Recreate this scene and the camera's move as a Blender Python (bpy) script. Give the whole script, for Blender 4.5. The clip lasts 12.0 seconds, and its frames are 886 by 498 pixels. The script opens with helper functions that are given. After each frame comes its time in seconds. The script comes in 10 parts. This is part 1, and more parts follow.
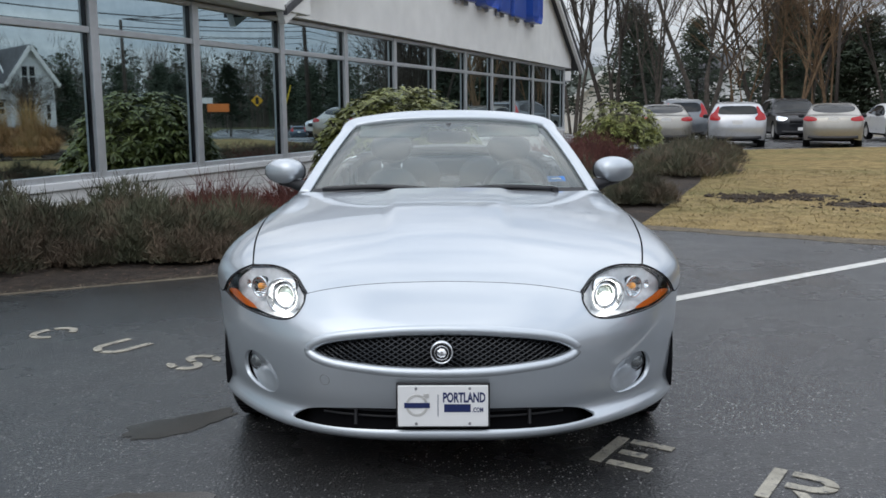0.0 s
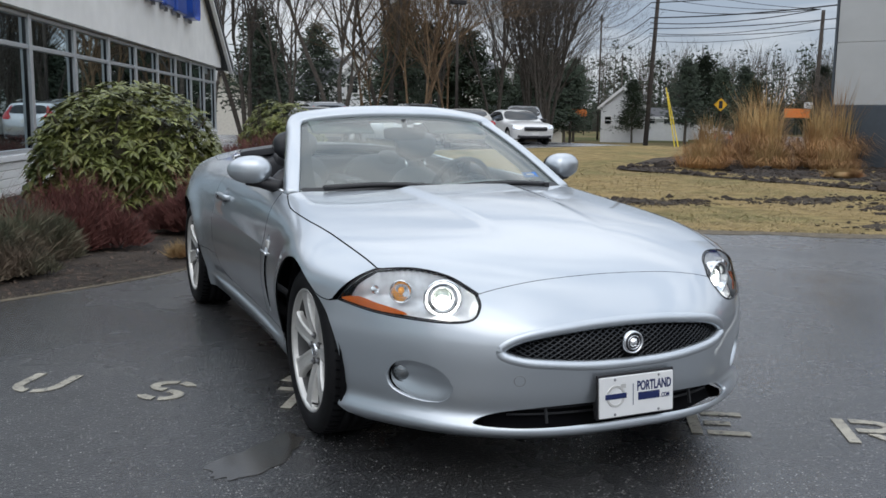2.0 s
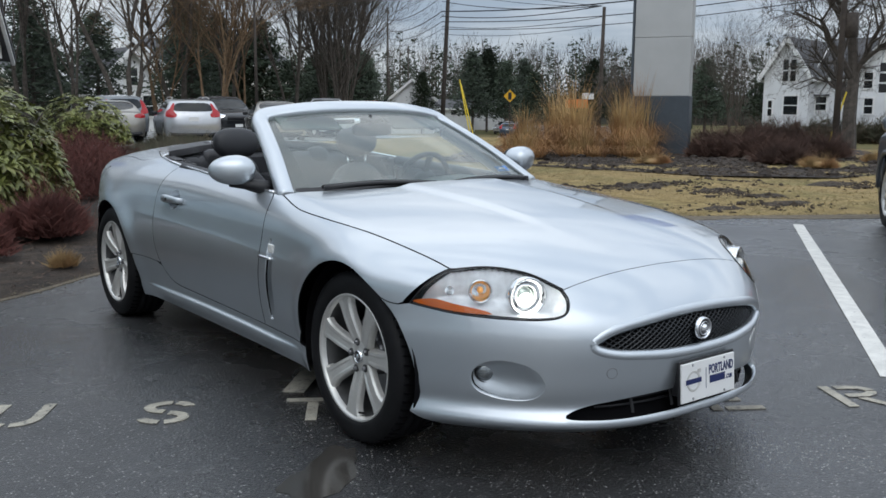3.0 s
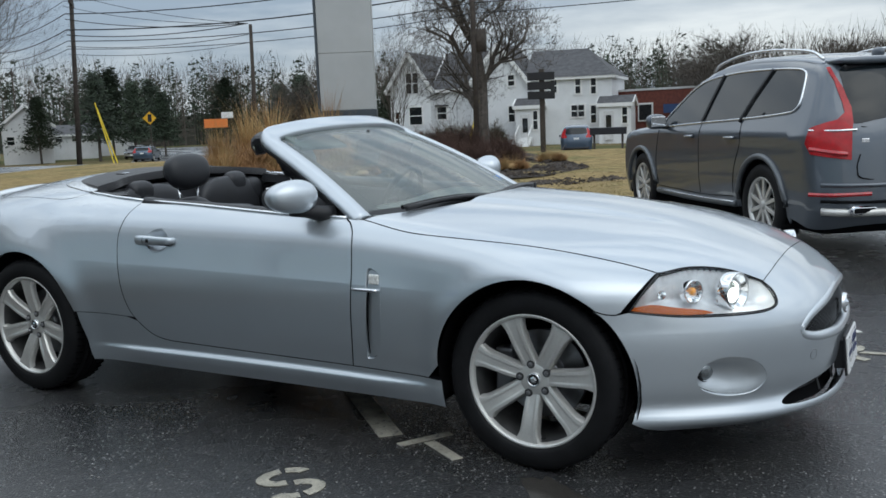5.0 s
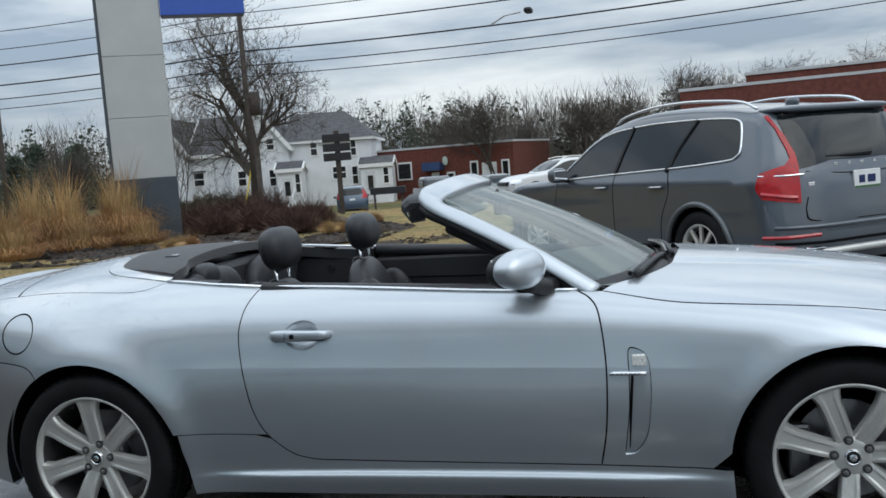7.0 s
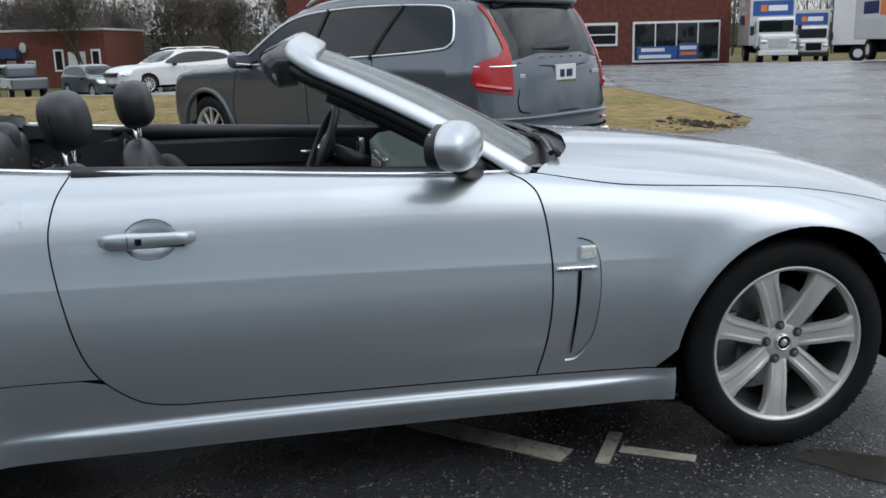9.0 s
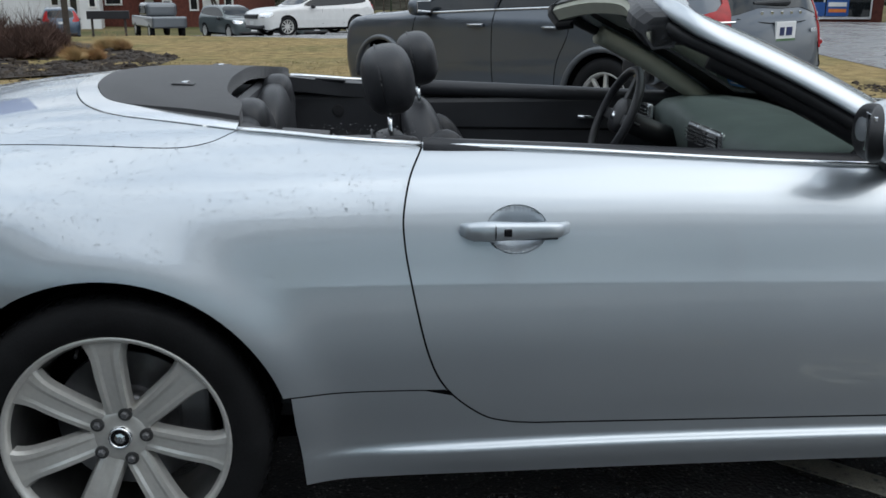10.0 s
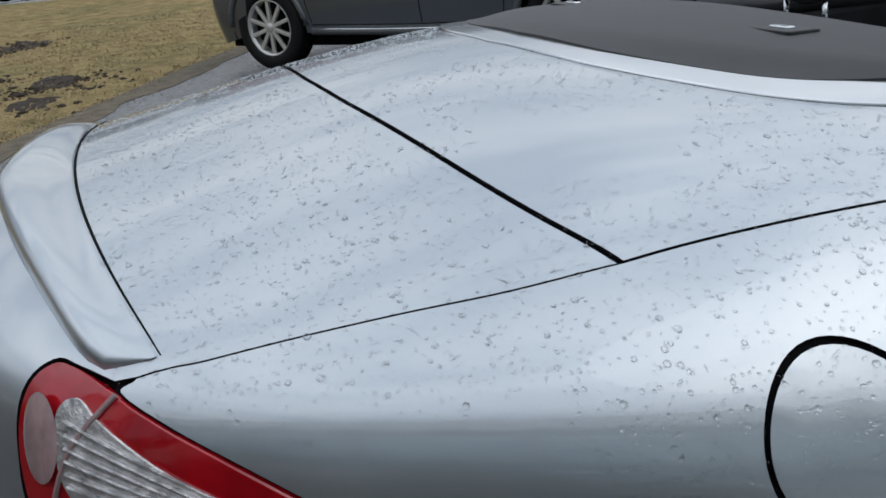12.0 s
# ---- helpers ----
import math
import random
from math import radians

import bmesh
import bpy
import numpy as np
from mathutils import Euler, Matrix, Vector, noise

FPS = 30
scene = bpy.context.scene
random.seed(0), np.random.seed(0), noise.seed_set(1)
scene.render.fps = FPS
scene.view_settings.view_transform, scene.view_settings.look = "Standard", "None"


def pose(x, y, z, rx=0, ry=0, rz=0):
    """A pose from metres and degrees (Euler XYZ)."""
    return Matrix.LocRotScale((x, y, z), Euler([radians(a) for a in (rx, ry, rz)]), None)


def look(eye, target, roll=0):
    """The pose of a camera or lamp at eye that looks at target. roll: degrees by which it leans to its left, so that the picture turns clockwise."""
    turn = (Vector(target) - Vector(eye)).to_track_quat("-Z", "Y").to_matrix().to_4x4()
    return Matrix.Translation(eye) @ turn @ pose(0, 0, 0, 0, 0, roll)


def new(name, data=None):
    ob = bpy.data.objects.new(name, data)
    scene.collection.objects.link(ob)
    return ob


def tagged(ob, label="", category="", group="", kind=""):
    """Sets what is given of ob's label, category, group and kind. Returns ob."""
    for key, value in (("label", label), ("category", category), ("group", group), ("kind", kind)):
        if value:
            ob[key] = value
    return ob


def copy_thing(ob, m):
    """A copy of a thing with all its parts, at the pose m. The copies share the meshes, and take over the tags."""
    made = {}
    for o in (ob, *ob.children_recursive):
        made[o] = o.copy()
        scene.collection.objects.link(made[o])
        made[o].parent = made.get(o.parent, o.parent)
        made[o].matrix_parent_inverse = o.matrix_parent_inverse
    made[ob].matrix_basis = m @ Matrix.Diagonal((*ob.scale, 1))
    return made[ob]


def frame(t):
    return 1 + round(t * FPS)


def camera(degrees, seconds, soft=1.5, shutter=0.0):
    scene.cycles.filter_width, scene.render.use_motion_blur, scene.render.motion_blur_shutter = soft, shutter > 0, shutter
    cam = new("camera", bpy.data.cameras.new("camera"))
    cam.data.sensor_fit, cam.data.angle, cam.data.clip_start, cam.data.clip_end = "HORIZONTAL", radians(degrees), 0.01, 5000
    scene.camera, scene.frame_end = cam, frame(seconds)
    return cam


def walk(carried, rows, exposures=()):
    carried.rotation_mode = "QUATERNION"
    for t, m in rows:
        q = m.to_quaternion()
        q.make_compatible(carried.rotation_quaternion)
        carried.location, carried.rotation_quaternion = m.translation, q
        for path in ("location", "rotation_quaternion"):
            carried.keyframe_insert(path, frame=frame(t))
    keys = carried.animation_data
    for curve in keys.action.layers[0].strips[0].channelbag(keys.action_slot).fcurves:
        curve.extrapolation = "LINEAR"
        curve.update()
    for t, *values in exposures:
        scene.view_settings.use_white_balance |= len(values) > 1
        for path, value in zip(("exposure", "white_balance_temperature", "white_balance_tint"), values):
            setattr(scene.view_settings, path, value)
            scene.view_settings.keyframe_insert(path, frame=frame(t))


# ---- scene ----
# Scale: metres. The car's nose points to -y; the dealership lies to the north (+y).
cam = camera(51.8, 12.0, soft=1.6)
PATH = [
    (0, (0.049, -5.277, 1.323), (0.022, -3.301, 1.019), -0.4),
    (0.5, (-0.438, -5.248, 1.287), (-0.274, -3.283, 0.956), 0.2),
    (1, (-0.922, -5.174, 1.287), (-0.536, -3.241, 0.947), 0.5),
    (1.5, (-1.371, -5.078, 1.293), (-0.747, -3.205, 0.972), 0.2),
    (2, (-1.837, -4.817, 1.285), (-1.032, -3.01, 0.988), 0.7),
    (2.5, (-2.282, -4.608, 1.294), (-1.265, -2.911, 1.002), 0.2),
    (3, (-2.668, -4.256, 1.291), (-1.467, -2.687, 0.981), 0.3),
    (3.2, (-2.833, -4.129, 1.264), (-1.563, -2.617, 0.948), 0.2),
    (4.8, (-3.785, -2.862, 1.301), (-2.103, -1.824, 0.996), -2.0),
    (5, (-3.792, -2.658, 1.289), (-2.069, -1.684, 1.003), -2.3),
    (5.5, (-3.914, -2.179, 1.299), (-2.088, -1.409, 1.025), -2.7),
    (6, (-3.989, -1.753, 1.317), (-2.079, -1.207, 1.081), -3.4),
    (6.5, (-3.92, -1.244, 1.364), (-1.989, -0.765, 1.166), -4.2),
    (6.7, (-3.928, -1.063, 1.367), (-1.994, -0.586, 1.18), -4.3),
    (8.3, (-3.545, -0.035, 1.284), (-1.588, 0.035, 0.881), -3.1),
    (8.5, (-3.497, -0.019, 1.272), (-1.557, -0.216, 0.826), -2.2),
    (9, (-3.282, 0.201, 1.268), (-1.369, -0.182, 0.826), -1.5),
    (9.5, (-3.062, 0.606, 1.26), (-1.133, 0.435, 0.76), -1.2),
    (10, (-2.757, 0.798, 1.285), (-0.838, 0.653, 0.742), -0.0),
    (10.5, (-2.343, 1.055, 1.285), (-0.435, 0.968, 0.693), -3.5),
    (11, (-1.982, 1.424, 1.282), (-0.091, 1.282, 0.646), -3.8),
    (11.5, (-1.623, 1.812, 1.263), (0.246, 1.590, 0.589), -3.4),
    (12, (-1.330, 2.177, 1.254), (0.442, 1.566, 0.557), -5.7),
]
walk(cam, [(t, look(eye, target, roll)) for t, eye, target, roll in PATH],
     exposures=[(0, 0.17, 6500, 10), (1.5, 0.18, 6500, 10), (3.0, 0.15, 6350, 8), (5.0, 0.08, 6300, 5), (6.5, 0.12, 6300, 5), (9.0, 0.17, 6500, 8), (10.5, 0.03, 6400, 6), (11.0, -0.08, 6400, 7), (12.0, -0.24, 6450, 8)])

# ---- sky and sun: a bright overcast day, light breaking through from the south-west ----
SUN_HEIGHT, SUN_TURN = radians(48), radians(215)
world = bpy.data.worlds.new("overcast_sky")
scene.world = world
world.use_nodes = True
wn, wl = world.node_tree.nodes, world.node_tree.links
wn.clear()
sky = wn.new("ShaderNodeTexSky")
sky.sky_type, sky.sun_disc, sky.sun_elevation, sky.sun_rotation = "NISHITA", False, SUN_HEIGHT, SUN_TURN
where = wn.new("ShaderNodeTexCoord")
flat = wn.new("ShaderNodeMapping")
flat.inputs["Scale"].default_value = (1.0, 1.0, 5.5)
wl.new(where.outputs["Generated"], flat.inputs["Vector"])
cloud = wn.new("ShaderNodeTexNoise")
cloud.inputs["Scale"].default_value, cloud.inputs["Detail"].default_value, cloud.inputs["Roughness"].default_value = 2.3, 7, 0.55
wl.new(flat.outputs["Vector"], cloud.inputs["Vector"])
ramp = wn.new("ShaderNodeValToRGB")
ramp.color_ramp.elements[0].position, ramp.color_ramp.elements[0].color = 0.37, (3.9, 4.6, 5.7, 1)
ramp.color_ramp.elements[1].position, ramp.color_ramp.elements[1].color = 0.64, (10.2, 10.4, 10.7, 1)
wl.new(cloud.outputs["Fac"], ramp.inputs["Fac"])
veil = wn.new("ShaderNodeMix")
veil.data_type = "RGBA"
veil.inputs["Factor"].default_value = 0.88
wl.new(sky.outputs["Color"], veil.inputs["A"])
wl.new(ramp.outputs["Color"], veil.inputs["B"])
# an overcast sky is three times as bright overhead as at the horizon
axis = wn.new("ShaderNodeSeparateXYZ")
wl.new(where.outputs["Generated"], axis.inputs["Vector"])
rise = wn.new("ShaderNodeMapRange")
rise.inputs["From Max"].default_value = 0.7
rise.inputs["To Min"].default_value, rise.inputs["To Max"].default_value = 0.70, 1.68
wl.new(axis.outputs["Z"], rise.inputs["Value"])
grade = wn.new("ShaderNodeMix")
grade.data_type, grade.blend_type = "RGBA", "MULTIPLY"
grade.inputs["Factor"].default_value = 1.0
wl.new(veil.outputs["Result"], grade.inputs["A"])
wl.new(rise.outputs["Result"], grade.inputs["B"])
glow = wn.new("ShaderNodeBackground")
glow.inputs["Strength"].default_value = 0.100
wl.new(grade.outputs["Result"], glow.inputs["Color"])
wl.new(glow.outputs["Background"], wn.new("ShaderNodeOutputWorld").inputs["Surface"])

sun = new("sun", bpy.data.lights.new("sun", "SUN"))
sun.data.energy, sun.data.angle, sun.data.color = 0.42, radians(50), (1.0, 0.96, 0.9)
sun.matrix_world = look((-20, -25, 40), (0, 0, 0))


# ---- materials ----
def material(name, colour, rough=0.5, metal=0.0, coat=0.0, vary=0.12, scale=8.0, bump=0.0, bump_scale=60.0, fine=0.0, second=None, mix_scale=1.5, spec=0.5, glass=0.0, ior=1.45, sheen=0.0, glow=0.0, each=0.0, mix_range=(0.42, 0.62), rough_vary=0.0, alpha=1.0):
    """A surface with variation at two scales: broad stains (scale, mix_scale) and fine grain (fine, bump)."""
    m = bpy.data.materials.new(name)
    m.use_nodes = True
    n, l = m.node_tree.nodes, m.node_tree.links
    b = n["Principled BSDF"]
    b.inputs["Roughness"].default_value, b.inputs["Metallic"].default_value = rough, metal
    b.inputs["Coat Weight"].default_value, b.inputs["Coat Roughness"].default_value = coat, 0.03
    b.inputs["Specular IOR Level"].default_value, b.inputs["IOR"].default_value = spec, ior
    b.inputs["Transmission Weight"].default_value, b.inputs["Sheen Weight"].default_value = glass, sheen
    b.inputs["Alpha"].default_value = alpha
    tc = n.new("ShaderNodeTexCoord")
    big = n.new("ShaderNodeTexNoise")
    big.inputs["Scale"].default_value, big.inputs["Detail"].default_value = scale, 5
    l.new(tc.outputs["Object"], big.inputs["Vector"])
    base = n.new("ShaderNodeRGB")
    base.outputs[0].default_value = (*colour, 1)
    out = base.outputs[0]
    if second:
        broad = n.new("ShaderNodeTexNoise")
        broad.inputs["Scale"].default_value, broad.inputs["Detail"].default_value, broad.inputs["Roughness"].default_value = mix_scale, 8, 0.62
        l.new(tc.outputs["Object"], broad.inputs["Vector"])
        edge = n.new("ShaderNodeMapRange")
        edge.inputs["From Min"].default_value, edge.inputs["From Max"].default_value = mix_range
        l.new(broad.outputs["Fac"], edge.inputs["Value"])
        mixed = n.new("ShaderNodeMix")
        mixed.data_type = "RGBA"
        mixed.inputs["B"].default_value = (*second, 1)
        l.new(edge.outputs["Result"], mixed.inputs["Factor"])
        l.new(out, mixed.inputs["A"])
        out = mixed.outputs["Result"]
    tone = n.new("ShaderNodeHueSaturation")
    value = n.new("ShaderNodeMapRange")
    value.inputs["From Min"].default_value, value.inputs["From Max"].default_value = 0.3, 0.7
    value.inputs["To Min"].default_value, value.inputs["To Max"].default_value = 1 - vary, 1 + vary
    l.new(big.outputs["Fac"], value.inputs["Value"])
    level = value.outputs["Result"]
    if fine:
        grain = n.new("ShaderNodeTexNoise")
        grain.inputs["Scale"].default_value, grain.inputs["Detail"].default_value = bump_scale * 1.7, 3
        l.new(tc.outputs["Object"], grain.inputs["Vector"])
        g = n.new("ShaderNodeMapRange")
        g.inputs["From Min"].default_value, g.inputs["From Max"].default_value = 0.3, 0.7
        g.inputs["To Min"].default_value, g.inputs["To Max"].default_value = 1 - fine, 1 + fine
        l.new(grain.outputs["Fac"], g.inputs["Value"])
        times = n.new("ShaderNodeMath")
        times.operation = "MULTIPLY"
        l.new(level, times.inputs[0])
        l.new(g.outputs["Result"], times.inputs[1])
        level = times.outputs["Value"]
    if each:
        info = n.new("ShaderNodeObjectInfo")
        geo = n.new("ShaderNodeNewGeometry")
        add = n.new("ShaderNodeMath")
        add.operation = "ADD"
        l.new(info.outputs["Random"], add.inputs[0])
        l.new(geo.outputs["Random Per Island"], add.inputs[1])
        r = n.new("ShaderNodeMapRange")
        r.inputs["From Max"].default_value = 2.0
        r.inputs["To Min"].default_value, r.inputs["To Max"].default_value = 1 - each, 1 + each
        l.new(add.outputs["Value"], r.inputs["Value"])
        times = n.new("ShaderNodeMath")
        times.operation = "MULTIPLY"
        l.new(level, times.inputs[0])
        l.new(r.outputs["Result"], times.inputs[1])
        level = times.outputs["Value"]
    l.new(level, tone.inputs["Value"])
    l.new(out, tone.inputs["Color"])
    l.new(tone.outputs["Color"], b.inputs["Base Color"])
    if rough_vary:
        rr = n.new("ShaderNodeMapRange")
        rr.inputs["From Min"].default_value, rr.inputs["From Max"].default_value = 0.35, 0.65
        rr.inputs["To Min"].default_value, rr.inputs["To Max"].default_value = max(rough - rough_vary, 0.01), min(rough + rough_vary, 1)
        l.new(big.outputs["Fac"], rr.inputs["Value"])
        l.new(rr.outputs["Result"], b.inputs["Roughness"])
    if bump:
        relief = n.new("ShaderNodeTexNoise")
        relief.inputs["Scale"].default_value, relief.inputs["Detail"].default_value = bump_scale, 4
        l.new(tc.outputs["Object"], relief.inputs["Vector"])
        lift = n.new("ShaderNodeBump")
        lift.inputs["Strength"].default_value, lift.inputs["Distance"].default_value = 1.0, bump
        l.new(relief.outputs["Fac"], lift.inputs["Height"])
        l.new(lift.outputs["Normal"], b.inputs["Normal"])
    if glow:
        b.inputs["Emission Color"].default_value, b.inputs["Emission Strength"].default_value = (*colour, 1), glow
    return m


def wet_asphalt(name, dry, wet, pools=0.0):
    """Asphalt with stone chips; damp all over, with pools where the broad noise is high."""
    m = material(name, dry, rough=0.5, vary=0.30, scale=0.8, bump=0.008, bump_scale=85, fine=0.6, second=wet, mix_scale=0.55, mix_range=(0.38, 0.6))
    n, l = m.node_tree.nodes, m.node_tree.links
    b = n["Principled BSDF"]
    tc = n.new("ShaderNodeTexCoord")
    damp = n.new("ShaderNodeTexNoise")
    damp.inputs["Scale"].default_value, damp.inputs["Detail"].default_value, damp.inputs["Roughness"].default_value = 0.42, 6, 0.6
    l.new(tc.outputs["Object"], damp.inputs["Vector"])
    r = n.new("ShaderNodeMapRange")
    r.inputs["From Min"].default_value, r.inputs["From Max"].default_value = 0.36, 0.64
    r.inputs["To Min"].default_value, r.inputs["To Max"].default_value = 0.50, 0.12
    l.new(damp.outputs["Fac"], r.inputs["Value"])
    if pools:
        fill = n.new("ShaderNodeMapRange")
        fill.inputs["From Min"].default_value, fill.inputs["From Max"].default_value = pools, pools + 0.035
        fill.inputs["To Min"].default_value, fill.inputs["To Max"].default_value = 1.0, 0.0
        l.new(damp.outputs["Fac"], fill.inputs["Value"])
        times = n.new("ShaderNodeMath")
        times.operation = "MULTIPLY"
        l.new(r.outputs["Result"], times.inputs[0])
        l.new(fill.outputs["Result"], times.inputs[1])
        floor_ = n.new("ShaderNodeMath")
        floor_.operation = "MAXIMUM"
        floor_.inputs[1].default_value = 0.03
        l.new(times.outputs["Value"], floor_.inputs[0])
        l.new(floor_.outputs["Value"], b.inputs["Roughness"])
        for node in list(n):
            if node.type == "BUMP":
                l.new(fill.outputs["Result"], node.inputs["Strength"])
    else:
        l.new(r.outputs["Result"], b.inputs["Roughness"])
    # a film of rain lies over the stones
    b.inputs["Coat Weight"].default_value, b.inputs["Coat IOR"].default_value = 0.85, 1.33
    film = n.new("ShaderNodeMapRange")
    film.inputs["From Min"].default_value, film.inputs["From Max"].default_value = 0.36, 0.64
    film.inputs["To Min"].default_value, film.inputs["To Max"].default_value = 0.38, 0.14
    l.new(damp.outputs["Fac"], film.inputs["Value"])
    l.new(film.outputs["Result"], b.inputs["Coat Roughness"])
    # which follows the larger stones
    swell = n.new("ShaderNodeTexNoise")
    swell.inputs["Scale"].default_value, swell.inputs["Detail"].default_value = 62, 2
    l.new(tc.outputs["Object"], swell.inputs["Vector"])
    ripple = n.new("ShaderNodeBump")
    ripple.inputs["Distance"].default_value, ripple.inputs["Strength"].default_value = 0.005, 0.8
    l.new(swell.outputs["Fac"], ripple.inputs["Height"])
    l.new(ripple.outputs["Normal"], b.inputs["Coat Normal"])
    # pale stone chips
    chips = n.new("ShaderNodeTexVoronoi")
    chips.inputs["Scale"].default_value = 92
    l.new(tc.outputs["Object"], chips.inputs["Vector"])
    pick = n.new("ShaderNodeSeparateColor")
    l.new(chips.outputs["Color"], pick.inputs["Color"])
    rare = n.new("ShaderNodeMapRange")
    rare.inputs["From Min"].default_value, rare.inputs["From Max"].default_value = 0.70, 0.98
    rare.inputs["To Max"].default_value = 1.0
    l.new(pick.outputs["Red"], rare.inputs["Value"])
    core = n.new("ShaderNodeMapRange")
    core.inputs["From Min"].default_value, core.inputs["From Max"].default_value = 0.42, 0.22
    l.new(chips.outputs["Distance"], core.inputs["Value"])
    both = n.new("ShaderNodeMath")
    both.operation = "MULTIPLY"
    l.new(rare.outputs["Result"], both.inputs[0])
    l.new(core.outputs["Result"], both.inputs[1])
    mixed = n.new("ShaderNodeMix")
    mixed.data_type = "RGBA"
    mixed.inputs["B"].default_value = (0.42, 0.41, 0.39, 1)
    link = b.inputs["Base Color"].links[0]
    l.new(link.from_socket, mixed.inputs["A"])
    l.new(both.outputs["Value"], mixed.inputs["Factor"])
    l.new(mixed.outputs["Result"], b.inputs["Base Color"])
    return m


COAT_IOR = 1.7
SILVER = material("silver_paint", (0.54, 0.582, 0.62), rough=0.36, metal=0.78, coat=1.0, vary=0.025, scale=2.5, bump=0.00004, bump_scale=900, fine=0.05)
SILVER.node_tree.nodes["Principled BSDF"].inputs["Coat IOR"].default_value = COAT_IOR
GREY_PAINT = material("grey_paint", (0.100, 0.116, 0.138), rough=0.32, metal=0.5, coat=1.0, vary=0.03, scale=2, fine=0.06, bump_scale=500)
GAP = material("dark_gap", (0.006, 0.006, 0.007), rough=0.9, vary=0.1, spec=0.1)
BLACK_TRIM = material("black_trim", (0.016, 0.016, 0.018), rough=0.45, vary=0.15, bump=0.0003, bump_scale=500)
GLOSS_BLACK = material("gloss_black", (0.008, 0.008, 0.01), rough=0.12, vary=0.1)
RUBBER = material("tyre_rubber", (0.010, 0.010, 0.011), rough=0.6, spec=0.25, vary=0.25, scale=14, bump=0.0006, bump_scale=160, fine=0.2)
ALLOY = material("alloy_silver", (0.66, 0.65, 0.62), rough=0.33, metal=0.5, coat=0.5, vary=0.06, scale=9, fine=0.04)
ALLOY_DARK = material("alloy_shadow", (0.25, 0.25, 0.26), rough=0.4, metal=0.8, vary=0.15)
# near-black alloy: the shade behind the spokes is put into the colour
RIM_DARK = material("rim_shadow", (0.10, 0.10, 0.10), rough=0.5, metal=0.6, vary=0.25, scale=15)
STEEL = material("brake_steel", (0.32, 0.32, 0.33), rough=0.35, metal=1.0, vary=0.2, scale=20)
CHROME = material("chrome", (0.83, 0.84, 0.86), rough=0.07, metal=1.0, vary=0.03)
SATIN_CHROME = material("bright_trim", (0.80, 0.82, 0.84), rough=0.2, metal=0.9, coat=0.5, vary=0.03)


def thin_glass(name, tint, ior=1.5, rough=0.0, veil=0.0):
    """A pane: light passes straight through it, and it mirrors more at a glancing angle."""
    m = bpy.data.materials.new(name)
    m.use_nodes = True
    n, l = m.node_tree.nodes, m.node_tree.links
    n.clear()
    clear, gloss, fresnel, mixed, out = (n.new(k) for k in ("ShaderNodeBsdfTransparent", "ShaderNodeBsdfGlossy", "ShaderNodeFresnel", "ShaderNodeMixShader", "ShaderNodeOutputMaterial"))
    clear.inputs["Color"].default_value = (*tint, 1)
    gloss.inputs["Roughness"].default_value = rough
    fresnel.inputs["IOR"].default_value = ior
    l.new(fresnel.outputs["Fac"], mixed.inputs["Fac"])
    l.new(clear.outputs["BSDF"], mixed.inputs[1])
    l.new(gloss.outputs["BSDF"], mixed.inputs[2])
    if veil:
        # a pale film: rain on the glass, and sky glare put into its colour
        film, both = n.new("ShaderNodeBsdfDiffuse"), n.new("ShaderNodeMixShader")
        film.inputs["Color"].default_value, both.inputs["Fac"].default_value = (0.72, 0.80, 0.77, 1), veil
        l.new(mixed.outputs["Shader"], both.inputs[1])
        l.new(film.outputs["BSDF"], both.inputs[2])
        l.new(both.outputs["Shader"], out.inputs["Surface"])
    else:
        l.new(mixed.outputs["Shader"], out.inputs["Surface"])
    return m


GLASS = thin_glass("windscreen_glass", (0.80, 0.89, 0.85), 1.75, veil=0.13)
LENS = thin_glass("lamp_lens", (0.95, 0.97, 0.98), 1.4)
WINDOW = material("mirroring_window", (0.46, 0.56, 0.59), rough=0.015, metal=1.0, vary=0.05)
TINT = material("tinted_glass", (0.008, 0.011, 0.013), rough=0.03, vary=0.1, spec=0.5)
WATER = material("rain_drop", (1.0, 1.0, 1.0), rough=0.03, glass=1.0, ior=1.33, vary=0.0)
wet_n, wet_l = WATER.node_tree.nodes, WATER.node_tree.links
wet_out = next(n for n in wet_n if n.type == "OUTPUT_MATERIAL")
wet_mix, wet_clear = wet_n.new("ShaderNodeMixShader"), wet_n.new("ShaderNodeBsdfTransparent")
wet_mix.inputs["Fac"].default_value = 0.85
wet_l.new(wet_clear.outputs["BSDF"], wet_mix.inputs[1])
wet_l.new(wet_out.inputs["Surface"].links[0].from_socket, wet_mix.inputs[2])
wet_l.new(wet_mix.outputs["Shader"], wet_out.inputs["Surface"])
LEATHER = material("charcoal_leather", (0.030, 0.031, 0.035), rough=0.42, vary=0.18, scale=5, bump=0.0007, bump_scale=260, fine=0.15)
CLOTH = material("hood_cloth", (0.022, 0.022, 0.025), rough=0.85, vary=0.15, bump=0.0005, bump_scale=700, fine=0.25, sheen=0.3)
DASH = material("grey_green_dash", (0.15, 0.185, 0.175), rough=0.5, vary=0.12, bump=0.0004, bump_scale=400)
WOOD = material("burr_walnut", (0.10, 0.035, 0.018), rough=0.15, coat=0.8, vary=0.5, scale=25)
AMBER = material("amber_lens", (0.75, 0.16, 0.015), rough=0.08, vary=0.15, coat=0.6)
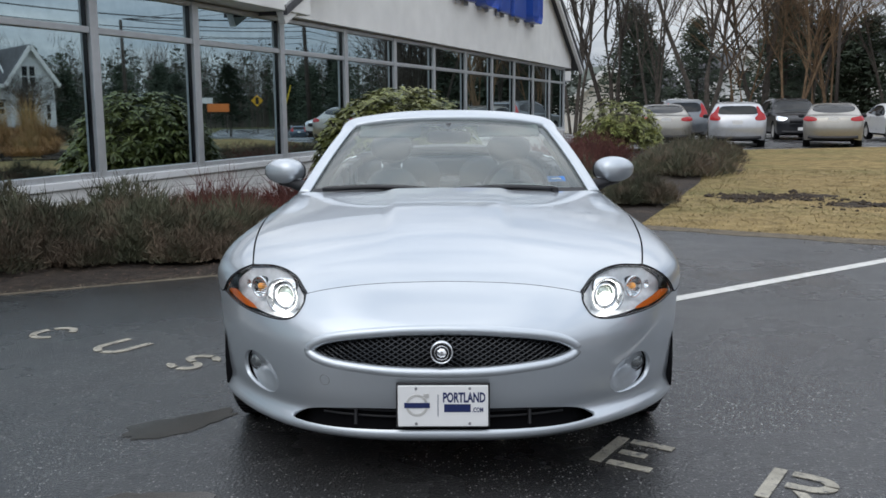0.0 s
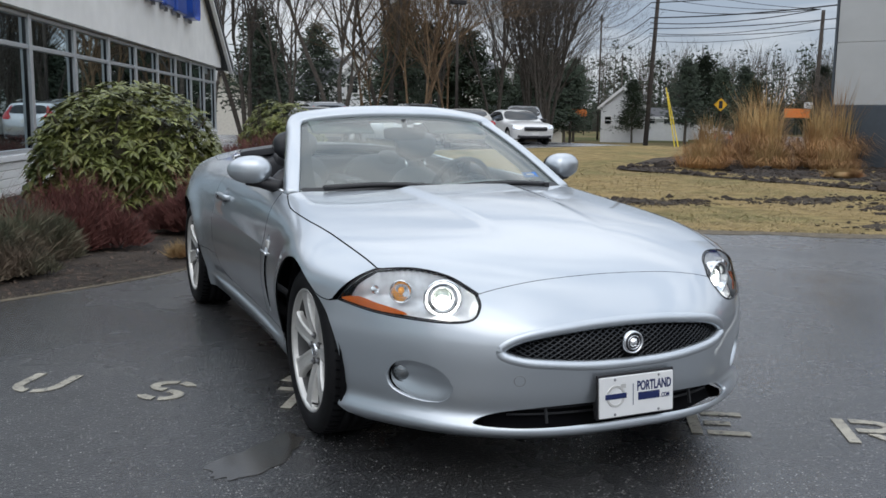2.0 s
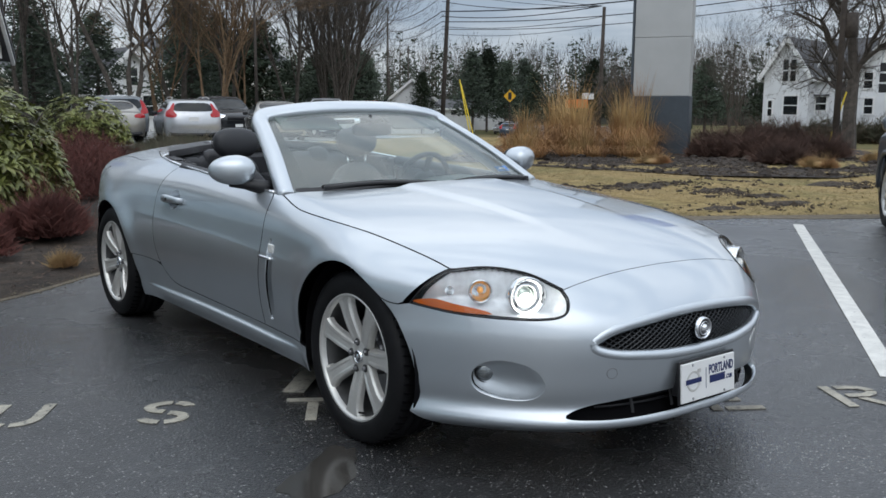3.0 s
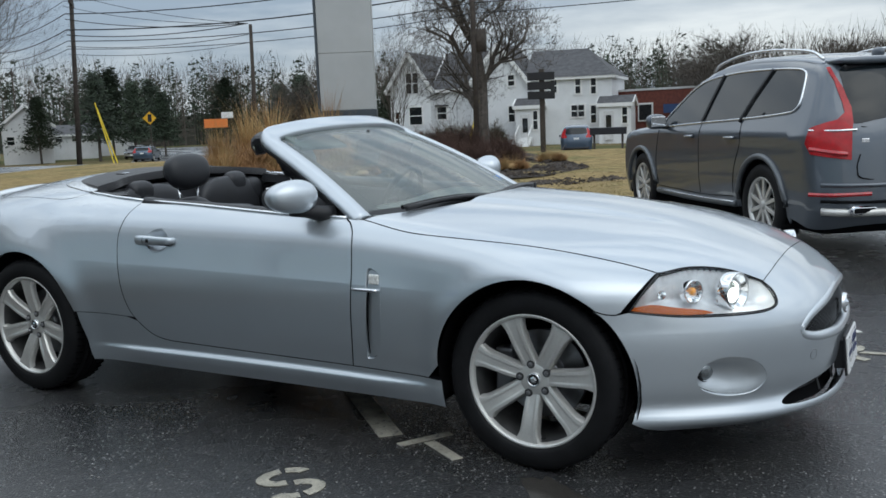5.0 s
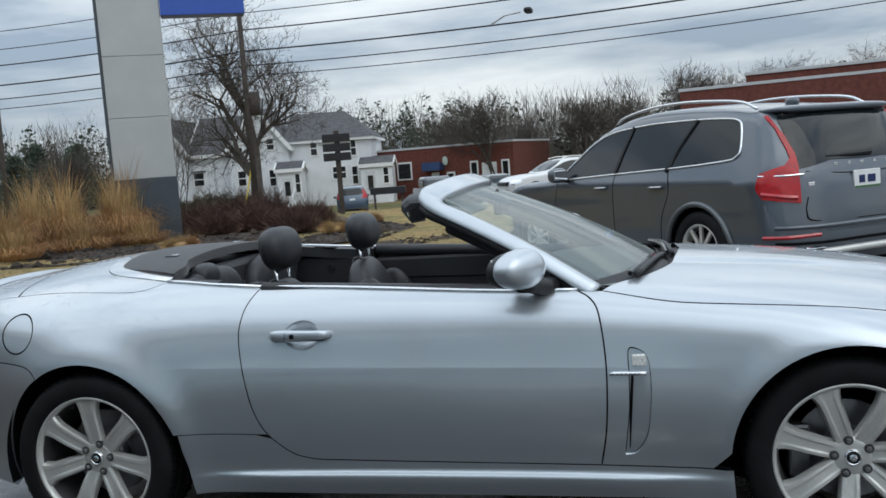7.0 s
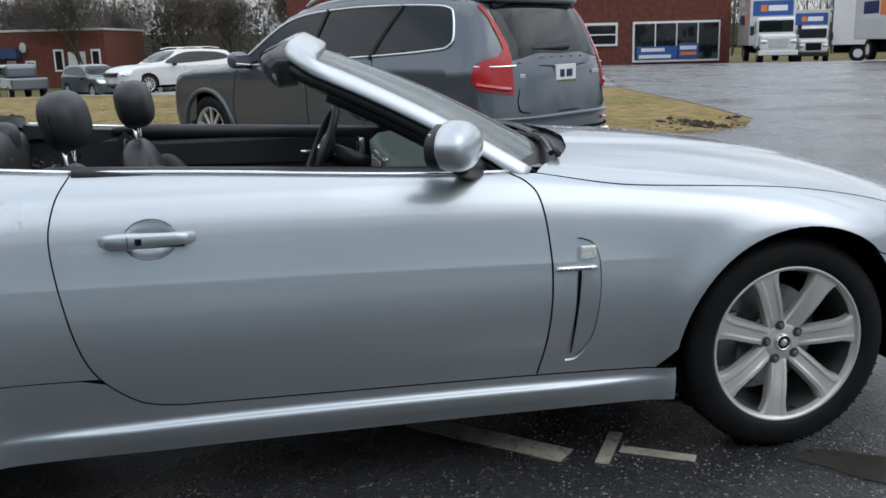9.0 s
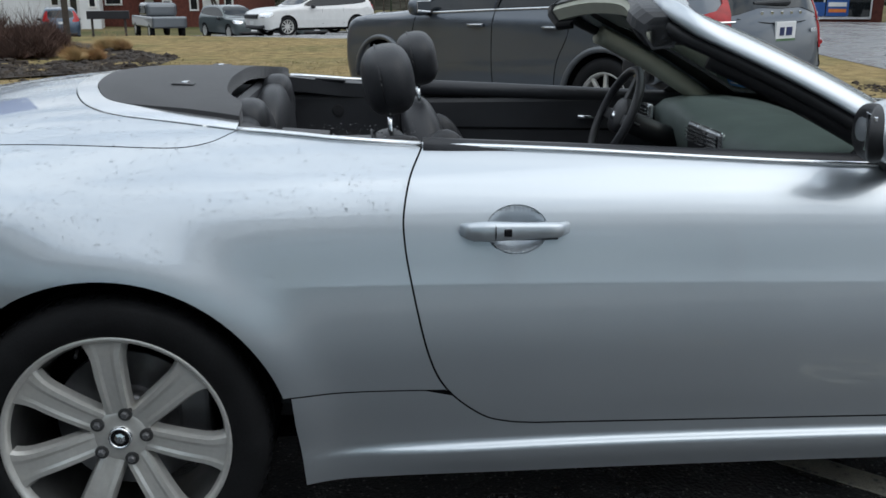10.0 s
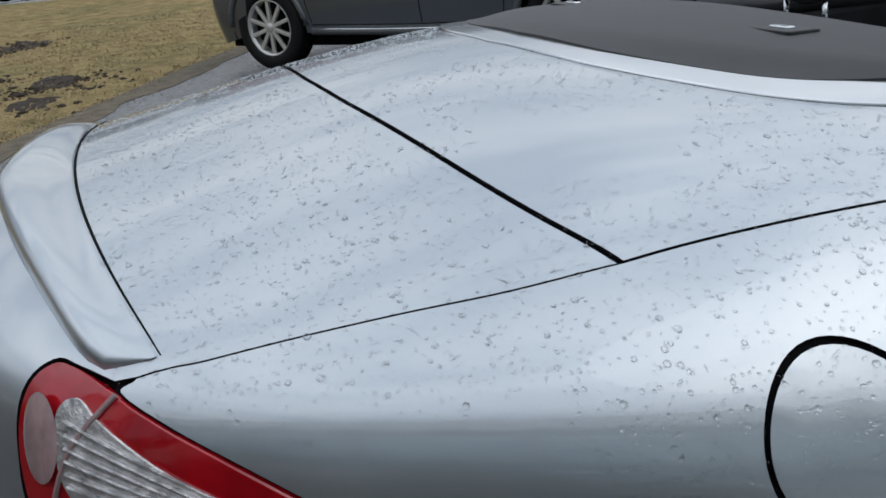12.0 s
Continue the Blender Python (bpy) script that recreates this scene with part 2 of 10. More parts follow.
RED_LENS = material("red_lens", (0.43, 0.004, 0.011), rough=0.12, vary=0.2, scale=30, coat=0.8, spec=0.7)
REFLECTOR = material("lamp_reflector", (0.86, 0.87, 0.88), rough=0.13, metal=1.0, vary=0.1, scale=60)
LAMP_ON = material("lit_headlamp", (1.0, 0.97, 0.9), rough=0.3, glow=9.0, vary=0.0)
BULB_AMBER = material("lit_side_lamp", (1.0, 0.42, 0.08), rough=0.3, glow=0.25, vary=0.0)
PLATE_WHITE = material("plate_white", (0.80, 0.80, 0.79), rough=0.35, vary=0.03)
NAVY = material("navy_print", (0.012, 0.022, 0.10), rough=0.4, vary=0.05)
STICKER = material("blue_sticker", (0.05, 0.20, 0.55), rough=0.4, vary=0.1)

ASPHALT = wet_asphalt("wet_asphalt", (0.042, 0.042, 0.043), (0.024, 0.025, 0.027), pools=0.76)
STREET = wet_asphalt("pale_street", (0.16, 0.16, 0.165), (0.10, 0.10, 0.105))
ROAD_PAINT = material("worn_road_paint", (0.37, 0.345, 0.285), rough=0.7, vary=0.25, scale=12, bump=0.001, bump_scale=150, fine=0.25, second=(0.12, 0.12, 0.12), mix_scale=30, mix_range=(0.54, 0.66))
PUDDLE = material("puddle_water", (0.050, 0.046, 0.041), rough=0.14, vary=0.2, scale=3, spec=0.6, bump=0.0004, bump_scale=7)
DRY_GRASS = material("winter_grass", (0.285, 0.212, 0.10), rough=0.95, vary=0.35, scale=3.5, bump=0.02, bump_scale=45, fine=0.4, second=(0.16, 0.15, 0.065), mix_scale=0.35, mix_range=(0.46, 0.70), spec=0.1)
FIELD = material("rough_field", (0.17, 0.135, 0.07), rough=0.95, vary=0.3, scale=0.4, fine=0.3, bump_scale=8, bump=0.03, second=(0.08, 0.085, 0.035), mix_scale=0.05, spec=0.1)
MULCH = material("bark_mulch", (0.030, 0.022, 0.017), rough=0.9, vary=0.4, scale=9, bump=0.02, bump_scale=70, fine=0.5, second=(0.055, 0.04, 0.028), mix_scale=2)
LINING = material("pale_lining", (0.50, 0.51, 0.43), rough=0.8, vary=0.06, bump=0.0003, bump_scale=600)
DIRT = material("bare_earth", (0.04, 0.029, 0.020), rough=0.95, vary=0.4, scale=8, bump=0.02, bump_scale=35, fine=0.4)
SAND = material("grit_edge", (0.15, 0.125, 0.09), rough=0.95, vary=0.3, scale=8, bump=0.006, bump_scale=160, fine=0.4)


# ---- building blocks ----
def empty(name, label, category, group="", kind=""):
    return tagged(new(name), label, category, group, kind)


def finish(me, smooth=False):
    me.polygons.foreach_set("use_smooth", [smooth] * len(me.polygons))
    me.update()


def part(name, bm, mat_, parent=None, label="", smooth=False, matrix=None):
    """Links a bmesh (or a mesh) as one mesh object under its thing."""
    if isinstance(bm, bmesh.types.BMesh):
        me = bpy.data.meshes.new(name)
        bm.to_mesh(me)
        bm.free()
        finish(me, smooth)
    else:
        me = bm
    if not me.materials:
        me.materials.append(mat_)
    ob = new(name, me)
    if parent:
        ob.parent = parent
    if matrix is not None:
        ob.matrix_basis = matrix
    return tagged(ob, label)


def share(name, ob, parent, matrix):
    """One more object on ob's mesh."""
    o = new(name, ob.data)
    o.parent, o.matrix_basis = parent, matrix
    return o


def box(bm, x0, x1, y0, y1, z0, z1, bevel=0.0, m=None, segments=2):
    r = bmesh.ops.create_cube(bm, size=1.0)["verts"]
    for v in r:
        v.co = Vector(((x0 + x1) / 2 + v.co.x * (x1 - x0), (y0 + y1) / 2 + v.co.y * (y1 - y0), (z0 + z1) / 2 + v.co.z * (z1 - z0)))
    if bevel:
        edges = list({e for v in r for e in v.link_edges})
        r = bmesh.ops.bevel(bm, geom=edges, offset=bevel, segments=segments, affect="EDGES", profile=0.5)["verts"]
        r = list({v for f in {f for v in r for f in v.link_faces} for v in f.verts})
    if m is not None:
        bmesh.ops.transform(bm, matrix=m, verts=r)
    return bm


def cube(x0, x1, y0, y1, z0, z1, bevel=0.0, m=None, segments=2):
    return box(bmesh.new(), x0, x1, y0, y1, z0, z1, bevel, m, segments)


def ring_faces(bm, a, b, closed=True):
    n = len(a)
    for i in range(n if closed else n - 1):
        bm.faces.new((a[i], a[(i + 1) % n], b[(i + 1) % n], b[i]))


def lathe(profile, n=48, axis="x", bm=None, close=False):
    """Turns (radius, along) pairs about an axis."""
    bm = bm or bmesh.new()
    rings = []
    for r, h in profile:
        ring = []
        for i in range(n):
            a = 2 * math.pi * i / n
            c, s = r * math.cos(a), r * math.sin(a)
            ring.append(bm.verts.new((h, c, s) if axis == "x" else (c, s, h) if axis == "z" else (c, h, s)))
        rings.append(ring)
    for a, b in zip(rings, rings[1:]):
        ring_faces(bm, a, b)
    if close:
        bm.faces.new(rings[0])
        bm.faces.new(rings[-1][::-1])
    bmesh.ops.recalc_face_normals(bm, faces=bm.faces)
    return bm


def tube(points, radius, n=8, bm=None, section=None, closed=False, up=(0, 0, 1)):
    """Sweeps a ring, or a section of (across, along-up) pairs, along a path; radius may be a list."""
    bm = bm or bmesh.new()
    pts = [Vector(p) for p in points]
    rad = radius if isinstance(radius, (list, tuple)) else [radius] * len(pts)
    rings = []
    for i, p in enumerate(pts):
        a = pts[i - 1] if i or closed else p
        b = pts[(i + 1) % len(pts)] if i + 1 < len(pts) or closed else p
        d = (b - a).normalized()
        u = Vector(up)
        if abs(d.dot(u)) > 0.98:
            u = Vector((1, 0, 0))
        s = d.cross(u).normalized()
        u = s.cross(d)
        shape = section or [(math.cos(2 * math.pi * k / n), math.sin(2 * math.pi * k / n)) for k in range(n)]
        rings.append([bm.verts.new(p + (s * c + u * w) * rad[i]) for c, w in shape])
    for a, b in zip(rings, rings[1:]):
        ring_faces(bm, a, b)
    if closed:
        ring_faces(bm, rings[-1], rings[0])
    else:
        bm.faces.new(rings[0][::-1])
        bm.faces.new(rings[-1])
    bmesh.ops.recalc_face_normals(bm, faces=bm.faces)
    return bm


def blob(size, power=(2.5, 2.5), centre=(0, 0, 0), n=20, m=None, bm=None, shape=None):
    """A cushion-like superellipsoid of full sizes; shape(v) may bend it."""
    bm = bm or bmesh.new()
    e, w = 2 / power[0], 2 / power[1]

    def sg(v, k):
        return math.copysign(abs(v) ** k, v)

    rings = []
    for i in range(1, n):
        t = -math.pi / 2 + math.pi * i / n
        ring = []
        for j in range(2 * n):
            f = math.pi * j / n
            v = Vector((size[0] / 2 * sg(math.cos(t), e) * sg(math.cos(f), w), size[1] / 2 * sg(math.cos(t), e) * sg(math.sin(f), w), size[2] / 2 * sg(math.sin(t), e)))
            ring.append(v)
        rings.append(ring)
    lows, highs = Vector((0, 0, -size[2] / 2)), Vector((0, 0, size[2] / 2))
    place = lambda v: (m if m is not None else Matrix()) @ ((shape(v) if shape else v) + Vector(centre))
    vr = [[bm.verts.new(place(v)) for v in r] for r in rings]
    lo, hi = bm.verts.new(place(lows)), bm.verts.new(place(highs))
    for a, b in zip(vr, vr[1:]):
        ring_faces(bm, a, b)
    for j in range(2 * n):
        bm.faces.new((lo, vr[0][(j + 1) % (2 * n)], vr[0][j]))
        bm.faces.new((hi, vr[-1][j], vr[-1][(j + 1) % (2 * n)]))
    return bm


def slab(outline, z0, z1, bm=None):
    """A flat-topped solid on a plan outline of (x, y)."""
    bm = bm or bmesh.new()
    a = [bm.verts.new((x, y, z0)) for x, y in outline]
    b = [bm.verts.new((x, y, z1)) for x, y in outline]
    ring_faces(bm, a, b)
    bm.faces.new(a[::-1])
    bm.faces.new(b)
    bmesh.ops.recalc_face_normals(bm, faces=bm.faces)
    return bm


def spline(points, n=8, closed=False):
    """A smooth line through points (Catmull-Rom), n steps between two of them."""
    p = np.array(points, float)
    k = len(p)
    out = []
    for i in range(k if closed else k - 1):
        a, b, c, d = (p[(i - 1) % k] if closed or i else 2 * p[0] - p[1]), p[i], p[(i + 1) % k], (p[(i + 2) % k] if closed or i + 2 < k else 2 * p[-1] - p[-2])
        for s in range(n):
            t = s / n
            out.append(0.5 * (2 * b + (c - a) * t + (2 * a - 5 * b + 4 * c - d) * t**2 + (3 * b - a - 3 * c + d) * t**3))
    if not closed:
        out.append(p[-1])
    return np.array(out)


def inside(points, poly):
    """Which of the 2D points lie inside the polygon."""
    x, y = points[:, 0], points[:, 1]
    hit = np.zeros(len(points), bool)
    for (ax, ay), (bx, by) in zip(poly, np.roll(poly, -1, 0)):
        if ay != by:
            cross = ((ay > y) != (by > y)) & (x < (bx - ax) * (y - ay) / (by - ay) + ax)
            hit ^= cross
    return hit


# ---- body surface of the convertible ----
# The nose points to -y, the origin lies on the ground between the axles.
AXLE_F, AXLE_R, HUB_Z = -1.352, 1.372, 0.335


class Curve:
    """A natural cubic spline through a few knots, straight beyond its ends."""

    def __init__(self, *knots):
        self.x = np.array([k[0] for k in knots], float)
        self.y = np.array([k[1] for k in knots], float)
        n, h = len(knots), np.diff(self.x)
        a, b = np.zeros((n, n)), np.zeros(n)
        a[0, 0] = a[-1, -1] = 1
        for i in range(1, n - 1):
            a[i, i - 1], a[i, i], a[i, i + 1] = h[i - 1], 2 * (h[i - 1] + h[i]), h[i]
            b[i] = 6 * ((self.y[i + 1] - self.y[i]) / h[i] - (self.y[i] - self.y[i - 1]) / h[i - 1])
        self.m, self.h = np.linalg.solve(a, b), h

    def __call__(self, v):
        v = np.asarray(v, float)
        c = np.clip(v, self.x[0], self.x[-1])
        i = np.clip(np.searchsorted(self.x, c) - 1, 0, len(self.h) - 1)
        h, p, q = self.h[i], self.x[i + 1] - c, c - self.x[i]
        out = (self.m[i] * p**3 + self.m[i + 1] * q**3) / (6 * h) + (self.y[i] / h - self.m[i] * h / 6) * p + (self.y[i + 1] / h - self.m[i + 1] * h / 6) * q
        s0 = (self.y[1] - self.y[0]) / self.h[0] - self.h[0] * (2 * self.m[0] + self.m[1]) / 6
        s1 = (self.y[-1] - self.y[-2]) / self.h[-1] + self.h[-1] * (2 * self.m[-1] + self.m[-2]) / 6
        return out + np.where(v < self.x[0], (v - self.x[0]) * s0, 0) + np.where(v > self.x[-1], (v - self.x[-1]) * s1, 0)


crown = Curve((-2.35, 0.705), (-2.15, 0.762), (-1.9, 0.812), (-1.6, 0.858), (-1.3, 0.896), (-1.0, 0.922), (-0.6, 0.948), (-0.2, 0.975), (0.3, 1.01), (0.8, 1.03), (1.3, 1.05), (1.6, 1.050), (1.9, 1.018), (2.15, 0.978), (2.35, 0.944), (2.5, 0.91))
camber = Curve((-2.3, 0.14), (-1.6, 0.125), (-0.9, 0.10), (-0.5, 0.075), (0.2, 0.08), (0.6, 0.10), (1.2, 0.105), (1.7, 0.148), (2.3, 0.155))
half_width = Curve((-2.3, 0.80), (-1.9, 0.915), (-1.6, 0.952), (-1.35, 0.950), (-1.0, 0.918), (-0.6, 0.897), (0, 0.89), (0.5, 0.893), (0.9, 0.91), (1.2, 0.934), (1.45, 0.94), (1.75, 0.922), (2.1, 0.86), (2.5, 0.75))
tuck = Curve((0.15, 0.075), (0.22, 0.058), (0.30, 0.046), (0.38, 0.024), (0.46, 0.008), (0.54, 0.0), (0.62, 0.004), (0.70, 0.016), (0.78, 0.034), (0.85, 0.062), (0.91, 0.102), (0.96, 0.155), (1.02, 0.25), (1.1, 0.42))
nose = Curve((0.15, -2.22), (0.185, -2.255), (0.21, -2.305), (0.235, -2.312), (0.265, -2.285), (0.31, -2.287), (0.40, -2.303), (0.50, -2.308), (0.565, -2.288), (0.63, -2.225), (0.70, -2.12), (0.76, -1.98), (0.80, -1.86))
tail = Curve((0.15, 2.30), (0.25, 2.38), (0.40, 2.44), (0.55, 2.465), (0.70, 2.45), (0.85, 2.42), (0.95, 2.395), (1.05, 2.36))


def step(v, a, b):
    t = np.clip((v - a) / (b - a), 0, 1)
    return t * t * (3 - 2 * t)


def smooth_max(a, b, r):
    h = np.maximum(r - np.abs(a - b), 0) / r
    return np.maximum(a, b) + h**3 * r / 6


def top_height(a, y):
    z = crown(y) - camber(y) * a**2
    bulge = step(y, -1.95, -1.2) * step(-y, 0.3, 0.7)
    z = z + 0.013 * bulge * (1 - step(a, 0.20 + 0.05 * step(y, -1.8, -0.6), 0.27 + 0.06 * step(y, -1.8, -0.6)))
    return z


def crease_z(y):
    """Height of the faint sharp crease along the doors."""
    return 0.664 + 0.019 * np.asarray(y, float)


def side_width(y, z):
    w = half_width(y) - tuck(z) * (1 + 0.25 * step(y, 0.9, 1.7) * step(z, 0.6, 0.9))
    sill = step(y, -1.1, -0.6) * step(-y, -1.05, -0.55)
    w = w + sill * 0.022 * step(z, 0.17, 0.262) * (1 - step(z, 0.266, 0.284))
    rise = np.maximum(z - crease_z(y), 0)
    w = w - 0.15 * rise * np.exp(-rise / 0.10) * step(y, -1.02, -0.72) * (1 - step(y, 0.80, 1.12))
    w = w + 0.032 * step(y, 0.95, 1.40) * step(z, 0.20, 0.38) * (1 - step(z, 0.40, 0.84))
    for hub, flare, spread in ((AXLE_F, 0.012, 0.055), (AXLE_R, 0.019, 0.075)):
        r = np.hypot(y - hub, z - HUB_Z)
        w = w + flare * np.exp(-(((r - 0.385) / spread) ** 2))
    return w


def body(p):
    """Below zero inside the body; p is an array of points."""
    a, y, z = np.abs(p[..., 0]), p[..., 1], p[..., 2]
    f_top = z - top_height(a, y)
    f_side = a - side_width(y, z)
    bend = 0.86 * a**2.9 * (1 - 0.233 * step(z, 0.54, 0.74))
    f_front = (nose(z) + bend - y) / np.sqrt(1 + (2.49 * a**1.9) ** 2 + 1.2 * step(z, 0.56, 0.7))
    back = 1.15 * a**3.65
    f_rear = (y - tail(z) + back) / np.sqrt(1 + (4.2 * a**2.65) ** 2)
    f = smooth_max(f_top, f_side, 0.14)
    f = smooth_max(f, f_front, 0.07)
    return smooth_max(f, f_rear, 0.10)


FORM = [body]  # the surface that the panels are cut from


def cast(eye, way, near, far, hits=40):
    """Where rays leave the body, going outwards from inside (near) to outside (far)."""
    lo, hi = np.full(eye.shape[:-1], near), np.full(eye.shape[:-1], far)
    for _ in range(hits):
        mid = (lo + hi) / 2
        inside = FORM[0](eye + mid[..., None] * way) < 0
        lo, hi = np.where(inside, mid, lo), np.where(inside, hi, mid)
    return eye + lo[..., None] * way


def body_normal(p, e=0.002):
    g = np.stack([FORM[0](p + np.eye(3)[i] * e) - FORM[0](p - np.eye(3)[i] * e) for i in range(3)], -1)
    return g / np.linalg.norm(g, axis=-1, keepdims=True)


def on_side(y, z):
    """The point of the +x flank at that length and height."""
    y, z = np.broadcast_arrays(np.asarray(y, float), np.asarray(z, float))
    eye = np.stack([np.zeros_like(y), y, z], -1)
    return cast(eye, np.broadcast_to(np.array([1.0, 0, 0]), eye.shape), 0, 1.4)


def on_top(x, y):
    x, y = np.broadcast_arrays(np.asarray(x, float), np.asarray(y, float))
    eye = np.stack([x, y, np.full_like(x, 0.4)], -1)
    return cast(eye, np.broadcast_to(np.array([0, 0, 1.0]), eye.shape), 0, 1.0)


def on_front(x, z):
    x, z = np.broadcast_arrays(np.asarray(x, float), np.asarray(z, float))
    eye = np.stack([x, np.full_like(x, -1.0), z], -1)
    return cast(eye, np.broadcast_to(np.array([0, -1.0, 0]), eye.shape), 0, 2.0)


# ---- panels: cut from the body surface along their shut lines ----
from mathutils.geometry import delaunay_2d_cdt


class Rolled:
    """Unrolls a body about its long axis at a height: (y, angle)."""

    def __init__(self, axis):
        self.z = axis

    def to2(self, p):
        return np.stack([p[..., 1], np.arctan2(p[..., 2] - self.z, p[..., 0]) * 0.75], -1)

    def lift(self, q):
        a = q[..., 1] / 0.75
        eye = np.stack([np.zeros_like(a), q[..., 0], np.full_like(a, self.z)], -1)
        return cast(eye, np.stack([np.cos(a), np.zeros_like(a), np.sin(a)], -1), 0, 2.5)


class Ball:
    """Unrolls an end of the body as seen from a point inside it: (azimuth, elevation)."""

    def __init__(self, y, z, sign):
        self.o, self.s = np.array([0, y, z]), sign

    def to2(self, p):
        d = p - self.o
        return np.stack([np.arctan2(d[..., 0], d[..., 1] * self.s), np.arctan2(d[..., 2], np.hypot(d[..., 0], d[..., 1]))], -1)

    def lift(self, q):
        a, e = q[..., 0], q[..., 1]
        way = np.stack([np.sin(a) * np.cos(e), self.s * np.cos(a) * np.cos(e), np.sin(e)], -1)
        return cast(np.broadcast_to(self.o, way.shape), way, 0, 2.0)


Round, NOSE, TAIL = Rolled(0.45), Ball(-1.25, 0.40, -1), Ball(1.45, 0.45, 1)


def resample(q, size):
    """A closed 2D outline with even steps, its corners kept by the steps' closeness."""
    q = np.array(q)
    out = []
    for a, b in zip(q, np.roll(q, -1, 0)):
        n = max(1, int(np.ceil(np.linalg.norm(b - a) / size)))
        out += [a + (b - a) * i / n for i in range(n)]
    return np.array(out)


def shrink(q, d):
    """Moves a closed outline inwards by d."""
    area = np.sum(q[:, 0] * np.roll(q[:, 1], -1) - np.roll(q[:, 0], -1) * q[:, 1])
    t = np.roll(q, -1, 0) - np.roll(q, 1, 0)
    t /= np.maximum(np.linalg.norm(t, axis=1, keepdims=True), 1e-9)
    return q + np.sign(area) * d * np.stack([-t[:, 1], t[:, 0]], -1)


def panel_mesh(name, dom, outline, holes=(), cell=0.022, gap=0.0028, depth=0.007, offset=None, flip=False, face_mat=None, rim_mat=None, soft_holes=False, folds=()):
    """One panel: outline and holes are 3D loops near the surface; flip mirrors it to the -x side."""
    loops = [shrink(resample(dom.to2(np.array(outline)), cell * 0.5), gap)]
    for h in holes:
        loops.append(shrink(resample(dom.to2(np.array(h)), cell * 0.4), -gap))
    lo, hi = loops[0].min(0), loops[0].max(0)
    gx, gy = np.meshgrid(np.arange(lo[0], hi[0], cell), np.arange(lo[1], hi[1], cell))
    grid = np.stack([gx.ravel(), gy.ravel()], -1)
    keep = inside(grid, loops[0])
    for h in loops[1:]:
        keep &= ~inside(grid, h)
    edge = np.concatenate(loops)
    grid = grid[keep]
    for fold in folds:
        q = dom.to2(np.array(fold))
        ok = inside(q, loops[0])
        for h in loops[1:]:
            ok &= ~inside(q, h)
        q = q[ok]
        q = q[[np.min(np.sum((edge - g) ** 2, 1)) > (cell * 0.2) ** 2 for g in q]]
        if len(grid) and len(q):
            grid = grid[[np.min(np.sum((q - g) ** 2, 1)) > (cell * 0.5) ** 2 for g in grid]]
    for fold in folds:
        q = dom.to2(np.array(fold))
        ok = inside(q, loops[0])
        for h in loops[1:]:
            ok &= ~inside(q, h)
        grid = np.concatenate([grid, q[ok]])
    if len(grid):
        near = np.array([np.min(np.sum((edge - g) ** 2, 1)) for g in grid])
        grid = grid[near > (cell * (0.12 if folds else 0.45)) ** 2]
    pts = np.concatenate([edge, grid]) if len(grid) else edge
    links, start = [], 0
    for q in loops:
        n = len(q)
        links += [(start + i, start + (i + 1) % n) for i in range(n)]
        start += n
    v, e, f, ov, _, _ = delaunay_2d_cdt([Vector(p) for p in pts], links, [], 0, 1e-6)
    v = np.array([tuple(p) for p in v])
    tri = np.array([t for t in f if len(t) == 3])
    mid = v[tri].mean(1)
    ok = inside(mid, loops[0])
    for h in loops[1:]:
        ok &= ~inside(mid, h)
    tri = tri[ok]
    p = dom.lift(v)
    nrm = body_normal(p)
    if offset is not None:
        p = p + nrm * offset(p)[:, None]
        # normals of the shifted sheet
        acc = np.zeros_like(p)
        fn = np.cross(p[tri[:, 1]] - p[tri[:, 0]], p[tri[:, 2]] - p[tri[:, 0]])
        fn *= np.sign(np.sum(fn * nrm[tri[:, 0]], 1))[:, None]
        for k in range(3):
            np.add.at(acc, tri[:, k], fn)
        nrm = acc / np.maximum(np.linalg.norm(acc, axis=1, keepdims=True), 1e-12)
    fn = np.cross(p[tri[:, 1]] - p[tri[:, 0]], p[tri[:, 2]] - p[tri[:, 0]])
    wrong = np.sum(fn * nrm[tri[:, 0]], 1) < 0
    tri[wrong] = tri[wrong][:, ::-1]
    # turned-in edges along the boundary
    count = {}
    for t in tri:
        for a, b in ((t[0], t[1]), (t[1], t[2]), (t[2], t[0])):
            count[(a, b)] = count.get((a, b), 0) + 1
    rim = [(a, b) for (a, b) in count if (b, a) not in count]
    n = len(p)
    ids = sorted({i for ab in rim for i in ab})
    pos = {i: k for k, i in enumerate(ids)}
    k = len(ids)
    deep = np.array([0.016 if soft_holes and i >= len(loops[0]) else depth for i in ids])
    verts = np.concatenate([p, p[ids], p[ids] - nrm[ids] * deep[:, None]])
    faces = [tuple(t) for t in tri] + [(n + pos[b], n + pos[a], n + k + pos[a], n + k + pos[b]) for a, b in rim]
    side = np.zeros((k, 3))
    for a, b in rim:
        d = np.cross(p[b] - p[a], nrm[a])
        side[pos[a]] += d
        side[pos[b]] += d
    side /= np.maximum(np.linalg.norm(side, axis=1, keepdims=True), 1e-12)
    normals = np.concatenate([nrm, side * 0.7 + nrm[ids] * 0.7, side])
    if flip:
        verts, normals = verts * (-1, 1, 1), normals * (-1, 1, 1)
        faces = [f[::-1] for f in faces]
    me = bpy.data.meshes.new(name)
    me.from_pydata(verts.tolist(), [], faces)
    finish(me, True)
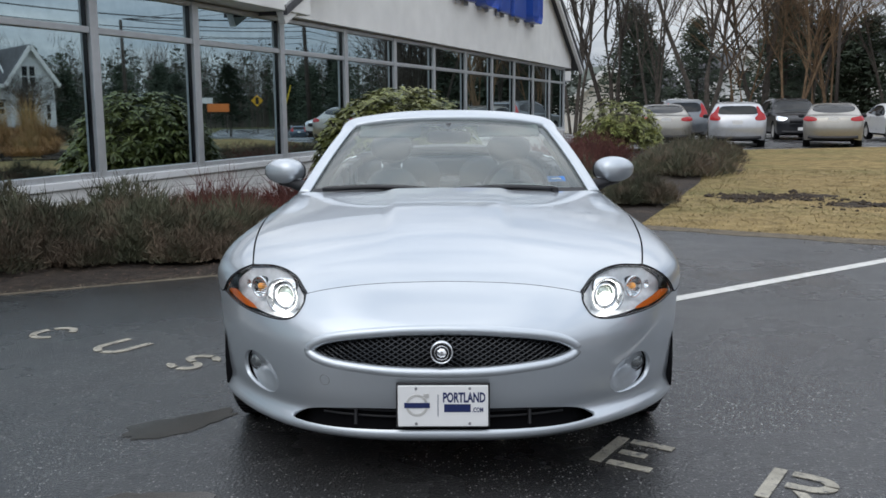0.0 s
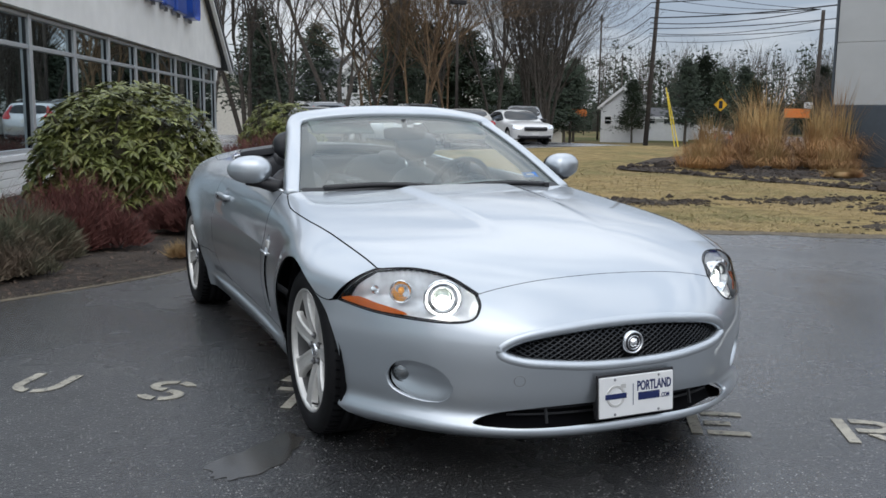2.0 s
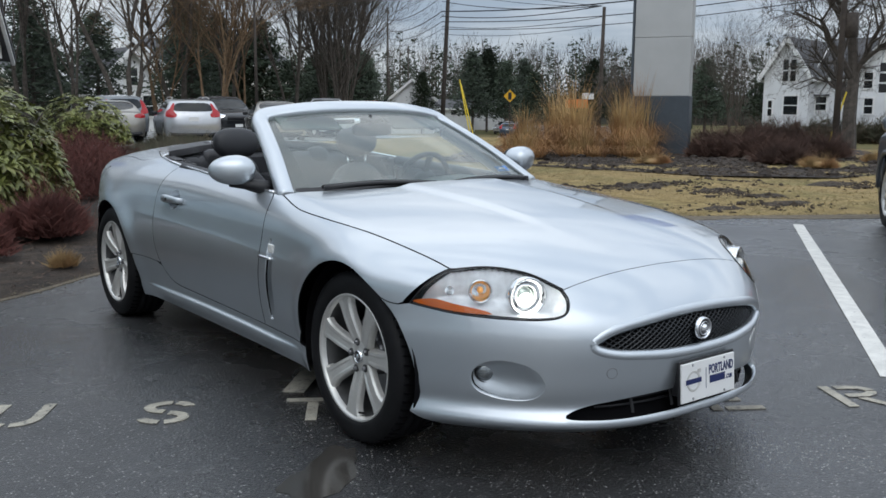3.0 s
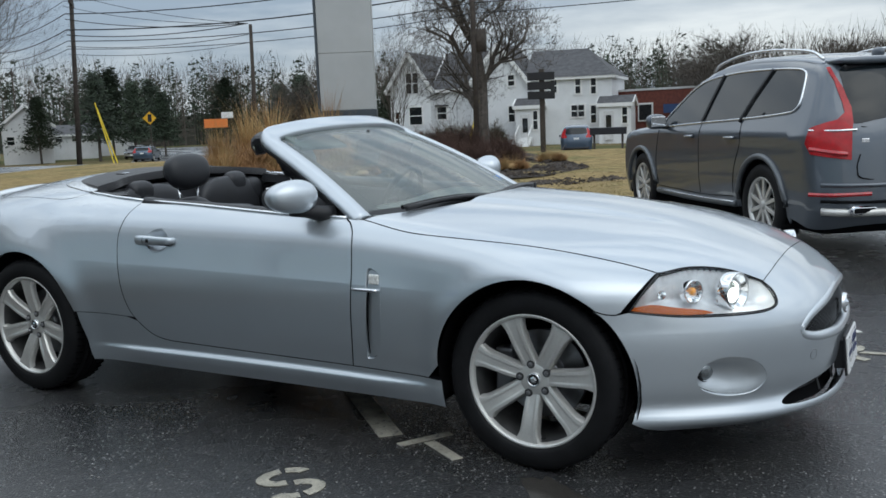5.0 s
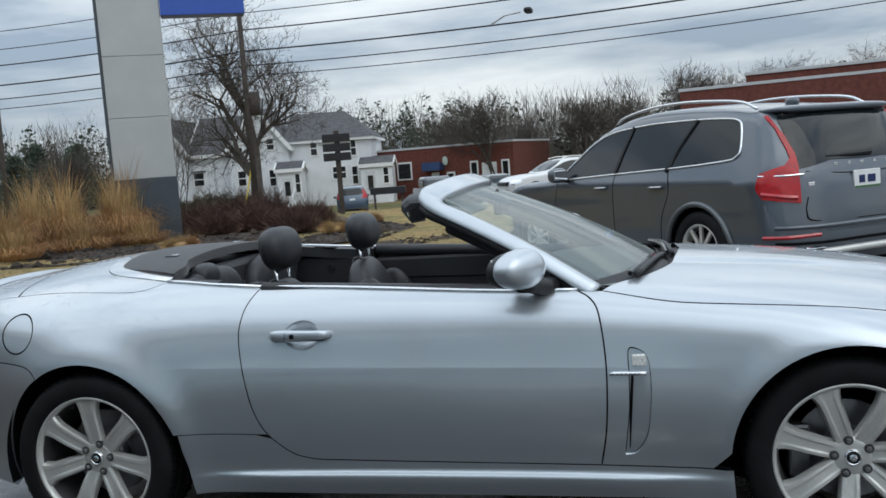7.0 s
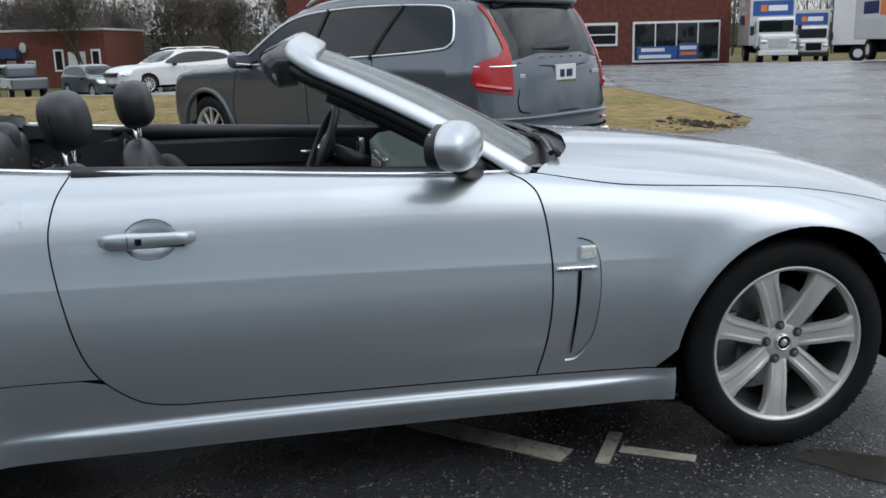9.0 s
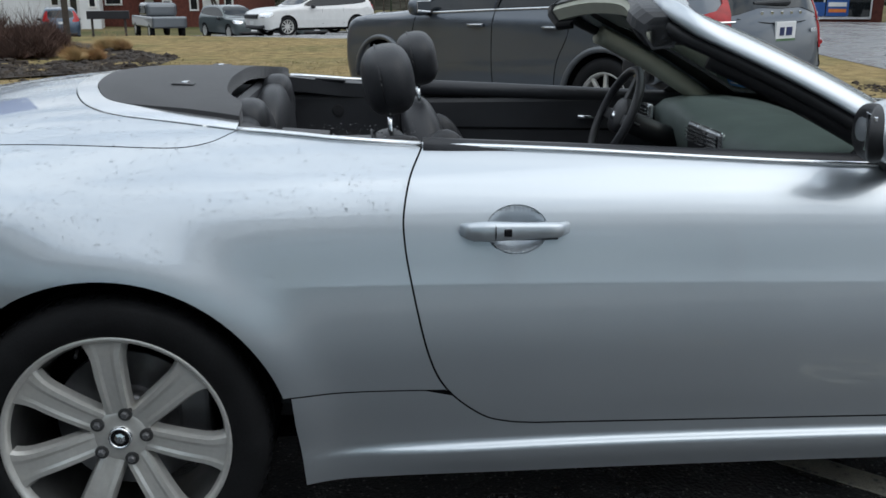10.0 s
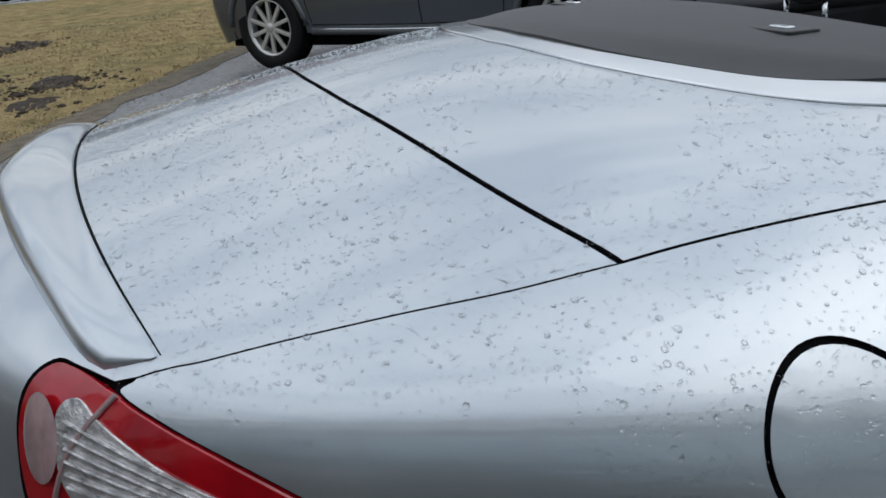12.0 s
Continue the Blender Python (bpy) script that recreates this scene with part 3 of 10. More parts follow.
    if rim_mat:
        me.materials.append(face_mat)
        me.materials.append(rim_mat)
        outer = len(loops[0])
        for q, (a, b) in zip(me.polygons[len(tri) :], rim):
            hole = soft_holes and max(a, b) < sum(len(h) for h in loops) and min(a, b) >= outer
            q.material_index = 0 if hole else 1
    me.normals_split_custom_set_from_vertices(normals.tolist())
    return me


def panel(name, dom, outline, mat_, parent, label="", both=False, **kw):
    """A panel on the centre line, or a pair of them."""
    if mat_ is SILVER and kw.get("gap", 1) > 0:
        kw = {"face_mat": SILVER, "rim_mat": GAP, **kw}
    obs = [part(name, panel_mesh(name, dom, outline, **kw), mat_, parent, label)]
    if both:
        obs.append(part(name, panel_mesh(name, dom, outline, flip=True, **kw), mat_, parent, label))
    return obs


def mirrored(half):
    """A closed loop from a half loop that runs from centre line to centre line on the +x side."""
    half = np.array(half)
    other = half[::-1] * (-1, 1, 1)
    return np.concatenate([half, other[1:-1]])


def top_line(*xy, n=6):
    q = spline(xy, n)
    return on_top(q[:, 0], q[:, 1])


def side_line(*yz, n=6):
    q = spline(yz, n)
    return on_side(q[:, 0], q[:, 1])


def front_line(*xz, n=6):
    q = spline(xz, n)
    return on_front(q[:, 0], q[:, 1])


def arch(hub, a0, a1, n=26, r=0.379):
    """A wheel arch on the flank from angle a0 to a1 (degrees, 0 = rearwards, 90 = up)."""
    a = np.radians(np.linspace(a0, a1, n))
    return on_side(hub + r * np.cos(a), HUB_Z + r * np.sin(a))


car = empty("convertible_car", "silver two-door convertible with its roof down and wet paint", "car")

# shut lines on the +x side
hood_gap = top_line((0.762, -0.585), (0.80, -0.76), (0.815, -0.90), (0.816, -1.13), (0.80, -1.35), (0.778, -1.56), (0.742, -1.775))
lamp_top = spline([(0.742, -1.775, 0.726), (0.635, -1.86, 0.737), (0.55, -1.965, 0.722), (0.503, -2.06, 0.687), (0.490, -2.08, 0.675)], 6)
lamp_in = spline([(0.490, -2.08, 0.675), (0.492, -2.115, 0.640), (0.525, -2.137, 0.600), (0.58, -2.10, 0.582), (0.67, -1.99, 0.578), (0.76, -1.845, 0.583), (0.832, -1.692, 0.602)], 6)
lamp_out = spline([(0.832, -1.692, 0.602), (0.81, -1.742, 0.674), (0.742, -1.775, 0.726)], 6)
shut = top_line((0.490, -2.08), (0.363, -2.09), (0.16, -2.091), (0, -2.088))
cowl = top_line((0, -0.86), (0.3, -0.83), (0.52, -0.75), (0.68, -0.64), (0.762, -0.585))
seam_f = side_line((-1.692, 0.602), (-1.645, 0.606), (-1.607, 0.620), n=3)
door_front = side_line((-0.556, 0.306), (-0.580, 0.43), (-0.591, 0.56), (-0.591, 0.69), (-0.574, 0.825), (-0.545, 0.873), (-0.500, 0.897))
door_bottom = side_line((-0.556, 0.306), (0.05, 0.314), (0.44, 0.322))
door_rear = side_line((0.44, 0.322), (0.505, 0.330), (0.567, 0.353), (0.646, 0.426), (0.690, 0.52), (0.727, 0.69), (0.739, 0.775), (0.738, 0.831), (0.722, 0.898), (0.692, 0.952))
belt = side_line((-0.500, 0.897), (-0.25, 0.905), (0.0, 0.918), (0.34, 0.937), (0.692, 0.952), n=5)
belt_rear = np.concatenate([belt[-1:], top_line((0.712, 0.90), (0.687, 1.105), n=4)])
deck_side = top_line((0.687, 1.105), (0.70, 1.120), (0.730, 1.152), (0.749, 1.205), (0.750, 1.275), (0.737, 1.39), (0.715, 1.55), (0.695, 1.715), (0.688, 1.79))
boot_gap = top_line((0.688, 1.79), (0.577, 1.824), (0.40, 1.851), (0.15, 1.874), (0, 1.878))
boot_side = top_line((0.688, 1.79), (0.672, 1.893), (0.648, 1.99), (0.613, 2.131), (0.597, 2.175), (0.586, 2.205))
ring_out = top_line((0.687, 1.105), (0.656, 1.216), (0.595, 1.383), (0.522, 1.47), (0.40, 1.535), (0.23, 1.583), (0, 1.602))
ring_in = top_line((0.640, 1.105), (0.598, 1.215), (0.553, 1.31), (0.478, 1.425), (0.378, 1.485), (0.21, 1.535), (0, 1.552))
tail_top = spline([(0.586, 2.205, 0.905), (0.588, 2.221, 0.896), (0.63, 2.19, 0.877), (0.675, 2.142, 0.850), (0.732, 2.062, 0.799), (0.776, 1.983, 0.748), (0.801, 1.934, 0.716)], 6)
tail_low = spline([(0.801, 1.934, 0.716), (0.733, 2.081, 0.699), (0.635, 2.232, 0.691), (0.545, 2.30, 0.715)], 6)
tail_in = spline([(0.545, 2.30, 0.715), (0.518, 2.312, 0.80), (0.510, 2.298, 0.88), (0.518, 2.275, 0.909), (0.54, 2.250, 0.908), (0.588, 2.221, 0.896)], 6)
seam_r = side_line((1.57, 0.657), (1.60, 0.690), (1.654, 0.708), (1.796, 0.718), (1.934, 0.716))
cap_ring = on_side(1.682 + 0.078 * np.cos(np.linspace(0, 2 * np.pi, 48, endpoint=False)), 0.825 + 0.074 * np.sin(np.linspace(0, 2 * np.pi, 48, endpoint=False)))
angle = np.linspace(0, 2 * np.pi, 40, endpoint=False)
grip_ring = on_side(0.492 + 0.066 * np.cos(angle), 0.786 + 0.049 * np.sin(angle))
fog_ring = spline([(0.737, -1.90, 0.380), (0.722, -1.935, 0.424), (0.682, -1.996, 0.440), (0.625, -2.075, 0.420), (0.588, -2.11, 0.362), (0.612, -2.072, 0.309), (0.674, -1.987, 0.304), (0.725, -1.915, 0.332)], 6, closed=True)
grille_half = front_line((0, 0.583), (0.15, 0.579), (0.305, 0.563), (0.40, 0.541), (0.452, 0.512), (0.455, 0.492), (0.395, 0.473), (0.305, 0.463), (0.15, 0.451), (0, 0.448))
intake_half = front_line((0, 0.312), (0.25, 0.309), (0.40, 0.295), (0.48, 0.277), (0.535, 0.248), (0.43, 0.241), (0.25, 0.243), (0, 0.246))
vent_ring = side_line((-0.640, 0.350), (-0.674, 0.358), (-0.705, 0.40), (-0.722, 0.46), (-0.733, 0.57), (-0.732, 0.65), (-0.722, 0.69), (-0.70, 0.708), (-0.668, 0.708), (-0.667, 0.63), (-0.662, 0.51), (-0.650, 0.42))

ys = np.arange(-1.02, 1.12, 0.012)
FOLDS = [on_side(ys, crease_z(ys) + d) for d in (-0.003, 0.003)]
hood_loop = mirrored(np.concatenate([cowl, hood_gap[1:], lamp_top[1:], shut[1:]]))
panel("hood", Round, hood_loop, SILVER, car, both=False, cell=0.025, gap=0.0014)
fender_loop = np.concatenate([hood_gap, lamp_out[::-1][1:], seam_f[1:], arch(-1.36, 131.5, 4), side_line((-0.978, 0.30), (-0.80, 0.302), (-0.556, 0.306), n=3)[1:], door_front[1:]])
panel("front_fender", Round, fender_loop, SILVER, car, both=True, holes=[vent_ring], cell=0.017, soft_holes=True, folds=FOLDS)
door_loop = np.concatenate([door_front[::-1], door_bottom[1:], door_rear[1:], belt[::-1][1:-1]])
doors = panel("door", Round, door_loop, SILVER, car, both=True, holes=[grip_ring], soft_holes=True, folds=FOLDS)
quarter_loop = np.concatenate([door_rear[18:], belt_rear[1:], deck_side[1:], boot_side[1:], tail_top[1:], seam_r[::-1][1:], arch(1.372, 58, 164.5)[1:], side_line((0.99, 0.437), (0.80, 0.432), (0.646, 0.426), n=3)])
panel("rear_quarter", Round, quarter_loop, SILVER, car, both=True, holes=[cap_ring], cell=0.017, gap=0.0015, folds=FOLDS)
panel("fuel_flap", Round, cap_ring, SILVER, car, both=False, gap=0.0042, flip=True, offset=lambda p: np.full(len(p), -0.001))
sill_loop = np.concatenate([side_line((-0.984, 0.300), (-0.80, 0.302), (-0.556, 0.306), n=4), door_bottom[1:], door_rear[1:18], side_line((0.646, 0.426), (0.80, 0.432), (0.99, 0.437), n=3)[1:], side_line((0.985, 0.36), (0.975, 0.27), (0.97, 0.19), n=3), side_line((0.5, 0.186), (-0.5, 0.186), (-0.990, 0.19), n=6)])
panel("sill", Round, sill_loop, SILVER, car, both=True, cell=0.013, gap=0.0012)
deck_loop = mirrored(np.concatenate([boot_gap[::-1], deck_side[::-1][1:], ring_out[1:]]))
panel("rear_deck", Round, deck_loop, SILVER, car, cell=0.025, gap=0.0012)
ring_loop = mirrored(np.concatenate([ring_out[::-1], ring_in]))
panel("deck_trim", Round, ring_loop, SATIN_CHROME, car, "bright silver trim round the folded roof", cell=0.016, gap=0.0015, offset=lambda p: np.full(len(p), 0.004))
cover_loop = mirrored(np.concatenate([ring_in[::-1], top_line((0.640, 1.105), (0.52, 1.115), (0.40, 1.165), (0.2, 1.185), (0, 1.185), n=4)[1:]]))
panel("roof_cover", Round, cover_loop, CLOTH, car, "black cloth cover over the folded roof", cell=0.02, gap=0.001, depth=0.04, offset=lambda p: 0.004 + 0.010 * step(1.60 - 0.75 * p[:, 0] ** 2 - p[:, 1], 0.0, 0.12))
lid_half = np.concatenate([boot_gap[::-1] + np.array([0, 0.0065, 0]), boot_side[1:], spline([(0.584, 2.215, 0.900), (0.54, 2.250, 0.908), (0.516, 2.277, 0.911), (0.506, 2.300, 0.88), (0.514, 2.314, 0.80), (0.52, 2.320, 0.735), (0.43, 2.37, 0.66), (0.36, 2.40, 0.60), (0, 2.46, 0.58)], 5)[1:]])
panel("trunk_lid", TAIL, mirrored(lid_half), SILVER, car, cell=0.02, gap=0.0004)
bumper_r_half = np.concatenate([spline([(0, 2.46, 0.58), (0.36, 2.40, 0.60), (0.43, 2.37, 0.66), (0.48, 2.335, 0.715), (0.545, 2.30, 0.715)], 5), tail_low[::-1][1:], seam_r[::-1][1:], arch(1.372, 58, -14, 14)[1:], spline([(0.80, 1.80, 0.20), (0.70, 2.12, 0.20), (0.4, 2.33, 0.20), (0, 2.37, 0.20)], 5)])
panel("rear_bumper", TAIL, mirrored(bumper_r_half), SILVER, car, cell=0.03)
bumper_f_half = np.concatenate([shut[::-1], lamp_in[1:], seam_f[1:], arch(-1.36, 131.5, 197, 18)[1:], on_side(np.array([-1.76]), np.array([0.20])), front_line((0.80, 0.188), (0.62, 0.188), (0.4, 0.188), (0, 0.188), n=8)])
holes_f = [mirrored(grille_half), mirrored(intake_half), fog_ring, fog_ring * (-1, 1, 1)]
panel("front_bumper", NOSE, mirrored(bumper_f_half), SILVER, car, holes=holes_f, cell=0.0125, gap=0.0010, soft_holes=True)


def bowl(ring, depth, lean=(0, 0, 0)):
    """A dent inside a ring: deepest in the middle, shifted by lean."""
    c, w = ring.mean(0), np.abs(ring - ring.mean(0)).max(0) + 1e-3

    def shape(p):
        d = np.array([np.min(np.linalg.norm(ring - q, axis=1)) for q in p])
        d = d / max(d.max(), 1e-6)
        tilt = np.clip(1 + ((p - c) / w) @ np.array(lean), 0.25, 2.2)
        return -depth * np.sin(np.clip(d, 0, 1) * np.pi / 2) * tilt

    return shape


panel("handle_recess", Round, grip_ring, SILVER, car, both=True, gap=0.0, cell=0.009, offset=bowl(grip_ring, 0.020))
panel("fog_recess", NOSE, fog_ring, SILVER, car, both=True, gap=0.0, cell=0.012, offset=bowl(fog_ring, 0.030, (0.35, 0.25, 0)))
panel("side_vent", Round, vent_ring, SILVER, car, both=True, gap=0.0, cell=0.009, offset=lambda p: -0.002 - 0.009 * step(p[:, 1] + 0.09 * np.abs(p[:, 2] - 0.62), -0.735, -0.662))


def ribbon(line, k, half=0.010, depth=0.0065):
    """Dark strips behind a shut line, on both flanks."""
    line = np.array(line)
    n = body_normal(line)
    t = np.gradient(line, axis=0)
    s = np.cross(t, n)
    s /= np.maximum(np.linalg.norm(s, axis=1, keepdims=True), 1e-9)
    c = line - n * depth
    bm = bmesh.new()
    a = [bm.verts.new(v * (k, 1, 1)) for v in c + s * half]
    b = [bm.verts.new(v * (k, 1, 1)) for v in c - s * half]
    ring_faces(bm, a, b, closed=False)
    return bm


for line in (hood_gap, shut, door_front, door_bottom, door_rear, deck_side, boot_gap, boot_side, ring_out, seam_r, seam_f, lamp_in, lamp_out, lamp_top, tail_top, cap_ring[list(range(48)) + [0]], side_line((-0.975, 0.30), (-0.556, 0.306), n=4), side_line((0.646, 0.426), (0.99, 0.437), n=3), belt_rear):
    for k in (1, -1):
        part("shut_line", ribbon(line, k), GAP, car)


# bright strips along the belt, the fresh-air bars, the shadow slits of the vents
def strip(line, half, proud, mat_, name, both=True):
    line = np.array(line)
    for k in (1, -1) if both else (1,):
        part(name, tube([tuple(v * (k, 1, 1)) for v in line + body_normal(line) * proud], half, 8), mat_, car, smooth=True)


strip(belt, 0.0075, 0.002, SATIN_CHROME, "belt_strip")
strip(belt_rear, 0.0075, 0.002, SATIN_CHROME, "belt_strip")

# ---- wheels ----
def wheel_parts(parent, side, hub_y, hub_x, turn=0.0):
    """Tyre, seven-spoke rim, nuts, cap and brake of one wheel; side is +1 or -1, turn rolls it."""
    base = pose(side * hub_x, hub_y, HUB_Z) @ Matrix.Diagonal((side, 1, 1, 1))
    wheel = new("wheel")
    wheel.parent, wheel.matrix_basis = parent, base @ pose(0, 0, 0, turn)
    prof = [(0.243, -0.115), (0.252, -0.122), (0.275, -0.126), (0.305, -0.124), (0.324, -0.112), (0.334, -0.095), (0.335, -0.05), (0.335, -0.046), (0.328, -0.044), (0.328, -0.036), (0.335, -0.034), (0.336, -0.004), (0.329, -0.002), (0.329, 0.006), (0.336, 0.008), (0.335, 0.04), (0.328, 0.042), (0.328, 0.05), (0.335, 0.052), (0.333, 0.088), (0.327, 0.104), (0.310, 0.116), (0.285, 0.121), (0.262, 0.119), (0.252, 0.114), (0.247, 0.108), (0.243, 0.10)]
    prof = [(r, h - 0.06) for r, h in prof]
    tyre = part("tyre", lathe(prof, 72), RUBBER, wheel, "black low-profile road tyre", smooth=True)
    bm = bmesh.new()
    for i in range(60):
        a = 2 * math.pi * i / 60
        for off, lean in ((0.018, 0.35), (-0.145, -0.35)):
            box(bm, off - 0.021, off + 0.021, -0.0035, 0.0035, 0.3300, 0.3362, m=pose(0, 0, 0, math.degrees(a)) @ pose(0, 0, 0, 0, 0, math.degrees(lean) * 0.6))
    tagged(part("tread_pattern", bm, GAP, tyre), kind="stuff")
    rim = [(0.240, -0.17), (0.232, -0.16), (0.226, -0.02), (0.232, 0.022), (0.240, 0.038), (0.2475, 0.044), (0.2495, 0.048), (0.247, 0.053), (0.241, 0.052), (0.236, 0.046), (0.231, 0.030), (0.222, 0.000), (0.216, -0.16), (0.226, -0.175)]
    part("rim", lathe(rim[3:11], 72), ALLOY, wheel, "silver alloy rim", smooth=True)
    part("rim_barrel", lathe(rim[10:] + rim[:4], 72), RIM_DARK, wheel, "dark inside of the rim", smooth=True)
    # one spoke: a tapered bar with raised flanks and a groove down its middle
    bm = bmesh.new()
    rows = []
    for i in range(12):
        t = i / 11
        r = 0.050 + (0.236 - 0.050) * t
        w = 0.0285 + 0.0075 * t + 0.016 * (max(0, t - 0.72) / 0.28) ** 2
        face = 0.014 + 0.028 * t + 0.008 * math.sin(math.pi * t)
        groove = 0.0045 * min(1, t * 4) * (1 - 0.75 * t)
        back = face - 0.030 + 0.004 * t
        sec = [(-w * 1.12, back), (-w, face - 0.010), (-w * 0.86, face - 0.001), (-w * 0.55, face), (-w * 0.33, face - groove), (0, face - groove * 1.1), (w * 0.33, face - groove), (w * 0.55, face), (w * 0.86, face - 0.001), (w, face - 0.010), (w * 1.12, back)]
        rows.append([bm.verts.new((h, s, r)) for s, h in sec])
    for a, b in zip(rows, rows[1:]):
        ring_faces(bm, a, b)
    bm.faces.new(rows[-1][::-1])
    bm.faces.new(rows[0])
    bmesh.ops.recalc_face_normals(bm, faces=bm.faces)
    first = part("spoke", bm, ALLOY, wheel, smooth=False)
    for k in range(1, 7):
        share("spoke", first, wheel, pose(0, 0, 0, 360 * k / 7))
    first.matrix_basis = Matrix()
    hub = lathe([(0.0, 0.018), (0.030, 0.018), (0.052, 0.017), (0.066, 0.012), (0.072, 0.000), (0.072, -0.04)], 40)
    part("hub", hub, ALLOY, wheel, smooth=True)
    nut = None
    for k in range(5):
        m = pose(0, 0, 0, 72 * k + 18) @ pose(0.022, 0, 0.0565)
        if nut is None:
            nut = part("wheel_nut", lathe([(0.0, 0.008), (0.006, 0.008), (0.0085, 0.004), (0.0095, -0.01)], 6), ALLOY_DARK, wheel, matrix=m)
            # flat dark disc: the shade round the nut is painted
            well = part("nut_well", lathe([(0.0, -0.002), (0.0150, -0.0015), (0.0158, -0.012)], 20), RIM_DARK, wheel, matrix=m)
        else:
            share("wheel_nut", nut, wheel, m)
            share("nut_well", well, wheel, m)
    cap = part("centre_cap", lathe([(0.0, 0.027), (0.017, 0.027), (0.020, 0.026)], 32), GLOSS_BLACK, wheel, smooth=True)
    part("cap_ring", lathe([(0.020, 0.026), (0.022, 0.029), (0.025, 0.028), (0.027, 0.018)], 32), CHROME, cap, smooth=True)
    part("cap_emblem", lathe([(0.0, 0.0295), (0.006, 0.0295), (0.0125, 0.0272)], 7), CHROME, cap)
    part("brake_disc", lathe([(0.07, -0.075), (0.165, -0.075), (0.167, -0.078), (0.167, -0.10), (0.07, -0.10)], 48), STEEL, wheel, smooth=False)
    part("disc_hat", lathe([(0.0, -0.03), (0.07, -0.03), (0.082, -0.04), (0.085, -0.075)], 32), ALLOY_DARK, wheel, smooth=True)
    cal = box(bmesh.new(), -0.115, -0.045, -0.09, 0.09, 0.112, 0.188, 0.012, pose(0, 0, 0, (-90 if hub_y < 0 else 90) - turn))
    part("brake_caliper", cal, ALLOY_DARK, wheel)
    part("valve", tube([(0.02, 0.06, 0.212), (0.045, 0.058, 0.205)], 0.004, 6), BLACK_TRIM, wheel)
    return wheel


for s in (-1, 1):
    wheel_parts(car, s, AXLE_F, 0.832, 186)
    wheel_parts(car, s, AXLE_R, 0.858, -3)
    for hub, hx in ((-1.36, 0.86), (1.372, 0.88)):
        bm = bmesh.new()
        a = [bm.verts.new((s * (hx + 0.012), hub + 0.392 * math.cos(t), HUB_Z + 0.392 * math.sin(t))) for t in np.linspace(-0.25, math.pi + 0.25, 24)]
        b = [bm.verts.new((s * 0.50, v.co.y, v.co.z)) for v in a]
        ring_faces(bm, a, b, closed=False)
        bm.faces.new(b)
        part("wheel_liner", bm, GAP, car)
part("underbody", cube(-0.80, 0.80, -0.92, 0.94, 0.17, 0.30, 0.02), GAP, car)
part("underbody", cube(-0.45, 0.45, -2.1, 2.2, 0.19, 0.33, 0.02), GAP, car)
# ---- windscreen and its frame ----
def screen_point(u, v):
    """u across (-1 to 1), v from the cowl (0) up to the header (1)."""
    a = abs(u)
    low = np.array([0.715 * u, -0.795 + 0.235 * a**2.3, 0.905 - 0.012 * a**2])
    high = np.array([0.545 * u, -0.035 + 0.085 * a**2.4, 1.262 - 0.045 * a**2.6])
    p = low + (high - low) * v
    return p + np.array([0, -0.35, 0.65]) * 0.030 * math.sin(math.pi * v) * (1 - 0.3 * a**2)


bm = bmesh.new()
grid = [[bm.verts.new(screen_point(-1 + i / 16, j / 14)) for i in range(33)] for j in range(15)]
for a, b in zip(grid, grid[1:]):
    ring_faces(bm, a, b, closed=False)
bmesh.ops.recalc_face_normals(bm, faces=bm.faces)
pane = part("windscreen", bm, GLASS, car, "greenish laminated windscreen glass", smooth=True)
pane.visible_shadow = False
# dark ceramic border inside the glass, wider along the foot, with the mirror patch at the top
bm = bmesh.new()
def border(u0, v0, u1, v1, n=26):
    a = [bm.verts.new(screen_point(u0(t), v0(t)) + np.array([0, 0.004, -0.006])) for t in np.linspace(0, 1, n)]
    b = [bm.verts.new(screen_point(u1(t), v1(t)) + np.array([0, 0.004, -0.006])) for t in np.linspace(0, 1, n)]
    ring_faces(bm, a, b, closed=False)
for s in (-1, 1):
    border(lambda t: s, lambda t: t, lambda t: s * (0.91 - 0.03 * (1 - t) ** 2), lambda t: t)
border(lambda t: 2 * t - 1, lambda t: 0.0, lambda t: 2 * t - 1, lambda t: 0.075)
border(lambda t: 2 * t - 1, lambda t: 1.0, lambda t: 2 * t - 1, lambda t: 0.93 - 0.10 * max(0, 1 - abs(2 * t - 1) / 0.16))
part("screen_border", bm, BLACK_TRIM, pane)
bm = bmesh.new()
low = [bm.verts.new(screen_point(u, -0.05) + np.array([0, -0.004, 0.006])) for u in np.linspace(-0.97, 0.97, 31)]
high = [bm.verts.new(screen_point(u, 0.045) + np.array([0, -0.004, 0.007])) for u in np.linspace(-0.97, 0.97, 31)]
ring_faces(bm, low, high, closed=False)
part("cowl_seal", bm, BLACK_TRIM, pane)
part("screen_sticker", cube(-0.045, 0.045, -0.001, 0.001, -0.02, 0.02, m=Matrix.Translation(screen_point(0.80, 0.17) + np.array([0, 0.008, -0.004])) @ pose(0, 0, 0, -52, 0, 10)), STICKER, pane, "blue and white sticker")
part("sticker_print", cube(-0.025, 0.025, -0.0014, 0.0014, -0.003, 0.006, m=Matrix.Translation(screen_point(0.80, 0.17) + np.array([0, 0.008, -0.004])) @ pose(0, 0, 0, -52, 0, 10)), PLATE_WHITE, pane)
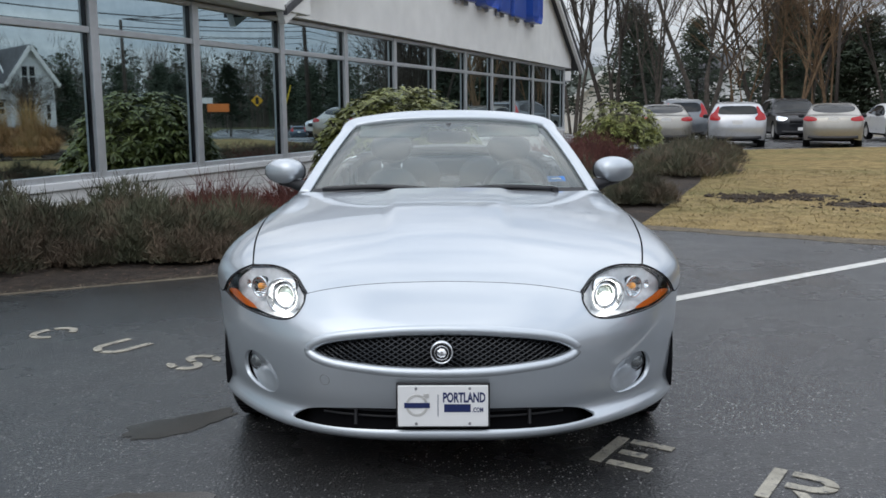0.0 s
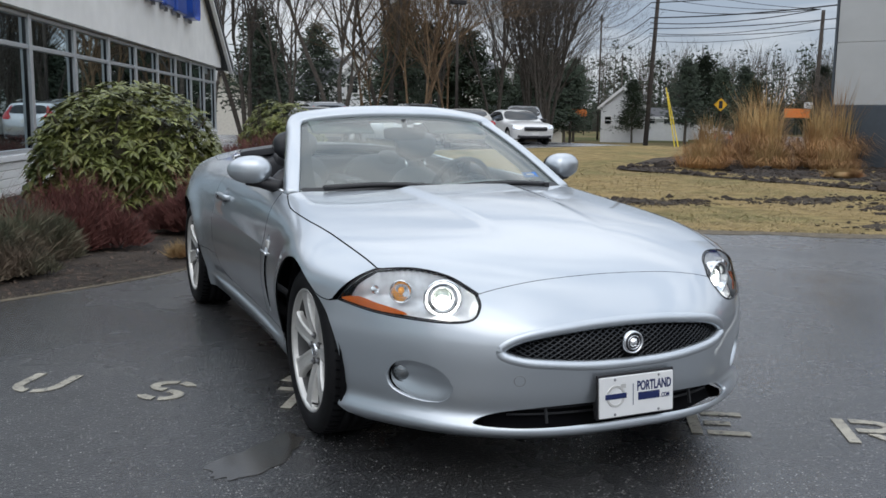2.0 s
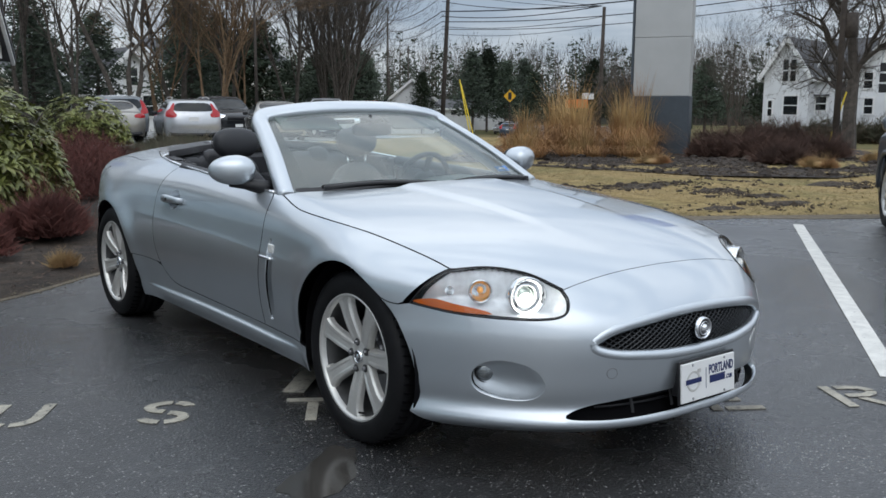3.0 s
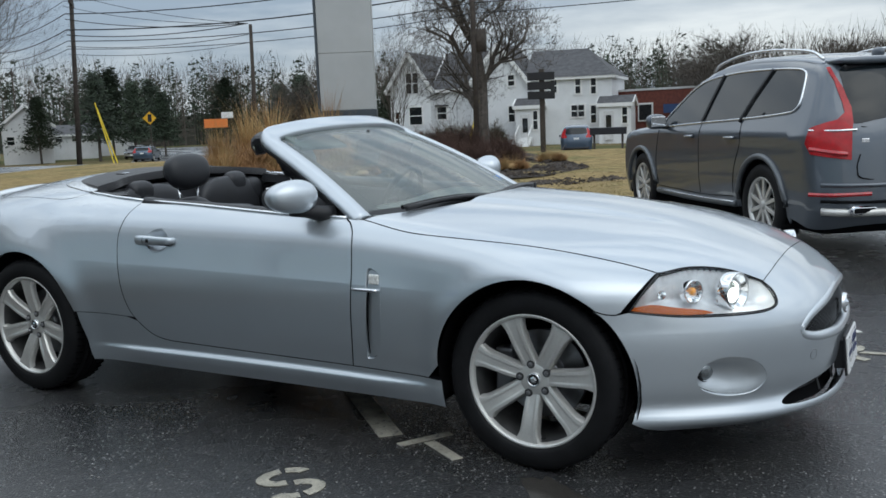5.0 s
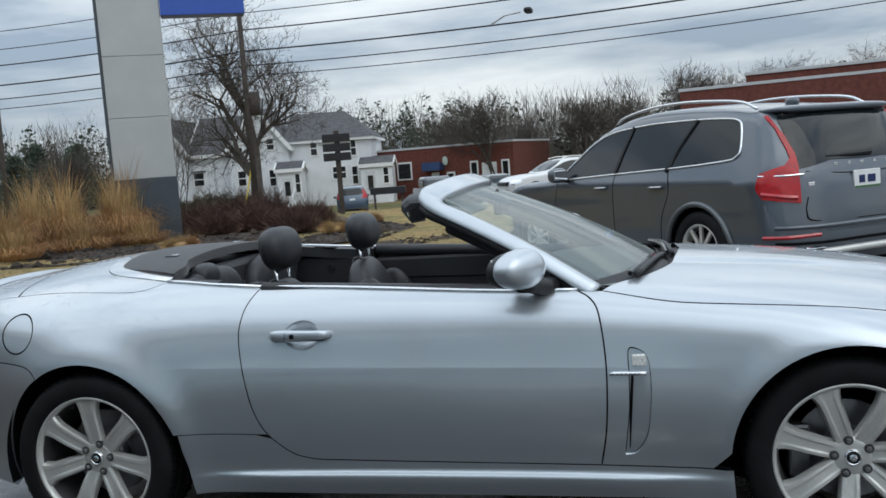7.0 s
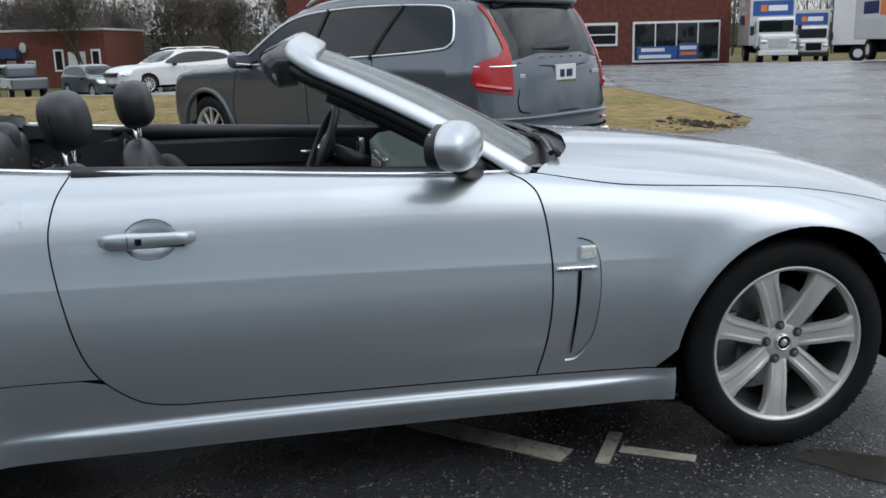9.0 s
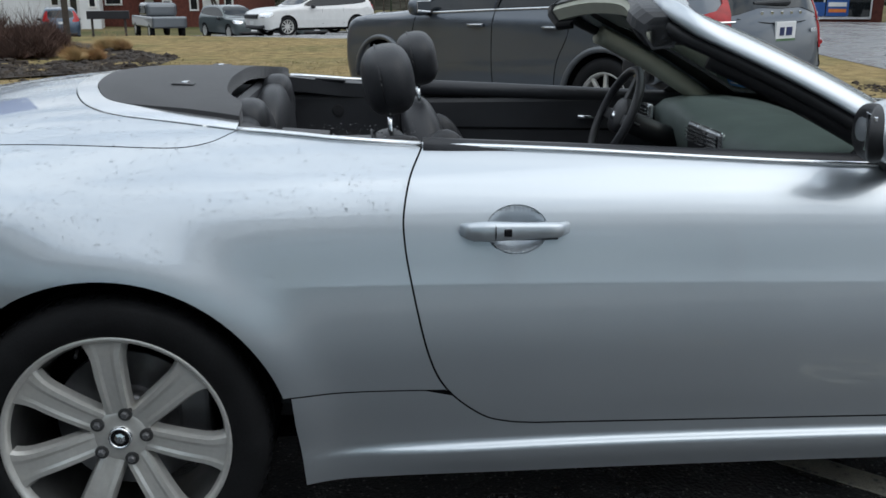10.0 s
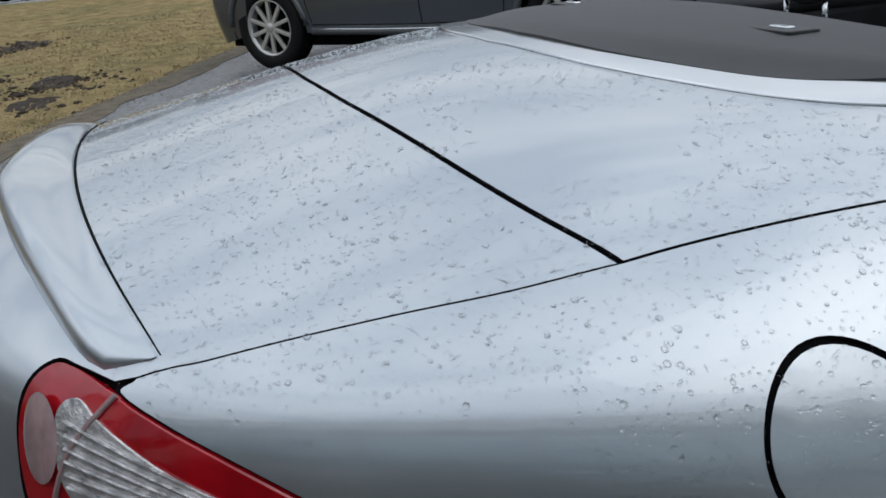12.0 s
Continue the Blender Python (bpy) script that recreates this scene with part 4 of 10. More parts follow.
# frame: two pillars and the header in one sweep
side_path = [screen_point(1.0, v) + np.array([0.022 - 0.004 * v, 0.012, 0.004]) for v in np.linspace(-0.03, 0.93, 14)]
corner = [screen_point(0.985, 0.985) + np.array([0.012, 0.015, 0.012]), screen_point(0.93, 1.0) + np.array([0.004, 0.022, 0.016])]
head = [screen_point(u, 1.0) + np.array([0, 0.030, 0.017]) for u in np.linspace(0.84, 0, 9)]
half_path = side_path + corner + head
path = half_path + [p * (-1, 1, 1) for p in half_path[::-1][1:]]
smooth_path = spline(path, 2)
n = len(smooth_path)
bm = bmesh.new()
rings = []
for i, p in enumerate(smooth_path):
    a, b = smooth_path[max(i - 1, 0)], smooth_path[min(i + 1, n - 1)]
    d = (b - a) / np.linalg.norm(b - a)
    lift = np.array([0, -0.45, 0.89]) - d * np.dot([0, -0.45, 0.89], d)
    lift /= np.linalg.norm(lift)
    s = np.cross(d, lift)
    f = abs(2 * i / (n - 1) - 1)
    mid = max(0.0, min(1.0, (0.50 - f) / 0.12))
    w, h = 0.030 + 0.018 * mid, 0.024 - 0.001 * mid
    ring = []
    for k in range(14):
        t = 2 * math.pi * k / 14
        c, q = math.copysign(abs(math.cos(t)) ** 0.42, math.cos(t)), math.copysign(abs(math.sin(t)) ** 0.42, math.sin(t))
        ring.append(bm.verts.new(p + s * w * c + lift * h * q - s * np.sign(s[0] * p[0]) * 0.012 * q * (1 - mid)))
    rings.append(ring)
for a, b in zip(rings, rings[1:]):
    ring_faces(bm, a, b)
bm.faces.new(rings[0])
bm.faces.new(rings[-1][::-1])
bmesh.ops.recalc_face_normals(bm, faces=bm.faces)
frame_ = part("screen_frame", bm, SILVER, car, "silver windscreen frame", smooth=True)
# black seals behind the frame
seal = [p + np.array([-0.004 * np.sign(p[0]) if abs(p[0]) > 0.05 else 0, 0.038, -0.020]) for p in smooth_path]
part("screen_seal", tube([tuple(p) for p in seal], 0.019, 10), BLACK_TRIM, frame_, "black rubber seal", smooth=True)
for k in (1, -1):
    run = smooth_path[2:24] if k == 1 else smooth_path[-24:-2]
    part("pillar_lining", tube([tuple(p + np.array([-0.034 * np.sign(p[0]), 0.032, -0.034])) for p in run], 0.034, 10), LINING if k == 1 else BLACK_TRIM, frame_, "pale grey pillar lining" if k == 1 else "black pillar lining", smooth=True)
# header rail behind the glass: a pale lined box with black rolled edges
rail_path = smooth_path[27:-27]
for nm, ring_, mat_, text in (("header_lining", [(0.050, -0.006), (0.098, -0.006), (0.110, -0.026), (0.086, -0.058), (0.040, -0.052)], LINING, "pale grey lined header panel"), ("header_roll", [(0.040, 0.010), (0.088, 0.008), (0.106, -0.006), (0.096, -0.016), (0.046, -0.008)], LEATHER, "black padded header edge")):
    bm = bmesh.new()
    rings = [[bm.verts.new(p + np.array([0, y, z])) for y, z in ring_] for p in rail_path]
    for a, b in zip(rings, rings[1:]):
        ring_faces(bm, a, b)
    bm.faces.new(rings[0])
    bm.faces.new(rings[-1][::-1])
    bmesh.ops.recalc_face_normals(bm, faces=bm.faces)
    part(nm, bm, mat_, frame_, text)
for end in (rail_path[:5], rail_path[-5:]):
    bm = bmesh.new()
    rings = [[bm.verts.new(p + np.array([0, y, z])) for y, z in ((0.034, 0.013), (0.090, 0.012), (0.113, -0.005), (0.116, -0.028), (0.090, -0.064), (0.034, -0.058))] for p in end]
    for a, b in zip(rings, rings[1:]):
        ring_faces(bm, a, b)
    bm.faces.new(rings[0])
    bm.faces.new(rings[-1][::-1])
    bmesh.ops.recalc_face_normals(bm, faces=bm.faces)
    part("header_end", bm, LEATHER, frame_, "black padded header end")
for s in (-1, 1):
    part("roof_latch", blob((0.06, 0.05, 0.03), centre=(s * 0.44, 0.105, 1.245), n=8), GLOSS_BLACK, frame_, smooth=True)
# inner mirror
part("inner_mirror", blob((0.24, 0.035, 0.07), (4, 4), (0, -0.12, 1.165), n=12), BLACK_TRIM, car, smooth=True)
part("mirror_stalk", tube([(0, -0.10, 1.235), (0, -0.13, 1.19)], 0.014, 8), BLACK_TRIM, car, smooth=True)
for s in (-1, 1):
    part("sun_visor", cube(s * 0.33 - 0.17, s * 0.33 + 0.17, -0.10, 0.06, -0.008, 0.008, 0.006, pose(0, 0, 1.215, 28)), DASH, car)
# cowl tray and wipers
bm = bmesh.new()
edge_a = top_line((-0.76, -0.60), (-0.68, -0.655), (-0.52, -0.765), (-0.3, -0.845), (0, -0.875), (0.3, -0.845), (0.52, -0.765), (0.68, -0.655), (0.76, -0.60), n=4) + np.array([0, 0.0, -0.012])
edge_b = [screen_point(max(-1, min(1, p[0] / 0.715)), -0.02) + np.array([0, 0.02, -0.012]) for p in edge_a]
ring_faces(bm, [bm.verts.new(p) for p in edge_a], [bm.verts.new(p) for p in edge_b], closed=False)
part("cowl_tray", bm, BLACK_TRIM, car, smooth=True)
for x0, x1, y0, y1 in ((-0.62, -0.06, -0.70, -0.79), (-0.02, 0.52, -0.83, -0.755)):
    pts = [(x0 + (x1 - x0) * t, y0 + (y1 - y0) * t - 0.012 * math.sin(math.pi * t), 0.925 + 0.014 * math.sin(math.pi * t)) for t in np.linspace(0, 1, 9)]
    arm = part("wiper_arm", tube(pts, 0.011, 8), BLACK_TRIM, car, "black wiper arm", smooth=True)
    part("wiper_blade", tube([(p[0], p[1] + 0.022, p[2] + 0.004) for p in pts], 0.010, 6), GLOSS_BLACK, arm)
    part("wiper_pivot", lathe([(0, 0.012), (0.018, 0.010), (0.02, -0.02)], 16, "z"), BLACK_TRIM, arm, matrix=pose(x1, y1, 0.925))

# ---- door mirrors ----
for s in (-1, 1):
    def cap(v):
        return Vector((v.x, v.y * (1.0 - 0.25 * v.x / 0.1) + (0.25 * abs(v.x) if v.y > 0 else 0), v.z * (1 - 0.12 * v.x / 0.1)))
    m = Matrix.Translation((s * 0.885, -0.325, 0.993)) @ Matrix.Diagonal((s, 1, 1, 1)) @ pose(0, 0, 0, 0, 0, 20)
    housing = part("mirror_housing", blob((0.215, 0.128, 0.138), (2.15, 2.3), shape=cap, n=22), SILVER, car, "silver door mirror cap", smooth=True, matrix=m)
    part("mirror_rim", blob((0.198, 0.034, 0.124), (2.4, 2.8), (0, 0.046, -0.004), shape=cap, n=18), BLACK_TRIM, housing, smooth=True)
    part("mirror_glass", cube(-0.075, 0.08, 0.058, 0.066, -0.042, 0.042, 0.002), CHROME, housing, "mirror glass")
    part("mirror_foot", tube([(s * 0.735, -0.405, 0.905), (s * 0.775, -0.385, 0.915), (s * 0.835, -0.350, 0.930), (s * 0.90, -0.325, 0.937)], [0.042, 0.034, 0.026, 0.020], 12), BLACK_TRIM, car, "black mirror foot", smooth=True)
    # black corner triangle between pillar and door
    bm = bmesh.new()
    tri = [(s * 0.725, -0.60, 0.893), (s * 0.722, -0.30, 0.900), (s * 0.700, -0.40, 0.985)]
    a = [bm.verts.new(p) for p in tri]
    b = [bm.verts.new((p[0] - s * 0.014, p[1], p[2])) for p in tri]
    ring_faces(bm, a, b)
    bm.faces.new(a)
    bm.faces.new(b[::-1])
    bmesh.ops.recalc_face_normals(bm, faces=bm.faces)
    part("corner_trim", bm, BLACK_TRIM, car)

# ---- lamps at the nose ----
lamp_loop = np.concatenate([lamp_top, lamp_in[1:], lamp_out[1:-1]])
for s in (-1, 1):
    lamp = new("headlamp")
    lamp.parent = car
    tagged(lamp, "clear teardrop headlamp, lit, with amber side lamp")
    flip = s < 0
    lens = part("lens", panel_mesh("lens", NOSE, lamp_loop, gap=0.004, cell=0.015, depth=0.004, flip=flip), LENS, lamp, "clear lens")
    lens.visible_shadow = False
    # bowl painted near-white in place of the beam's reflected light
    part("bowl", panel_mesh("bowl", NOSE, lamp_loop, gap=0.003, cell=0.014, depth=0.0, flip=flip, offset=bowl(lamp_loop, 0.085)), material("lamp_bowl", (0.90, 0.91, 0.92), rough=0.3, metal=0.15, vary=0.12, scale=30) if s < 0 else bpy.data.materials["lamp_bowl"], lamp, "grey chromed bowl")
    part("lamp_seal", tube([(p[0] * s, p[1], p[2]) for p in NOSE.lift(shrink(resample(NOSE.to2(lamp_loop), 0.02), 0.002))], 0.0035, 6, closed=True), GLOSS_BLACK, lamp, smooth=True)
    aim = pose(s * 0.578, -1.985, 0.648, 0, 0, s * 20)
    reflector = part("reflector", lathe([(0.030, 0.045), (0.040, 0.012), (0.060, -0.030), (0.066, -0.034), (0.069, -0.030), (0.066, 0.01)], 40, "y"), REFLECTOR, lamp, "bright round reflector", smooth=True, matrix=aim)
    part("projector_lens", blob((0.066, 0.05, 0.066), (2, 2), (0, 0.012, 0), n=14), material("projector_glass", (0.55, 0.62, 0.55), rough=0.03, metal=0.6, coat=1, vary=0.3, scale=60) if s < 0 else bpy.data.materials["projector_glass"], reflector, smooth=True)
    part("projector_ring", lathe([(0.034, 0.02), (0.036, -0.012), (0.043, -0.016), (0.045, 0.02)], 36, "y"), CHROME, reflector, smooth=True)
    part("beam", blob((0.052, 0.024, 0.046), (2, 2), (0.0, -0.012, -0.012), n=12), LAMP_ON, reflector, smooth=True)
    part("low_reflector", blob((0.15, 0.04, 0.060), (2.2, 2.2), (0, 0.0, 0), n=14), REFLECTOR, lamp, smooth=True, matrix=pose(s * 0.556, -1.975, 0.618, 0, 0, s * 22))
    turn = pose(s * 0.690, -1.880, 0.660, 0, 0, s * 33)
    cup = part("indicator_cup", lathe([(0.0, 0.03), (0.02, 0.02), (0.036, -0.010), (0.040, -0.013), (0.042, -0.008), (0.038, 0.02)], 32, "y"), REFLECTOR, lamp, smooth=True, matrix=turn)
    part("indicator_bulb", blob((0.022, 0.034, 0.024), (2, 2), (0.0, 0.0, 0.004), n=12), BULB_AMBER, cup, "amber bulb", smooth=True)
    part("marker_cup", lathe([(0.0, 0.012), (0.012, 0.004), (0.016, -0.006)], 20, "y"), REFLECTOR, lamp, smooth=True, matrix=pose(s * 0.752, -1.790, 0.655, 0, 0, s * 45))
    strip_loop = spline([(0.826, -1.70, 0.607), (0.80, -1.765, 0.628), (0.765, -1.835, 0.618), (0.715, -1.93, 0.606), (0.70, -1.95, 0.592), (0.76, -1.845, 0.590)], 5, closed=True)
    part("side_reflector", panel_mesh("side_reflector", NOSE, strip_loop, gap=0.001, cell=0.012, depth=0.004, flip=flip, offset=lambda p: np.full(len(p), -0.012)), AMBER, lamp, "amber reflector strip")
    bm = bmesh.new()
    for k in range(7):
        box(bm, -0.026, 0.026, -0.010, -0.006, -0.026 + k * 0.0085, -0.022 + k * 0.0085, m=turn)
    part("indicator_ribs", bm, LENS, cup, matrix=turn.inverted())
    # fog lamp at the outer end of its recess
    fog = part("fog_lamp", lathe([(0.0, -0.012), (0.020, -0.010), (0.030, -0.002), (0.034, 0.012)], 28, "y"), material("fog_glass", (0.22, 0.24, 0.25), rough=0.06, metal=0.7, coat=1, vary=0.4, scale=50) if s < 0 else bpy.data.materials["fog_glass"], car, "round clear fog lamp", smooth=True, matrix=pose(s * 0.703, -1.934, 0.388, 0, 0, s * 25) @ Matrix.Scale(1.08, 4))
    part("fog_rim", lathe([(0.033, 0.006), (0.0345, -0.002), (0.0365, 0.000), (0.037, 0.02)], 28, "y"), BLACK_TRIM, fog, smooth=True)

# ---- grille, badge, plate ----
g_loop = mirrored(grille_half)
rolled = NOSE.lift(shrink(resample(NOSE.to2(g_loop), 0.025), -0.010))
part("grille_surround", tube([tuple(p) for p in rolled - body_normal(rolled) * 0.0165], 0.020, 12, closed=True), SILVER, car, "rolled silver grille surround", smooth=True)
part("grille_backing", panel_mesh("grille_backing", NOSE, g_loop, gap=-0.01, cell=0.03, depth=0.0, offset=lambda p: np.full(len(p), -0.060)), GAP, car)
grille = new("grille")
grille.parent = car
tagged(grille, "black woven mesh grille")
zs, xs = (0.446, 0.584), 0.455


def wire(x0, z0, x1, z1):
    """A grille wire, cut to the opening and laid 3 cm behind the surface."""
    t = np.linspace(0, 1, 14)
    q = np.stack([x0 + (x1 - x0) * t, z0 + (z1 - z0) * t], -1)
    q = q[inside(q, g_loop[:, [0, 2]] * 1.03 - np.array([0, 0.515 * 0.03]))]
    if len(q) < 2:
        return None
    p = on_front(q[:, 0], q[:, 1]) + np.array([0, 0.032, 0])
    return tube([tuple(v) for v in p], 0.0022, 4)


mesh_mat = material("black_grille_wire", (0.035, 0.037, 0.04), rough=0.25, metal=0.7, vary=0.1)
for k in range(-30, 31):
    for lean in (1, -1):
        w = wire(k * 0.0285 - lean * 0.115, zs[0], k * 0.0285 + lean * 0.115, zs[1])
        if w:
            part("grille_wire", w, mesh_mat, grille)
badge = part("badge", lathe([(0.0, 0.0), (0.030, 0.002), (0.033, 0.004)], 40, "y"), GLOSS_BLACK, grille, "round black and chrome badge", smooth=True, matrix=pose(0, -2.305, 0.513))
part("badge_ring", lathe([(0.032, 0.004), (0.034, -0.003), (0.038, -0.003), (0.040, 0.012)], 40, "y"), CHROME, badge, smooth=True)
part("badge_ring", lathe([(0.022, 0.001), (0.0225, -0.003), (0.0245, -0.003), (0.025, 0.001)], 40, "y"), CHROME, badge, smooth=True)
part("badge_relief", lathe([(0.0, -0.010), (0.008, -0.009), (0.017, -0.001)], 7, "y"), CHROME, badge)
part("intake_backing", panel_mesh("intake_backing", NOSE, mirrored(intake_half), gap=-0.01, cell=0.03, depth=0.0, offset=lambda p: np.full(len(p), -0.07)), GAP, car)
for z in (0.270, 0.290):
    part("intake_bar", tube([tuple(on_front(np.array(x), np.array(z)) + np.array([0, 0.035, 0])) for x in np.linspace(-0.42, 0.42, 15)], 0.004, 6), BLACK_TRIM, car)
for x in (-0.30, -0.12, 0.12, 0.30):
    part("intake_post", tube([tuple(on_front(np.array(x), np.array(z)) + np.array([0, 0.03, 0])) for z in (0.245, 0.31)], 0.006, 6), BLACK_TRIM, car)
for s in (-1,):
    c = on_front(np.array(0.405), np.array(0.402)) * (s, 1, 1)
    nn = body_normal(c)
    ring = part("tow_cover", lathe([(0.0175, 0.0005), (0.0185, 0.0012), (0.0195, 0.0005), (0.0195, -0.003)], 36, "z"), ALLOY_DARK, car, "round towing-eye cover seam", smooth=True, matrix=Matrix.Translation(c) @ Vector(nn).to_track_quat("Z", "Y").to_matrix().to_4x4())
plate = part("number_plate", cube(-0.152, 0.152, -0.004, 0.004, -0.070, 0.070, 0.003), PLATE_WHITE, car, "white dealer plate with navy print", matrix=pose(0.004, -2.328, 0.336, -4))
part("plate_frame", cube(-0.158, 0.158, 0.003, 0.012, -0.075, 0.079, 0.003), BLACK_TRIM, plate)
part("plate_bracket", cube(-0.14, 0.14, 0.011, 0.05, -0.05, 0.06, 0.003), BLACK_TRIM, plate)


def lettering(name, text, size, mat_, parent, matrix, label="", width=None, extrude=0.0006, bold=0.0):
    """Letters of the built-in font as a mesh part."""
    cu = bpy.data.curves.new(name, "FONT")
    cu.body, cu.size, cu.extrude, cu.offset, cu.align_x, cu.resolution_u = text, size, extrude, bold, "CENTER", 3
    tmp = bpy.data.objects.new(name, cu)
    me = bpy.data.meshes.new_from_object(tmp)
    bpy.data.objects.remove(tmp)
    if width:
        xs_ = [v.co.x for v in me.vertices]
        k = width / (max(xs_) - min(xs_))
        for v in me.vertices:
            v.co.x *= k
    me.materials.clear()
    return part(name, me, mat_, parent, label, matrix=matrix)


face = Matrix.Rotation(math.pi / 2, 4, "X")
lettering("plate_word", "PORTLAND", 0.046, NAVY, plate, pose(0.071, -0.0045, 0.014) @ face, width=0.142, bold=0.0014)
part("plate_bar", cube(0.004, 0.093, -0.0055, -0.0045, -0.020, 0.007, 0.001), NAVY, plate)
lettering("plate_word", ".COM", 0.022, NAVY, plate, pose(0.117, -0.0045, -0.020) @ face, width=0.036, bold=0.0006)
part("plate_rule", cube(-0.0175, -0.0155, -0.0053, -0.0045, -0.035, 0.040), NAVY, plate)
logo = part("plate_logo", lathe([(0.029, 0.0), (0.030, -0.0012), (0.037, -0.0012), (0.038, 0.0)], 36, "y"), ALLOY, plate, "plain grey ring with a navy bar", matrix=pose(-0.087, -0.0045, 0.003))
part("logo_bar", cube(-0.043, 0.043, -0.0022, -0.0002, -0.009, 0.009, 0.001), NAVY, logo)
part("logo_tick", cube(0.022, 0.040, -0.0016, -0.0002, 0.026, 0.040), ALLOY, logo)
for x, z in ((-0.09, 0.060), (0.09, 0.060), (-0.09, -0.060), (0.09, -0.060)):
    part("plate_screw", lathe([(0, -0.003), (0.004, -0.002), (0.005, 0.0)], 12, "y"), STEEL, plate, matrix=pose(x, -0.004, z))

# ---- flank details ----
for s in (-1, 1):
    bar_y = np.linspace(0.612, 0.382, 11)
    pts = on_side(bar_y, np.full(11, 0.789)) + np.array([0.023, 0, 0])
    pts[0, 0] -= 0.022
    pts[-1, 0] -= 0.022
    handle = part("door_handle", tube([tuple(p * (s, 1, 1)) for p in pts], [0.014, 0.0205, 0.0220, 0.0220, 0.0210, 0.0200, 0.0190, 0.0182, 0.0175, 0.0165, 0.013], 12, section=[(math.copysign(abs(math.cos(t)) ** 0.75, math.cos(t)) * 0.75, math.copysign(abs(math.sin(t)) ** 0.75, math.sin(t))) for t in np.linspace(0, 2 * math.pi, 12, endpoint=False)]), SILVER, car, "silver grab handle", smooth=True)
    joint = (pts[3] + pts[4]) / 2 * (s, 1, 1)
    part("handle_seam", lathe([(0.0195, -0.0012), (0.0212, 0.0), (0.0195, 0.0012)], 24, "y"), GAP, handle, matrix=Matrix.Translation(joint + np.array([s * 0.0, 0.012, 0])))
    part("lock_cap", cube(-0.004, 0.003, -0.0085, 0.0085, -0.0085, 0.0085, 0.0025, Matrix.Translation(pts[4] * (s, 1, 1) + np.array([s * 0.0150, -0.003, 0]))), GLOSS_BLACK, handle, "black button")
    # black strip in place of the shade below the grip
    part("handle_shade", tube([tuple((p + np.array([-0.006, 0, -0.017])) * (s, 1, 1)) for p in pts[1:-1]], 0.006, 6), BLACK_TRIM, handle, "black underside")
    part("handle_pad", cube(-0.004, 0.022, -0.012, 0.012, -0.011, 0.011, 0.004, Matrix.Translation((pts[1] - np.array([0.018, 0, 0])) * (s, 1, 1))), BLACK_TRIM, handle)
    bar = on_side(np.linspace(-0.602, -0.722, 7), np.full(7, 0.633)) + np.array([0.004, 0, 0])
    part("vent_bar", tube([tuple(p * (s, 1, 1)) for p in bar], 0.0075, 10), CHROME, car, "chrome vent bar", smooth=True)
    slit = on_side(np.linspace(-0.676, -0.655, 9), np.linspace(0.628, 0.372, 9)) - np.array([0.004, 0, 0])
    part("vent_slit", tube([tuple(p * (s, 1, 1)) for p in slit], [0.0042, 0.0046, 0.0046, 0.0044, 0.0040, 0.0036, 0.0030, 0.0024, 0.0018], 8), GAP, car, "dark slit of the side vent", smooth=True)
    bm = bmesh.new()
    for k in range(7):
        p = on_side(np.array(-0.615 - k * 0.014), np.array(0.633)) * (s, 1, 1)
        box(bm, p[0] - 0.002 + s * 0.0105, p[0] + 0.002 + s * 0.0105, p[1] - 0.004, p[1] + 0.004, p[2] - 0.003, p[2] + 0.003)
    tagged(part("vent_marks", bm, ALLOY_DARK, car), kind="stuff")
    rep = on_side(np.array(-0.698), np.array(0.675)) * (s, 1, 1)
    part("side_repeater", cube(-0.006, 0.006, -0.026, 0.022, -0.020, 0.020, 0.006, Matrix.Translation(rep)), material("repeater_lens", (0.75, 0.75, 0.72), rough=0.15, vary=0.3, scale=120, coat=1) if s < 0 else bpy.data.materials["repeater_lens"], car, "clear side indicator lens")

